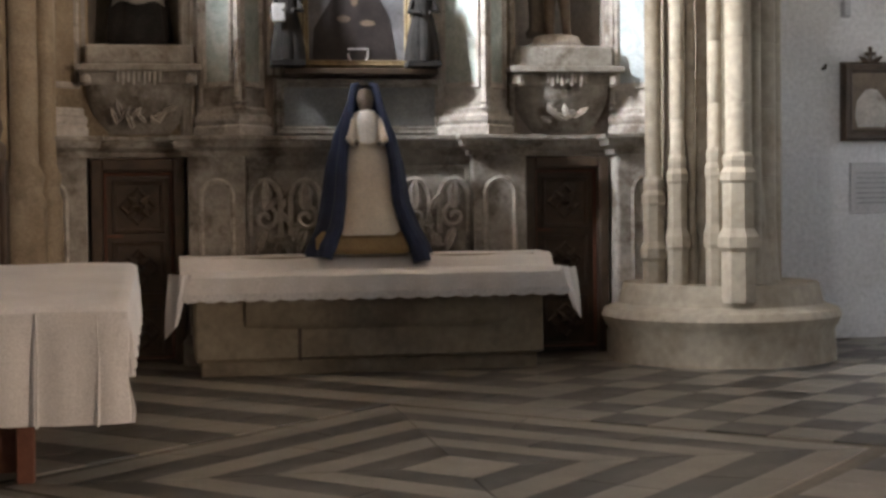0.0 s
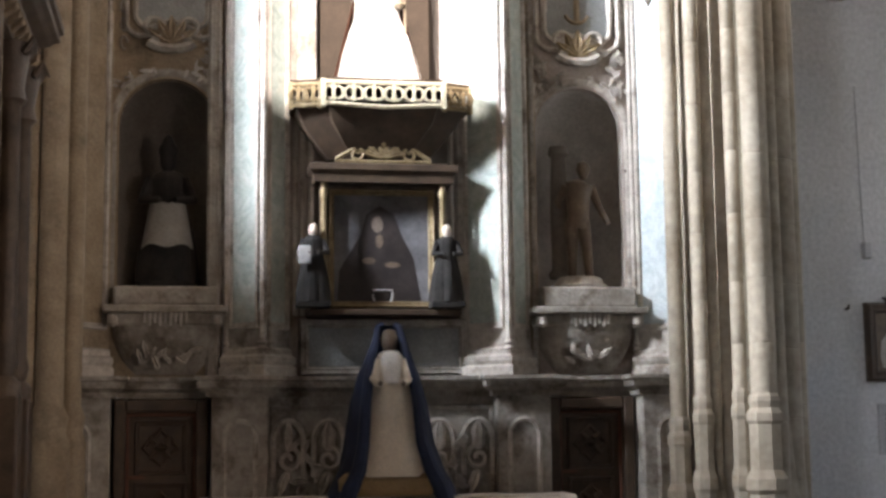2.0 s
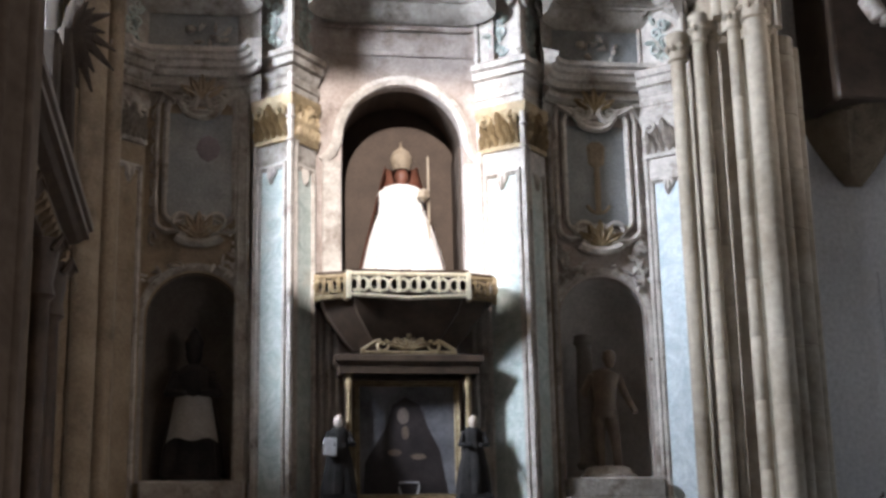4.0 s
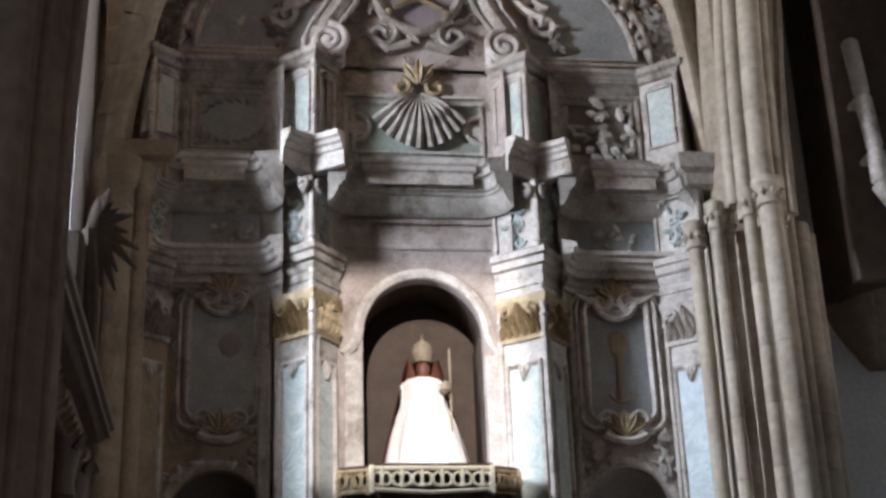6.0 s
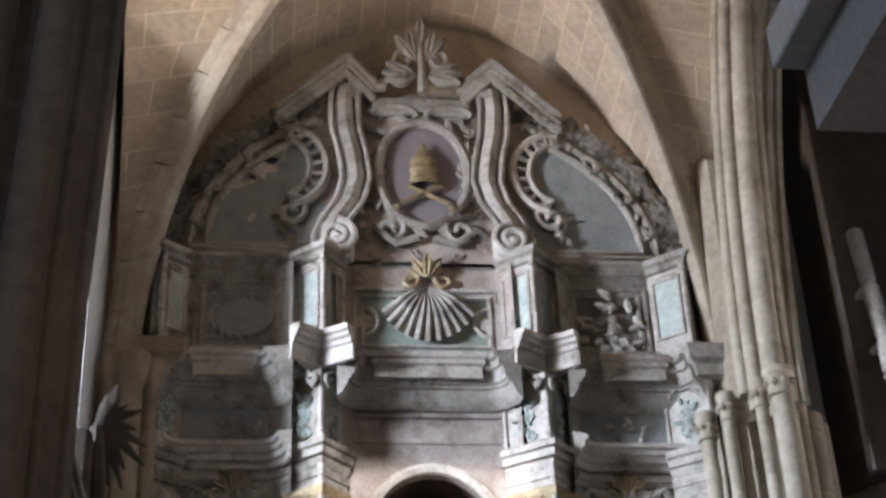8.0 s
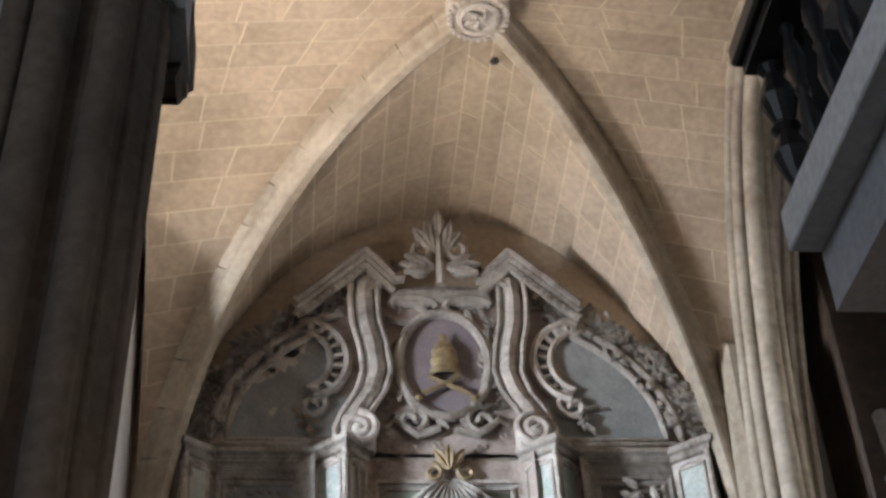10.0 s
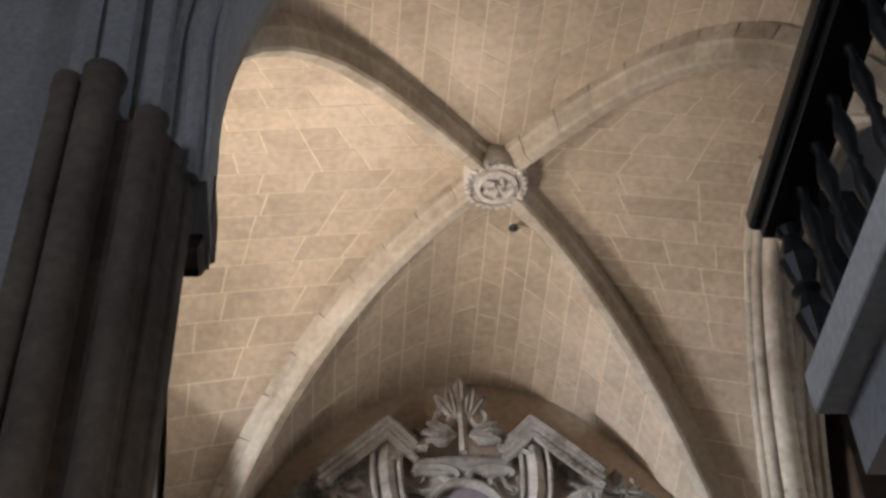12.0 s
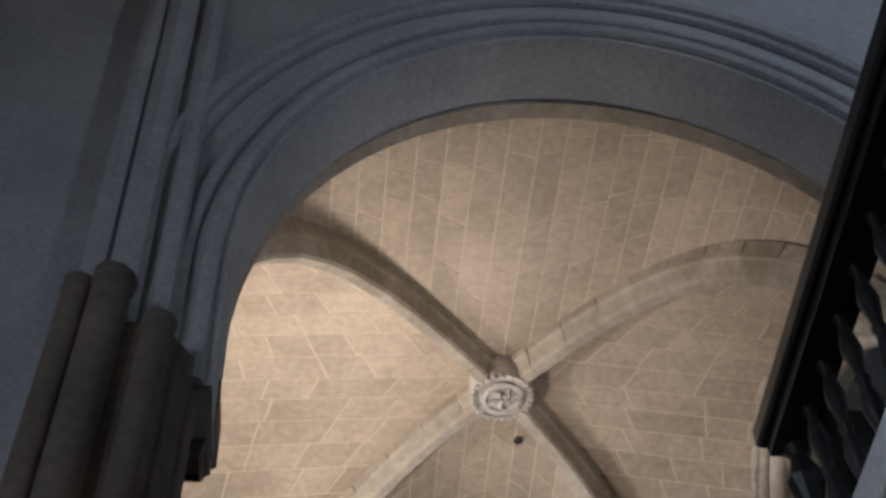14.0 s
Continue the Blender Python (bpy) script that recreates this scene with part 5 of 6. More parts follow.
bm = lathe(bmesh.new(), [(0.15, 11.02), (0.18, 11.04), (0.18, 11.1), (0.15, 11.12), (0.17, 11.2), (0.18, 11.22), (0.15, 11.25), (0.15, 11.33), (0.16, 11.35), (0.12, 11.4), (0.08, 11.48), (0.03, 11.52), (0.05, 11.57), (0.0, 11.62)], (0.03, W - 0.1, 0), 14, sy=0.5, cap=False)
for s in (-1, 1):
    tube(bm, [(0.03 - s * 0.2, W - 0.1, 11.0), (0.03 + s * 0.28, W - 0.1, 10.76)], 0.03)
    lathe(bm, [(0.0, -0.06), (0.06, 0), (0.0, 0.06)], (0.03 + s * 0.33, W - 0.1, 10.7), 8, cap=False)
part("emblem", bm, surface("tarnished_gilt", (0.2, 0.15, 0.08), (0.33, 0.26, 0.15), 10, 0.55, 0.3, metal=0.3), R, "gilt crown and crossed keys in relief", smooth=True)
# crest
bm = bmesh.new()
tube(bm, [(0.03, W - 0.25, 12.25), (0.03, W - 0.28, 12.7), (0.03, W - 0.25, 13.15)], [0.06, 0.05, 0.04])
for s in (-1, 1):
    tube(bm, spiral(0.03 + s * 0.2, 12.75, 0.18, 0.04, 180 if s > 0 else 0, -1.2 * s, W - 0.25), 0.045)
    tube(bm, spiral(0.03 + s * 0.28, 12.5, 0.14, 0.03, 90, 1.2 * s, W - 0.22), 0.045)
    for ang, L in ((80, 0.5), (55, 0.42), (25, 0.4), (5, 0.42), (-15, 0.4)):
        leaf(bm, 0.03 + s * 0.08, W - 0.26, 12.75 if ang > 40 else 12.5, L, 0.16, ang if s > 0 else 180 - ang, 0.1)
    tube(bm, arc(0.03 + s * 0.45, 12.2, 0.42, 0.2, 90, 180 if s < 0 else 0, W - 0.15, 10), 0.06)
    foliage(bm, rng, [(0.03 + s * (0.45 + 0.16 * i), 12.5 - 0.03 * i) for i in range(6)], W - 0.1, 0.17, 180)
leaf(bm, 0.03, W - 0.28, 13.0, 0.38, 0.18, 90, 0.08)
part("crest", bm, STUCCO, R, "tall acanthus crest", smooth=True)
bm = B(-0.6, 0.66, W - 0.1, W + 0.2, 12.05, 12.3, 0.03)
part("crest_block", bm, STUCCO, R)

# upright strips beside the inner pilasters, and fine run mouldings
for xa, xb, y, mat in ((-1.76, -1.62, 14.74, STUCCO), (1.56, 1.64, 14.76, BROWN)):
    p = part("side_strip", B(xa, xb, y, W + 0.05, 2.24, 8.25, 0.015), mat, R, "dark stained upright strip beside the pilaster")
    bm = bmesh.new()
    for x in (xa + 0.03, xb - 0.03):
        tube(bm, [(x, y - 0.004, 2.3), (x, y - 0.004, 8.2)], 0.018, 6)
    part("reed", bm, STUCCO, p, smooth=True)
for x0, x1, y in ((-0.9, 0.88, W), ):
    for z, d in ((7.72, 0.03), (8.02, 0.05)):
        part("run_moulding", moulding(bmesh.new(), [(0, z), (d, z), (d, z + 0.03), (d * 0.5, z + 0.05), (0, z + 0.06)], [(x0, y), (x1, y)]), PINK, R)
for s, z in ((-1, 9.86), (1, 9.86), (-1, 8.78), (1, 8.78)):
    xa, xb = (-2.75, -1.55) if s < 0 else (1.3, 2.7)
    part("run_moulding", moulding(bmesh.new(), [(0, z), (0.04, z), (0.04, z + 0.03), (0.07, z + 0.05), (0.07, z + 0.08), (0, z + 0.09)], [(xa, W), (xb, W)]), STUCCO, R)
# bare plaster where the paint has flaked off
frng = random.Random(17)
for cx, cz, rx, rz in ((-1.9, 11.25, 0.22, 0.16), (-2.1, 11.05, 0.16, 0.1), (-1.75, 11.42, 0.16, 0.12), (-2.0, 10.55, 0.06, 0.06)):
    bm = bmesh.new()
    bm.faces.new([bm.verts.new((cx + rx * q * math.cos(a), W - 0.016, cz + rz * q * math.sin(a) + 0.5 * rz * math.cos(a))) for a, q in [(2 * math.pi * i / 22, frng.uniform(0.65, 1.1)) for i in range(22)]])
    part("bare_patch", bm, PALE, R, "pale patch of flaked paint")
# broken shell-work round the oval and beside the scroll pilasters
orng = random.Random(29)
for s in (-1, 1):
    bm = bmesh.new()
    for k in range(9):
        z = 10.45 + 0.2 * k
        x = s * (0.6 + 0.1 * math.sin(k * 1.3))
        tube(bm, spiral(x, z, 0.08, 0.015, 80 * k, s * (1.1 if k % 2 else -1.1), W - 0.03, 12), 0.02, 5)
        leaf(bm, x, W - 0.02, z, 0.14, 0.08, orng.uniform(0, 360), 0.05)
    part("shell_work", bm, STUCCO, R, "small broken scrolls beside the oval", smooth=True, kind="stuff")
    bm = bmesh.new()
    for k in range(12):
        a = radians(8 + 5 * k)
        x, z = LX + s * 2.68 * math.cos(a), 10.1 + 2.0 * math.sin(a)
        leaf(bm, x, W - 0.05, z, 0.13, 0.07, orng.uniform(0, 360), 0.06)
        if k % 3 == 0:
            box(bm, x - 0.045, x + 0.045, W - 0.13, W - 0.02, z - 0.05, z + 0.05, 0.012)
    part("frame_tie", bm, STUCCO, R, "knots and ties along the quarter frame", smooth=True, kind="stuff")
    # ribbon mouldings round each attic field
    cx = s * 2.07
    bm = bmesh.new()
    for k in range(4):
        tube(bm, [(cx - 0.66, W - 0.02, 9.74 + 0.035 * k), (cx + 0.6, W - 0.02, 9.74 + 0.035 * k)], 0.013, 5)
    for sx in (-1, 1):
        for sz in (-1, 1):
            tube(bm, spiral(cx + sx * 0.36, 9.25 + sz * 0.26, 0.07, 0.015, 90 * sx, sx * 1.1, W - 0.03, 12), 0.016, 5)
    part("field_border", bm, STUCCO, R, "fine ribbon mouldings of the attic field", smooth=True, kind="stuff")
    # hanging drops beside the panel frames of the wings
    bm = bmesh.new()
    for sx in (-1, 1):
        for k in range(8):
            z = 6.95 - 0.19 * k
            tube(bm, arc(cx + sx * 0.53, z, 0.035, 0.07, 0, 300, W - 0.025, 8), 0.012, 5)
    part("bead_strip", bm, STUCCO, R, "strip of carved links beside the painted panel", smooth=True, kind="stuff")
bm = bmesh.new()
for k in range(16):
    x, z = orng.uniform(-0.7, 0.75), orng.uniform(9.95, 10.35)
    tube(bm, spiral(x, z, 0.07, 0.015, orng.uniform(0, 360), 1.1 if k % 2 else -1.1, W - 0.012, 12), 0.014, 5)
part("scroll_ground", bm, PINK, R, "low scrolls in the stucco above the shell", smooth=True, kind="stuff")
# nails and small losses scattered over the wings
for cx, cz in ((-1.66, 5.6), (-1.66, 4.6), (-2.72, 4.5), (2.62, 4.4), (1.44, 3.9), (-2.72, 5.7), (1.25, 10.05), (-1.35, 10.1)):
    part("loss", lathe(bmesh.new(), [(0, -0.03), (0.025, 0), (0, 0.03)], (cx, W - 0.012, cz), 7, sy=0.4, cap=False), DARKWOOD, R, "small dark hole in the stucco")
# carved friezes run along the entablature
for x0, x1 in ((-2.7, -1.7), (1.7, 2.6)):
    bm = bmesh.new()
    for i in range(7):
        x = x0 + (x1 - x0) * (i + 0.5) / 7
        tube(bm, spiral(x, 7.28, 0.055, 0.012, 0, 1.2 if i % 2 else -1.2, W - 0.02, 12), 0.016, 5)
        leaf(bm, x + 0.04, W - 0.01, 7.25, 0.1, 0.06, 60 if i % 2 else 120, 0.04)
    part("running_scroll", bm, STUCCO, R, "running scroll below the architrave", smooth=True, kind="stuff")


# ---- things on and in the altarpiece ----
frame_ob = thing("painting_case", "dark wooden case with gilt posts round an old oil painting", "picture frame", at=(0, 14.5, 2.85))
x0, x1, yf = -0.64, 0.62, 14.42
part("cornice", moulding(B(x0 - 0.05, x1 + 0.05, yf, W, 4.2, 4.3), [(0, 4.16), (0.02, 4.16), (0.03, 4.24), (0.07, 4.28), (0.07, 4.34), (0, 4.36)], [(x0 - 0.05, W), (x0 - 0.05, yf), (x1 + 0.05, yf), (x1 + 0.05, W)]), DARKWOOD, frame_ob, "dark wooden moulded top")
for x in (x0 + 0.03, x1 - 0.03):
    part("post", lathe(bmesh.new(), [(0.035, 2.9), (0.05, 2.95), (0.03, 3.0), (0.035, 3.5), (0.028, 4.0), (0.05, 4.06), (0.035, 4.1), (0.045, 4.2)], (x, yf + 0.05, 0), 10), GILT, frame_ob, "slim gilt post", smooth=True)
for xa, xb in ((x0, x0 + 0.03), (x1 - 0.03, x1)):
    part("side", B(xa, xb, yf + 0.1, W, 2.88, 4.2), DARKWOOD, frame_ob)
part("picture_frame", panel_frame(bmesh.new(), x0 + 0.08, x1 - 0.08, 2.92, 4.14, W - 0.14, 0.07, 0.05), GILT, frame_ob, "narrow gilt picture frame")
part("shelf", B(x0 - 0.12, x1 + 0.15, yf - 0.02, W, 2.83, 2.89, 0.01), DARKWOOD, frame_ob)
cv = part("canvas", B(x0 + 0.1, x1 - 0.1, W - 0.14, W - 0.11, 2.92, 4.12), CANVAS, frame_ob, "darkened oil painting of a veiled figure")
bm = bmesh.new()
pts = [(-0.44, 2.95), (-0.42, 3.3), (-0.3, 3.5), (-0.2, 3.66), (-0.14, 3.88), (0.0, 3.96), (0.14, 3.88), (0.22, 3.66), (0.34, 3.42), (0.42, 2.95)]
bm.faces.new([bm.verts.new((x - 0.02, W - 0.144, z)) for x, z in pts])
part("painted_shape", bm, OILS, cv)
bm = bmesh.new()
bm.faces.new([bm.verts.new((x, W - 0.148, z)) for x, _, z in arc(-0.05, 3.77, 0.06, 0.085, 0, 340, 0, 16)])
part("painted_shape", bm, surface("painted_flesh", (0.1, 0.08, 0.07), (0.26, 0.21, 0.18), 16, 0.5, 0.05), cv)
for cx, cz, rx, rz in ((-0.14, 3.4, 0.07, 0.035), (0.1, 3.36, 0.08, 0.03), (-0.03, 3.6, 0.04, 0.07)):
    bm = bmesh.new()
    bm.faces.new([bm.verts.new((x, W - 0.148, z)) for x, _, z in arc(cx, cz, rx, rz, 0, 340, 0, 12)])
    part("painted_shape", bm, BRONZE, cv)
bm = bmesh.new()
tube(bm, arc(0.0, 3.06, 0.1, 0.12, 180, 360, W - 0.15, 10) + [(0.1, W - 0.15, 3.1), (-0.1, W - 0.15, 3.1)], 0.012)
part("painted_shape", bm, PAPER, cv)
bm = bmesh.new()
zc = 4.36
for s in (-1, 1):
    tube(bm, spiral(-0.01 + s * 0.1, zc + 0.16, 0.1, 0.02, 90, 1.2 * s, yf + 0.03, 14), 0.022)
    tube(bm, spiral(-0.01 + s * 0.27, zc + 0.09, 0.08, 0.02, 90, 1.2 * s, yf + 0.03, 14), 0.02)
    tube(bm, [(-0.01, yf + 0.03, zc + 0.36), (-0.01 + s * 0.2, yf + 0.03, zc + 0.27), (-0.01 + s * 0.3, yf + 0.03, zc + 0.15), (-0.01 + s * 0.48, yf + 0.03, zc + 0.04)], 0.024)
    for ang in (20, 50, 75):
        leaf(bm, -0.01, yf + 0.03, zc + 0.06, 0.26, 0.07, 90 - s * ang, 0.04)
tube(bm, [(-0.5, yf + 0.03, zc + 0.02), (0.48, yf + 0.03, zc + 0.02)], 0.02)
lathe(bm, [(0, -0.06), (0.06, 0), (0, 0.07)], (-0.01, yf + 0.02, zc + 0.2), 8, cap=False)
part("crest", bm, GILT, frame_ob, "pierced gilt crest", smooth=True)

can = thing("statue_balcony", "bowed balcony with a pierced cream and gilt edge", "balcony", at=(0, 14.4, 4.85))
plan = [(-0.95, W), (-0.95, 14.32), (-0.66, 14.22), (-0.64, 14.12), (0.56, 14.12), (0.58, 14.22), (0.86, 14.32), (0.86, W)]
bm = bmesh.new()
for z in (4.9, 5.12):
    bm.faces.new([bm.verts.new((x, y + 0.03, z)) for x, y in plan])
part("slab", moulding(bm, [(0, 5.12), (0.0, 5.14), (0.01, 5.16), (-0.05, 5.17)], plan), DARKWOOD, can, "dark boarded balcony floor")
bm = moulding(bmesh.new(), [(-0.05, 4.93), (-0.12, 4.75), (-0.28, 4.55), (-0.4, 4.42), (-0.5, 4.42)], plan)
part("cove", bm, DARKWOOD, can, "shadowed coved underside", smooth=True)
for a, b in zip(plan[1:], plan[2:-1]):
    if abs(a[0] - b[0]) < 0.1:
        continue
    a, b = Vector((*a, 0)), Vector((*b, 0))
    L = (b - a).length
    bm = bmesh.new()
    for z, r in ((5.11, 0.024), (4.9, 0.022)):
        tube(bm, [a + Vector((0, 0, z)), a.lerp(b, 0.5) + Vector((0, -0.0, z - (0.03 if z < 5 and L > 1 else 0))), b + Vector((0, 0, z))], r)
    k = max(2, round(L / 0.2))
    for i in range(k):
        p = a.lerp(b, (i + 0.5) / k)
        for s in (-1, 1):
            q = [Vector((p.x + s * 0.045 + 0.05 * math.cos(t), p.y - 0.0, 5.005 + 0.065 * math.sin(t))) for t in [j * math.pi / 4 for j in range(9)]]
            tube(bm, q, 0.017, 5)
        tube(bm, [p + Vector((0, 0, 4.92)), p + Vector((0, 0, 5.1))], 0.02, 5)
    for p in (a, b):
        box(bm, p.x - 0.025, p.x + 0.025, p.y - 0.025, p.y + 0.025, 4.86, 5.14, 0.005)
    part("pierced_edge", bm, GILT if L < 0.5 else surface("cream_gilt", (0.6, 0.52, 0.36), (0.75, 0.68, 0.52), 12, 0.5, 0.2), can, "pierced scroll edging", smooth=True)


def robed(bm, x, y, z, h, w, d, mats=(0, 0), arms=True, folds=9, seed=1, taper=0.42, head=True):
    """A plain standing figure: folded robe, shoulders and a round head."""
    r = random.Random(seed)
    n = 40
    prof = [(1.0, 0.0), (0.97, 0.12), (0.86, 0.3), (0.7, 0.48), (0.56, 0.6), (0.55, 0.7), (0.6, 0.77), (taper, 0.83), (0.14, 0.86)]
    ph = [r.uniform(0, 6) for _ in range(3)]
    rings = []
    for k, hz in prof:
        ring = []
        for i in range(n):
            a = 2 * math.pi * i / n
            f = 1 + 0.09 * (1 - hz) * math.sin(folds * a + ph[0]) + 0.04 * math.sin((folds * 2 + 1) * a + ph[1] + hz * 3)
            ring.append(bm.verts.new((x + w / 2 * k * f * math.cos(a), y + d / 2 * k * f * math.sin(a), z + h * hz)))
        rings.append(ring)
    fs = []
    for a, b in zip(rings, rings[1:]):
        for i in range(n):
            fs.append(bm.faces.new((a[i], a[(i + 1) % n], b[(i + 1) % n], b[i])))
    fs += [bm.faces.new(rings[0][::-1]), bm.faces.new(rings[-1])]
    for f in fs:
        f.material_index = mats[0]
    if head:
        hr = h * 0.065
        lathe(bm, [(hr * .5, -hr * 1.3), (hr * 0.8, -hr * .7), (hr, 0), (hr * .8, hr * .8), (hr * .3, hr * 1.2), (0, hr * 1.25)], (x, y - 0.02, z + h * 0.92), 14, mat=mats[1], cap=False)
    if arms:
        for s in (-1, 1):
            tube(bm, [(x + s * w * 0.26, y, z + h * 0.78), (x + s * w * 0.4, y - d * 0.2, z + h * 0.62), (x + s * w * 0.12, y - d * 0.6, z + h * 0.6)], [w * .1, w * .09, w * .05], 8, mats[0])
    return bm


# bright robed statue of the central niche
bm = robed(bmesh.new(), 0.02, 15.12, 5.29, 1.25, 0.86, 0.56, (0, 2), False, 11, 4)
# open mantle and crown
rows = []
for i in range(8):
    k = i / 7
    rad = 0.47 - 0.3 * k
    rows.append([bm.verts.new((0.02 + rad * 1.05 * math.cos(a), 15.14 + 0.34 * (1 - .5 * k) * math.sin(a), 5.3 + 1.28 * k)) for a in [radians(-20 + 220 * j / 16) for j in range(17)]])
for a, b in zip(rows, rows[1:]):
    for j in range(16):
        bm.faces.new((a[j], a[j + 1], b[j + 1], b[j])).material_index = 2
lathe(bm, [(0.09, 0), (0.13, 0.12), (0.1, 0.2), (0.02, 0.26), (0.0, 0.34)], (0.02, 15.1, 6.52), 10, mat=3, cap=False)
tube(bm, [(0.3, 14.98, 5.6), (0.3, 15.0, 6.65)], 0.012, 5, 3)
lathe(bm, [(0, 0), (0.07, 0.05), (0.06, 0.12), (0, 0.16)], (0.24, 14.95, 6.12), 8, mat=3, cap=False)
solo("statue", bm, [WHITE_SILK, SKIN, REDWOOD, BROWN], "crowned statue in a shining white silk robe in the niche", "statue", smooth=True)

# vested statue in the dark left niche
bm = lathe(bmesh.new(), [(0.3, 0), (0.3, 0.06), (0.26, 0.1)], (-2.15, 15.0, 3.12), 16, sy=0.7, mat=1)
robed(bm, -2.15, 15.0, 3.2, 1.35, 0.62, 0.4, (1, 1), True, 7, 8)
rows = []
for i in range(6):
    k = i / 5
    rows.append([bm.verts.new((-2.15 + (0.27 - 0.08 * k) * math.cos(a), 14.98 + 0.24 * math.sin(a) * (1 - .2 * k), 3.55 + 0.45 * k + 0.02 * math.sin(5 * a))) for a in [radians(195 + 150 * j / 12) for j in range(13)]])
for a, b in zip(rows, rows[1:]):
    for j in range(12):
        bm.faces.new((a[j], a[j + 1], b[j + 1], b[j])).material_index = 0
lathe(bm, [(0.08, 0), (0.1, 0.12), (0.04, 0.24), (0, 0.28)], (-2.15, 14.98, 4.45), 10, mat=1, cap=False)
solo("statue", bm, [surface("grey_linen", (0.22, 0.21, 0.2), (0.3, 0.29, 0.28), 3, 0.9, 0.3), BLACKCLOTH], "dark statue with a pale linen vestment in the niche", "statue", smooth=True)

# bare carved figure by a column in the right niche
bx, by, bz = 2.12, 14.92, 3.14
bm = lathe(bmesh.new(), [(0.3, 0), (0.3, 0.05), (0.26, 0.07), (0.24, 0.12), (0.2, 0.14)], (bx, by, bz), 18, sy=0.75, mat=1)
z = bz + 0.14
lathe(bm, [(0.12, 0), (0.13, 0.05), (0.09, 0.1), (0.1, 0.7), (0.08, 1.3), (0.11, 1.34), (0.1, 1.42)], (bx - 0.16, by + 0.16, z), 12, mat=2)
tube(bm, [(bx - 0.07, by, z), (bx - 0.08, by - 0.03, z + 0.3), (bx - 0.06, by, z + 0.58)], [0.045, 0.06, 0.085], 10)
tube(bm, [(bx + 0.1, by - 0.05, z), (bx + 0.07, by - 0.08, z + 0.3), (bx + 0.04, by - 0.02, z + 0.58)], [0.045, 0.058, 0.085], 10)
tube(bm, [(bx - 0.01, by, z + 0.52), (bx, by - 0.02, z + 0.66), (bx + 0.0, by - 0.02, z + 0.82), (bx + 0.02, by - 0.02, z + 0.98), (bx + 0.04, by - 0.02, z + 1.02)], [0.13, 0.115, 0.13, 0.15, 0.06], 12)
tube(bm, [(bx + 0.15, by, z + 0.97), (bx + 0.22, by - 0.02, z + 0.76), (bx + 0.3, by - 0.1, z + 0.56)], [0.05, 0.042, 0.03], 8)
tube(bm, [(bx - 0.12, by, z + 0.97), (bx - 0.2, by + 0.08, z + 0.8), (bx - 0.1, by + 0.14, z + 0.65)], [0.05, 0.042, 0.03], 8)
lathe(bm, [(0.03, -0.1), (0.05, -0.07), (0.075, 0), (0.06, 0.07), (0, 0.1)], (bx + 0.06, by - 0.04, z + 1.14), 12, cap=False)
solo("statue", bm, [BRONZE, PALE, NICHE], "carved brown wooden figure leaning by a column in the niche", "statue", smooth=True)
for x, sd in ((-0.72, 21), (0.62, 22)):
    bm = B(x - 0.17, x + 0.17, 14.3, 14.55, 2.9, 2.96, 0.01, mat=0)
    robed(bm, x, 14.42, 2.96, 0.78, 0.34, 0.26, (0, 1), True, 7, sd)
    if x < 0:
        box(bm, x - 0.16, x - 0.03, 14.26, 14.3, 3.32, 3.5, 0.01, mat=2)
    solo("statuette", bm, [BLACKCLOTH, SKIN, PAPER], "small black-robed statuette standing before the painting" if x > 0 else "small black-robed statuette holding a pale book", "statuette", "statuettes by the painting", smooth=True)

# ---- altar ----
al = thing("altar", "rough stone altar block on the floor", "altar", at=(-0.05, 13.8, 0))
part("body", B(-1.68, 1.55, 13.34, 14.3, 0.14, 0.86, 0.025), ALTAR, al)
part("plinth", B(-1.62, 1.5, 13.4, 14.3, 0.0, 0.14, 0.01), ALTAR, al, "recessed dark plinth")
bm = bmesh.new()
lathe(bm, [(0.0, -1.15), (0.16, -1.12), (0.19, -0.6), (0.19, 0.9), (0.16, 1.3), (0.0, 1.33)], (0, 0, 0), 12, sx=1, sy=0.35, cap=False)
bmesh.ops.rotate(bm, verts=bm.verts, cent=(0, 0, 0), matrix=Matrix.Rotation(radians(90), 3, "Y"))
bmesh.ops.translate(bm, verts=bm.verts, vec=(-0.1, 13.35, 0.6))
part("relief_band", bm, ALTAR, al, "worn raised band on the front", smooth=True)
part("joint", B(-0.75, -0.72, 13.325, 13.345, 0.14, 0.55), DARKWOOD, al, "dark open joint")
part("slab", B(-1.78, 1.72, 13.22, 14.4, 0.84, 0.93, 0.015), ALTAR, al, "thick stone slab")
part("step", B(-1.5, 1.6, 13.85, 14.4, 0.93, 1.06, 0.01), ALTAR, al, "low step at the back of the slab")


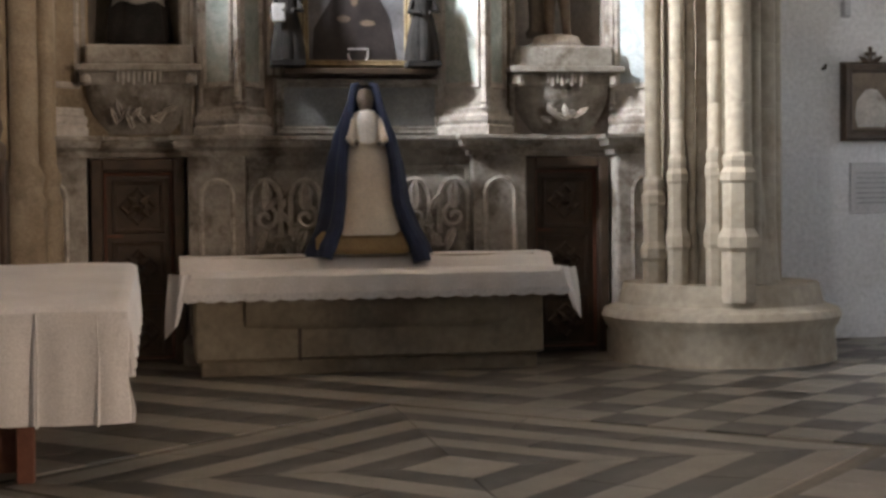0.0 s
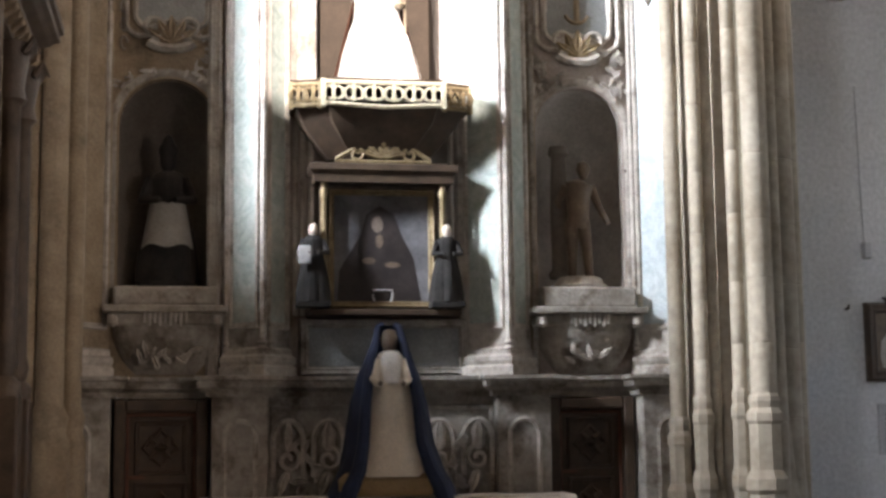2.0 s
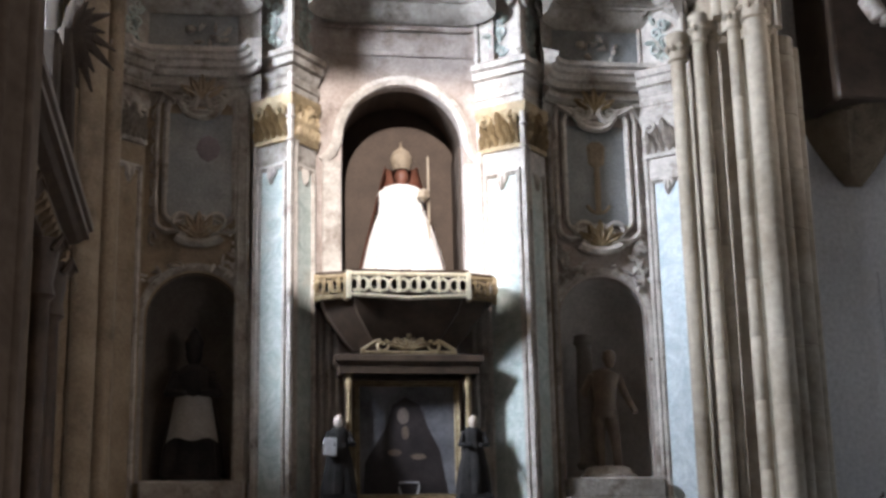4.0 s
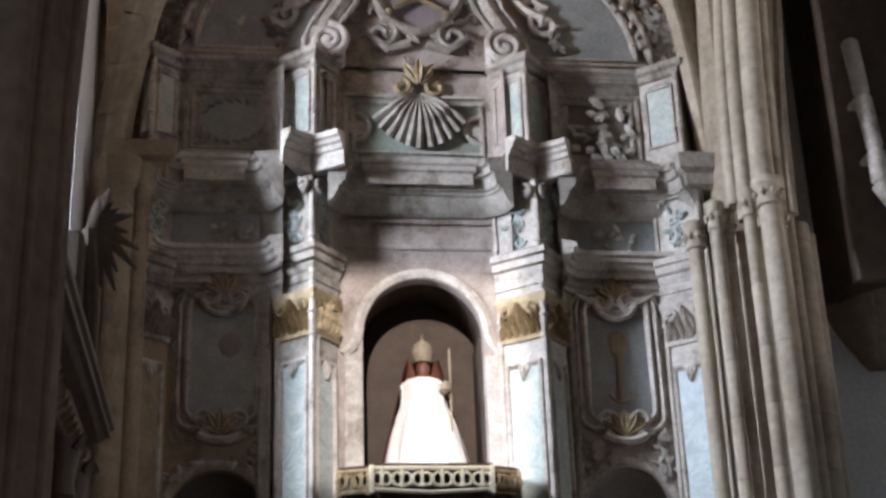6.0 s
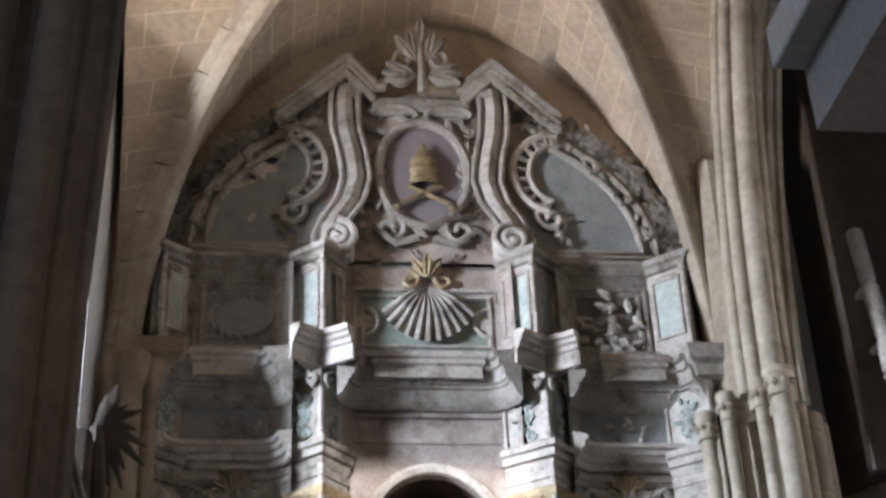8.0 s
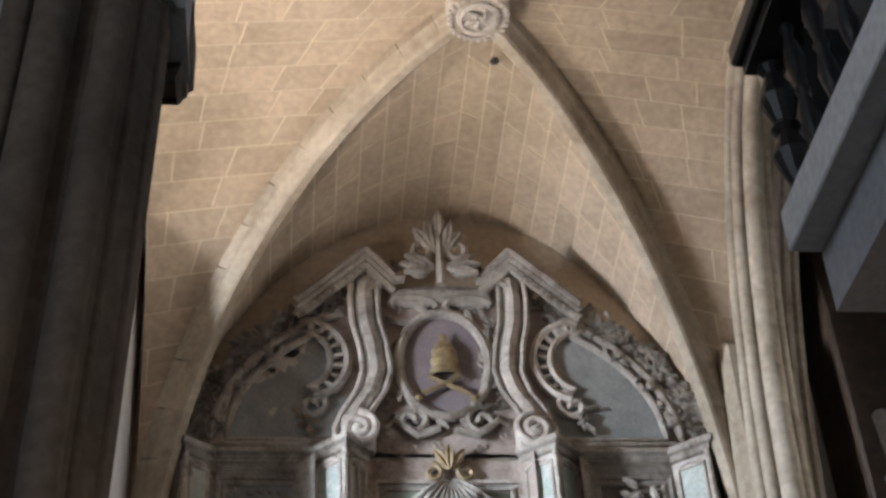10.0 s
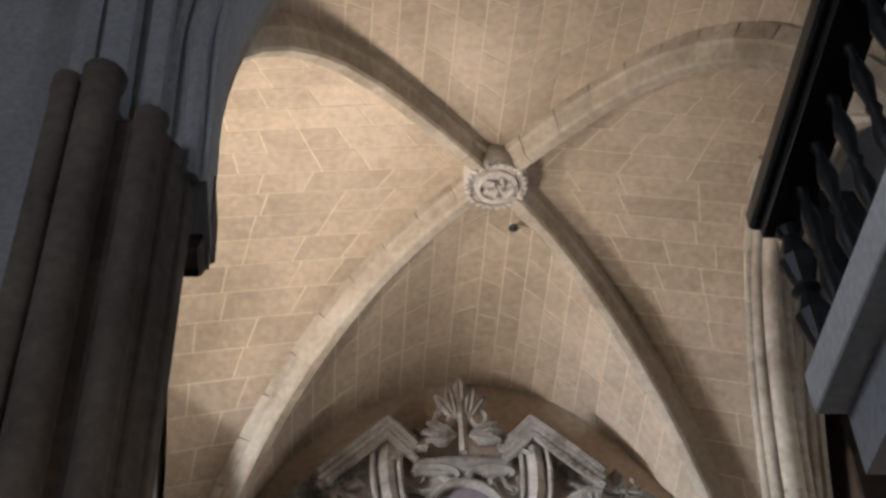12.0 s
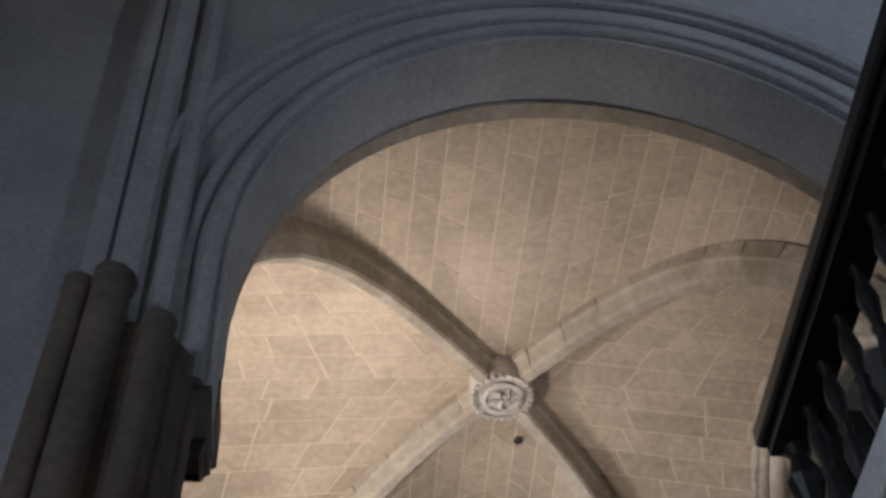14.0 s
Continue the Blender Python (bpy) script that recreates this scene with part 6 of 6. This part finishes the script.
def cloth_sheet(bm, x0, x1, y0, y1, top, drop_front, drop_left, drop_right, seed, nx=70, ny=26, step=None, mat=0):
    """A cloth that lies on a table and hangs over its front and ends in soft folds."""
    r = random.Random(seed)
    p = [r.uniform(0, 6) for _ in range(4)]

    def place(u, v):
        # u, v: metres along the cloth, measured from the table's front left corner
        x, y, z = u, v, top(min(max(v, y0), y1))
        out, down = 0.0, 0.0
        if v < y0:
            down = y0 - v
            fold = 0.018 * min(1, down * 4) * math.sin(u * 9 + p[0]) + 0.01 * math.sin(u * 23 + p[1]) * min(1, down * 4)
            y, z = y0 - 0.03 - fold - 0.02 * down, z - down
        if u < x0:
            d = x0 - u
            x, z = x0 - 0.03 - 0.05 * d - 0.02 * math.sin(v * 14 + p[2]) * min(1, d * 5), z + down - max(d, down)
        elif u > x1:
            d = u - x1
            x, z = x1 + 0.03 + 0.05 * d + 0.02 * math.sin(v * 14 + p[3]) * min(1, d * 5), z + down - max(d, down)
        z += 0.004 * math.sin(u * 7 + v * 5 + p[1])
        return x, y, max(z, 0.03)

    us = [x0 - drop_left + (x1 + drop_right - x0 + drop_left) * i / nx for i in range(nx + 1)]
    vs = [y0 - drop_front + (y1 - y0 + drop_front) * j / ny for j in range(ny + 1)]
    grid = [[bm.verts.new(place(u, v)) for u in us] for v in vs]
    for a, b in zip(grid, grid[1:]):
        for i in range(nx):
            bm.faces.new((a[i], a[i + 1], b[i + 1], b[i])).material_index = mat
    return grid


bm = bmesh.new()
cloth_sheet(bm, -1.8, 1.76, 13.2, 14.38, lambda v: 0.945 + 0.125 * min(1, max(0, (v - 13.75) / 0.12)), 0.19, 0.0, 0.0, 5)
cl = thing("altar_cloth", "white linen altar cloth with a lace edge on the altar", "altar cloth", at=(0, 13.8, 0.94))
part("linen", bm, LINEN, cl, smooth=True)
bm = bmesh.new()
cols = 150
rows = []
for j, z in enumerate((0.765, 0.74, 0.71)):
    rows.append([bm.verts.new((-1.8 + 3.56 * i / cols, 13.155 - 0.015 * math.sin(i * 0.23) - 0.002 * j, z - (0.02 * abs(math.sin(i * 0.42)) if j == 2 else 0))) for i in range(cols + 1)])
for a, b in zip(rows, rows[1:]):
    for i in range(cols):
        bm.faces.new((a[i], a[i + 1], b[i + 1], b[i]))
part("lace", bm, LACE, cl, "scalloped lace border")
for s, xe, low in ((-1, -1.8, 0.36), (1, 1.76, 0.44)):
    bm = bmesh.new()
    rows = []
    for i in range(11):
        k = i / 10
        row = []
        for j in range(9):
            q = j / 8
            across = -0.1 + (0.2 + 0.06 * k) * q
            row.append(bm.verts.new((xe + s * (across * (1 - 0.55 * k) + 0.07 * k), 13.15 + 0.3 * max(0.0, q - 0.45) + 0.025 * math.sin(q * 9 + 3 * k), 0.945 - (0.945 - low) * k * (0.75 + 0.25 * q))))
        rows.append(row)
    for a, b in zip(rows, rows[1:]):
        for j in range(8):
            bm.faces.new((a[j], a[j + 1], b[j + 1], b[j]))
    part("hanging_corner", bm, LINEN, cl, "hanging corner of the cloth", smooth=True)

# statue with a blue mantle on the altar
sx, sy, sz = -0.03, 14.0, 1.075
bm = B(sx - 0.5, sx + 0.42, sy - 0.28, sy + 0.25, sz, sz + 0.22, 0.06, mat=2)
n = 36
rings = []
for k, hz in ((0.43, 0.18), (0.41, 0.3), (0.3, 0.65), (0.22, 0.95), (0.15, 1.1), (0.13, 1.15), (0.15, 1.24), (0.12, 1.33), (0.05, 1.37)):
    rings.append([bm.verts.new((sx + k * 1.05 * (1 + 0.035 * math.sin(9 * 2 * math.pi * i / n)) * math.cos(2 * math.pi * i / n), sy - 0.04 + k * 0.62 * (1 + 0.05 * math.sin(9 * 2 * math.pi * i / n)) * math.sin(2 * math.pi * i / n), sz + hz)) for i in range(n)])
for a, b in zip(rings, rings[1:]):
    for i in range(n):
        bm.faces.new((a[i], a[(i + 1) % n], b[(i + 1) % n], b[i])).material_index = 1
# brown head instead of skin: the veil's shadow is in its colour
lathe(bm, [(0.04, -0.12), (0.075, -0.04), (0.085, 0.03), (0.06, 0.11), (0, 0.13)], (sx, sy - 0.06, sz + 1.45), 14, mat=3, cap=False)
lathe(bm, [(0.0, -0.17), (0.07, -0.15), (0.095, -0.04), (0.1, 0.08), (0.07, 0.15), (0, 0.16)], (sx + 0.01, sy - 0.14, sz + 1.21), 14, sy=0.5, mat=4, cap=False)
for s in (-1, 1):
    tube(bm, [(sx + s * 0.14, sy - 0.1, sz + 1.28), (sx + s * 0.17, sy - 0.16, sz + 1.08), (sx + s * 0.1, sy - 0.22, sz + 1.04)], [0.05, 0.055, 0.03], 8, 1)
    lathe(bm, [(0, -0.03), (0.03, 0), (0, 0.04)], (sx + s * 0.11, sy - 0.23, sz + 1.05), 8, mat=3, cap=False)
# mantle: over the head, falling open in front, wide at the foot
rows = []
heights = [(1.62, 0.06, 0.05), (1.6, 0.12, 0.11), (1.5, 0.15, 0.16), (1.36, 0.2, 0.19), (1.15, 0.29, 0.24), (0.85, 0.37, 0.28), (0.5, 0.42, 0.34), (0.25, 0.47, 0.38), (0.08, 0.56, 0.42), (-0.02, 0.6, 0.42)]
for i, (hz, rx, ry) in enumerate(heights):
    gap = (70, 64, 57, 50, 46, 43, 42, 44, 47, 48)[i]
    row = []
    for j in range(33):
        a = radians(270 + gap + (360 - 2 * gap) * j / 32)
        f = 1 + 0.05 * math.sin(j * 1.35) * min(1, i / 5)
        side = 1.1 if math.cos(a) > 0 and i > 6 else 1.0
        row.append(bm.verts.new((sx + rx * f * side * math.cos(a), sy + 0.02 + ry * f * math.sin(a), sz + hz - (0.05 if math.cos(a) > 0.5 and i > 8 else 0))))
    rows.append(row)
for a, b in zip(rows, rows[1:]):
    for j in range(32):
        bm.faces.new((a[j], a[j + 1], b[j + 1], b[j])).material_index = 0
# thickness along the mantle's front edges
for col in (0, 32):
    tube(bm, [r[col].co.copy() for r in rows], [0.03, 0.03, 0.035, 0.04, 0.05, 0.055, 0.06, 0.07, 0.085, 0.08], 8, 0)
bmesh.ops.recalc_face_normals(bm, faces=bm.faces)
solo("statue", bm, [VELVET, SILK, TAN, BRONZE, WHITE_SILK], "draped statue in a navy mantle and cream robe on the altar", "statue", smooth=True)

# ---- draped side table ----
tb = thing("side_table", "wooden table under a long white cloth", "table", at=(-2.6, 9.6, 0))
for x in (-3.15, -2.7):
    for y in (8.55, 10.75):
        part("leg", B(x - 0.05, x + 0.05, y - 0.05, y + 0.05, 0, 0.9, 0.008), REDWOOD, tb, "square red-brown leg")
part("top", B(-3.3, -2.2, 8.45, 10.85, 0.9, 0.95, 0.01), REDWOOD, tb)
part("panel", B(-3.2, -2.72, 8.6, 8.64, 0.05, 0.9), REDWOOD, tb)
bm = bmesh.new()
cloth_sheet(bm, -3.35, -2.15, 8.42, 10.9, lambda v: 1.0 + 0.06 * (v - 8.42), 0.66, 0.3, 0.4, 9, 60, 60)
bmesh.ops.recalc_face_normals(bm, faces=bm.faces)
tc = solo("tablecloth", bm, LINEN, "long white tablecloth hanging in folds over a table", "tablecloth", smooth=True)
bm = bmesh.new()
for k in range(2):
    xs = -2.62 + 0.33 * k
    tube(bm, [(xs, 8.39, 0.97), (xs + 0.01, 8.372, 0.7), (xs, 8.36, 0.33)], [0.004, 0.009, 0.012], 6)
part("crease", bm, LINEN, tc, smooth=True)

# ---- dark wooden side altar on the left wall ----
sa = thing("side_altar", "dark carved wooden side altar with a heavy cornice", "altarpiece", at=(-3.4, 10.7, 0))
part("table", B(-3.6, -3.2, 8.9, 12.5, 0, 1.0, 0.02), DARKWOOD, sa)
part("shelf_cloth", B(-3.6, -3.15, 8.85, 12.55, 1.0, 1.03, 0.008), LINEN, sa, "white runner")
part("back_panel", B(-3.6, -3.45, 8.9, 12.55, 1.03, 5.2), DARKWOOD, sa)
for y in (9.2, 10.0, 11.6, 12.35):
    part("column", lathe(bmesh.new(), [(0.13, 1.95), (0.13, 2.05), (0.085, 2.1), (0.11, 2.2), (0.09, 2.3), (0.08, 4.2), (0.12, 4.25), (0.1, 4.35), (0.14, 4.6), (0.15, 4.7)], (-3.3, y, 0), 14), DARKWOOD, sa, "dark turned column", smooth=True)
    part("column_base", B(-3.6, -3.17, y - 0.17, y + 0.17, 1.03, 1.95, 0.015), DARKWOOD, sa)
    bm = bmesh.new()
    for i in range(5):
        tube(bm, [(-3.2, y - 0.12 + 0.06 * i, 4.6), (-3.12, y - 0.12 + 0.06 * i, 4.72), (-3.1, y - 0.12 + 0.06 * i, 4.66)], [0.03, 0.028, 0.012], 6)
    part("capital_leaf", bm, DARKWOOD, sa, smooth=True)
bm = moulding(B(-3.6, -3.32, 8.9, 12.45, 4.7, 5.1), [(0, 4.7), (0.03, 4.72), (0.05, 4.8), (0.1, 4.84), (0.12, 4.92), (0.2, 4.96), (0.24, 5.0), (0.28, 5.02), (0.28, 5.08), (0.31, 5.1), (0.31, 5.16), (0, 5.2)], [(-3.32, 8.6), (-3.32, 12.42), (-3.6, 12.42)])
part("cornice", bm, DARKWOOD, sa, "heavy projecting cornice")
part("picture", B(-3.45, -3.4, 10.2, 11.4, 2.0, 4.5), CANVAS, sa, "dark painting")
bm = bmesh.new()
for y in (10.2, 11.4):
    tube(bm, [(-3.38, y, 1.95), (-3.38, y, 4.55)], 0.04, 6)
tube(bm, [(-3.38, 10.2, 4.55), (-3.38, 11.4, 4.55)], 0.04, 6)
part("picture_frame", bm, GILT, sa, "dull gilt frame")
bm = bmesh.new()
for i in range(17):
    y = 8.9 + 0.21 * i
    tube(bm, [(-3.3, y, 4.76), (-3.2, y + 0.04, 4.84), (-3.2, y + 0.12, 4.8), (-3.3, y + 0.16, 4.76)], 0.03, 6)
part("carving", bm, BROWN, sa, "carved frieze scrolls", smooth=True, kind="stuff")
bm = B(-3.55, -3.3, 12.0, 12.35, 5.18, 6.7, 0.04)
tube(bm, [(-3.3, 12.3, 5.2), (-3.24, 12.38, 5.8), (-3.28, 12.36, 6.4), (-3.3, 12.38, 6.85)], [0.12, 0.07, 0.1, 0.06], 8)
part("crest", bm, CARVED, sa, "carved crest above the cornice, coloured dark as a silhouette", smooth=True)
bm = bmesh.new()
for i in range(11):
    a = radians(-75 + 15 * i)
    L = 0.48 + 0.08 * math.sin(i * 2.3)
    p0 = Vector((-3.3, 12.38, 6.8))
    d = Vector((0.5 * math.cos(a) + 0.08, 0.35 * math.cos(a), math.sin(a) + 0.25)).normalized()
    tube(bm, [p0, p0 + d * L * 0.5 + Vector((0.02, 0, 0.05)), p0 + d * L + Vector((0.0, 0, -0.02))], [0.05, 0.055, 0.012], 6, flat=0.5)
part("palm_fan", bm, CARVED, sa, "fan of palm leaves, coloured dark as a silhouette", smooth=True)

# ---- gallery with black balustrade ----
ga = thing("organ_gallery", "pale plastered gallery with a black turned balustrade", "gallery", at=(2.0, 2.0, 5.5))
GX, GY = 0.6, 5.45
part("floor_slab", B(GX + 0.06, 10.0, -6.0, GY - 0.1, 5.36, 5.7), GREY_PLASTER, ga, "pale plastered slab")
part("edge_beam", B(GX - 0.1, GX + 0.3, -6.0, GY - 0.1, 5.7, 5.94, 0.01), PLASTER, ga, "pale painted edge beam")
part("end_beam", B(GX + 0.3, 10.0, GY - 0.3, GY - 0.1, 5.7, 5.91, 0.01), PLASTER, ga, "pale painted end beam")
part("end_panel", B(GX + 0.2, 9.9, GY - 0.16, GY - 0.12, 5.95, 7.05), BLACKWOOD, ga, "black boarded end of the balustrade")
part("handrail", box(B(GX - 0.1, GX + 0.22, -6.0, GY + 0.07, 7.08, 7.22, 0.02), GX - 0.05, GX + 0.17, -6.0, GY + 0.03, 7.0, 7.08), BLACKWOOD, ga, "black moulded handrail")
part("handrail", B(GX + 0.22, 9.9, GY - 0.16, GY + 0.06, 7.02, 7.2, 0.02), BLACKWOOD, ga, "black moulded handrail")
part("bottom_rail", B(GX + 0.02, GX + 0.12, -6.0, GY + 0.02, 5.95, 6.05, 0.01), BLACKWOOD, ga)
part("bottom_rail", B(GX + 0.12, 9.9, GY - 0.1, GY + 0.02, 5.95, 6.05, 0.01), BLACKWOOD, ga)
bal = [(0.035, 6.06), (0.05, 6.1), (0.03, 6.16), (0.06, 6.3), (0.07, 6.36), (0.035, 6.5), (0.055, 6.54), (0.035, 6.58), (0.07, 6.74), (0.06, 6.8), (0.03, 6.92), (0.05, 6.97), (0.035, 7.02)]
me = mesh_of("baluster", lathe(bmesh.new(), [(r * 0.78, z) for r, z in bal], (0, 0, 0), 10), BLACKWOOD, True)
spots = [(GX + 0.07, GY - 0.34 - 0.31 * i) for i in range(24)] + [(GX + 0.4 + 0.31 * i, GY - 0.04) for i in range(24)]
for x, y in spots:
    ob = new("baluster", me)
    ob.parent, ob.location = ga, Vector((x, y, 0)) - ga.location
part("newel", lathe(bmesh.new(), [(r * 1.5, z) for r, z in [(0.05, 5.91)] + bal], (GX + 0.07, GY - 0.05, 0), 12), BLACKWOOD, ga, "stout turned black newel post")

# ---- side bay: organ case, pictures ----
oc = thing("organ_case", "dark wooden organ case on a carved corbel", "organ", at=(5.4, 14.8, 7))
part("case", B(4.72, 7.6, 14.2, 15.25, 7.2, 13.5, 0.03), DARKWOOD, oc)
bm = bmesh.new()
rows = []
for i in range(8):
    k = i / 7
    rows.append([bm.verts.new((5.25 + (0.55 - 0.45 * k ** 1.5) * math.cos(math.pi * j / 10), 15.2 - (0.95 - 0.8 * k) * math.sin(math.pi * j / 10), 7.25 - 0.75 * k)) for j in range(11)])
for a, b in zip(rows, rows[1:]):
    for j in range(10):
        bm.faces.new((a[j], a[j + 1], b[j + 1], b[j]))
bm.faces.new(rows[-1])
corbel = part("corbel", bm, BROWN, oc, "ribbed brown corbel", smooth=True)
for i in range(5):
    bm = bmesh.new()
    tube(bm, [(4.95 + 0.15 * i, 14.5, 7.2), (5.05 + 0.1 * i, 14.7, 6.95), (5.15 + 0.05 * i, 15.0, 6.6)], [0.07, 0.06, 0.03], 8)
    part("rib", bm, BROWN, corbel, smooth=True)
bm = bmesh.new()
line = [Vector((4.95, 14.0, 10.1)), Vector((4.98, 13.95, 9.35)), Vector((5.02, 13.92, 8.65)), Vector((5.0, 13.9, 8.25)), Vector((5.12, 13.85, 7.98)), Vector((5.25, 13.8, 7.95))]
for a, b, r in zip(line, line[1:], (0.1, 0.1, 0.1, 0.11, 0.08)):
    tube(bm, [a.lerp(b, 0.0), a.lerp(b, 0.04), a.lerp(b, 0.92), a.lerp(b, 1.0)], [r * .8, r, r * .95, r * .7], 12)
box(bm, 4.9, 5.06, 13.95, 14.25, 9.3, 9.36)
box(bm, 4.95, 5.1, 13.9, 14.25, 8.6, 8.66)
part("pipe", bm, PALE, oc, "pale jointed horizontal-reed pipe", smooth=True)

pf = thing("picture", "dark carved picture frame with a small pale relief", "picture", at=(5.75, 15.15, 2.6))
part("frame", panel_frame(B(5.42, 6.1, 15.14, 15.2, 2.18, 3.05), 5.42, 6.1, 2.18, 3.05, 15.14, 0.12, 0.05), DARKWOOD, pf)
part("field", B(5.53, 5.99, 15.125, 15.14, 2.3, 2.93), BRONZE, pf, "brown field")
part("relief", lathe(bmesh.new(), [(0.17, 2.33), (0.2, 2.45), (0.18, 2.62), (0.08, 2.74), (0, 2.76)], (5.76, 15.13, 0), 14, sy=0.2, cap=False), PALE, pf, "pale oval relief", smooth=True)
bm = bmesh.new()
tube(bm, [(5.76, 15.15, 3.04), (5.76, 15.15, 3.22)], 0.022)
tube(bm, [(5.7, 15.15, 3.14), (5.82, 15.15, 3.14)], 0.022)
for s in (-1, 1):
    leaf(bm, 5.76, 15.15, 3.03, 0.16, 0.07, 90 - s * 60, 0.03)
part("cross", bm, DARKWOOD, pf, "small cross on the frame")
nb = thing("notice_board", "plain grey notice panel on the plaster wall", "notice", at=(5.8, 15.18, 1.65))
part("board", B(5.53, 6.15, 15.17, 15.2, 1.38, 1.94, 0.006), PAPER, nb)
bm = bmesh.new()
for i in range(7):
    box(bm, 5.6, 5.6 + 0.42 + 0.05 * (i % 3), 15.166, 15.17, 1.82 - 0.055 * i, 1.835 - 0.055 * i)
part("text_bars", bm, SLATE, nb, "unreadable lines of text")
sw = thing("wall_sensor", "small grey box on the plaster wall", "sensor", at=(5.48, 15.15, 3.63))
part("body", B(5.43, 5.52, 15.1, 15.2, 3.54, 3.72, 0.015), PAPER, sw)
part("cable", tube(bmesh.new(), [(5.47, 15.19, 3.72), (5.46, 15.19, 4.2), (5.44, 15.19, 5.5)], 0.008), PAPER, sw, "thin grey cable")
hk = solo("wall_hook", tube(bmesh.new(), [(5.22, 15.2, 2.98), (5.22, 15.13, 2.98), (5.22, 15.12, 3.02)], 0.015), DARKWOOD, "small dark iron hook on the wall", "hook")

# ---- floor ----
floor = solo("floor", B(-9.4, 10.4, -12.4, 16.0, -0.25, -0.012), GROUT, "inlaid pale and dark marble church floor", "floor", kind="structure")


def slab(name, pts, mat):
    """A floor stone from its plan corners, with a slightly eased edge."""
    bm = bmesh.new()
    c = Vector((sum(p[0] for p in pts) / len(pts), sum(p[1] for p in pts) / len(pts)))
    ring = [(Vector(p) - c) for p in pts]
    rows = []
    for shrink, z in ((0.006, -0.02), (0.006, -0.003), (0.01, 0.0)):
        rows.append([bm.verts.new((*(v - v.normalized() * shrink), z)) for v in ring])
    for a, b in zip(rows, rows[1:]):
        for i in range(len(pts)):
            bm.faces.new((a[i], a[(i + 1) % len(pts)], b[(i + 1) % len(pts)], b[i]))
    bm.faces.new(rows[-1])
    me = mesh_of(name, bm, mat)
    ob = new(name, me)
    ob.parent, ob.location = floor, (c.x, c.y, 0)
    return ob


FC = Vector((-0.22, 8.45))
radii = [0.0, 0.37, 0.74, 1.1, 1.47, 1.85, 2.25, 2.6]
dirs = [Vector((1, 0)), Vector((0, 1.04)), Vector((-1, 0)), Vector((0, -1.04))]
slab("floor_stone", [FC + d * 0.37 for d in dirs], MARBLE_LIGHT)
for k in range(1, len(radii) - 1):
    r0, r1 = radii[k], radii[k + 1]
    for q in range(4):
        a, b = dirs[q], dirs[(q + 1) % 4]
        cuts = [0, 1] if k < 3 else [0, 0.5, 1] if k < 5 else [0, 0.33, 0.67, 1]
        for c0, c1 in zip(cuts, cuts[1:]):
            slab("floor_stone", [FC + a.lerp(b, c0) * r0, FC + a.lerp(b, c0) * r1, FC + a.lerp(b, c1) * r1, FC + a.lerp(b, c1) * r0], MARBLE_DARK if k % 2 else MARBLE_LIGHT)
T = 0.44
h = T / math.sqrt(2)
shared = {}
for mat in (MARBLE_LIGHT, MARBLE_DARK):
    o = slab("floor_tile", [(h, 0), (0, h), (-h, 0), (0, -h)], mat)
    shared[mat.name] = o.data
    bpy.data.objects.remove(o)
rng = random.Random(5)
for i in range(-40, 41):
    for j in range(-40, 41):
        x, y = FC.x + (i - j) * h, FC.y + (i + j) * h
        if not (-3.4 < x < 6.6 and 4.6 < y < 15.0) or abs(x - FC.x) + abs(y - FC.y) / 1.04 < 2.6 + h * 0.9:
            continue
        if -1.4 < x < 1.3 and y > 13.7:
            continue
        dark = (i % 3 == 0) != (j % 2 == 0) if x > 0.8 else (i + 0 * j) % 2 == 0
        ob = new("floor_tile", shared[(MARBLE_DARK if dark else MARBLE_LIGHT).name])
        ob.parent, ob.location = floor, (x, y, -0.0005 * rng.random())
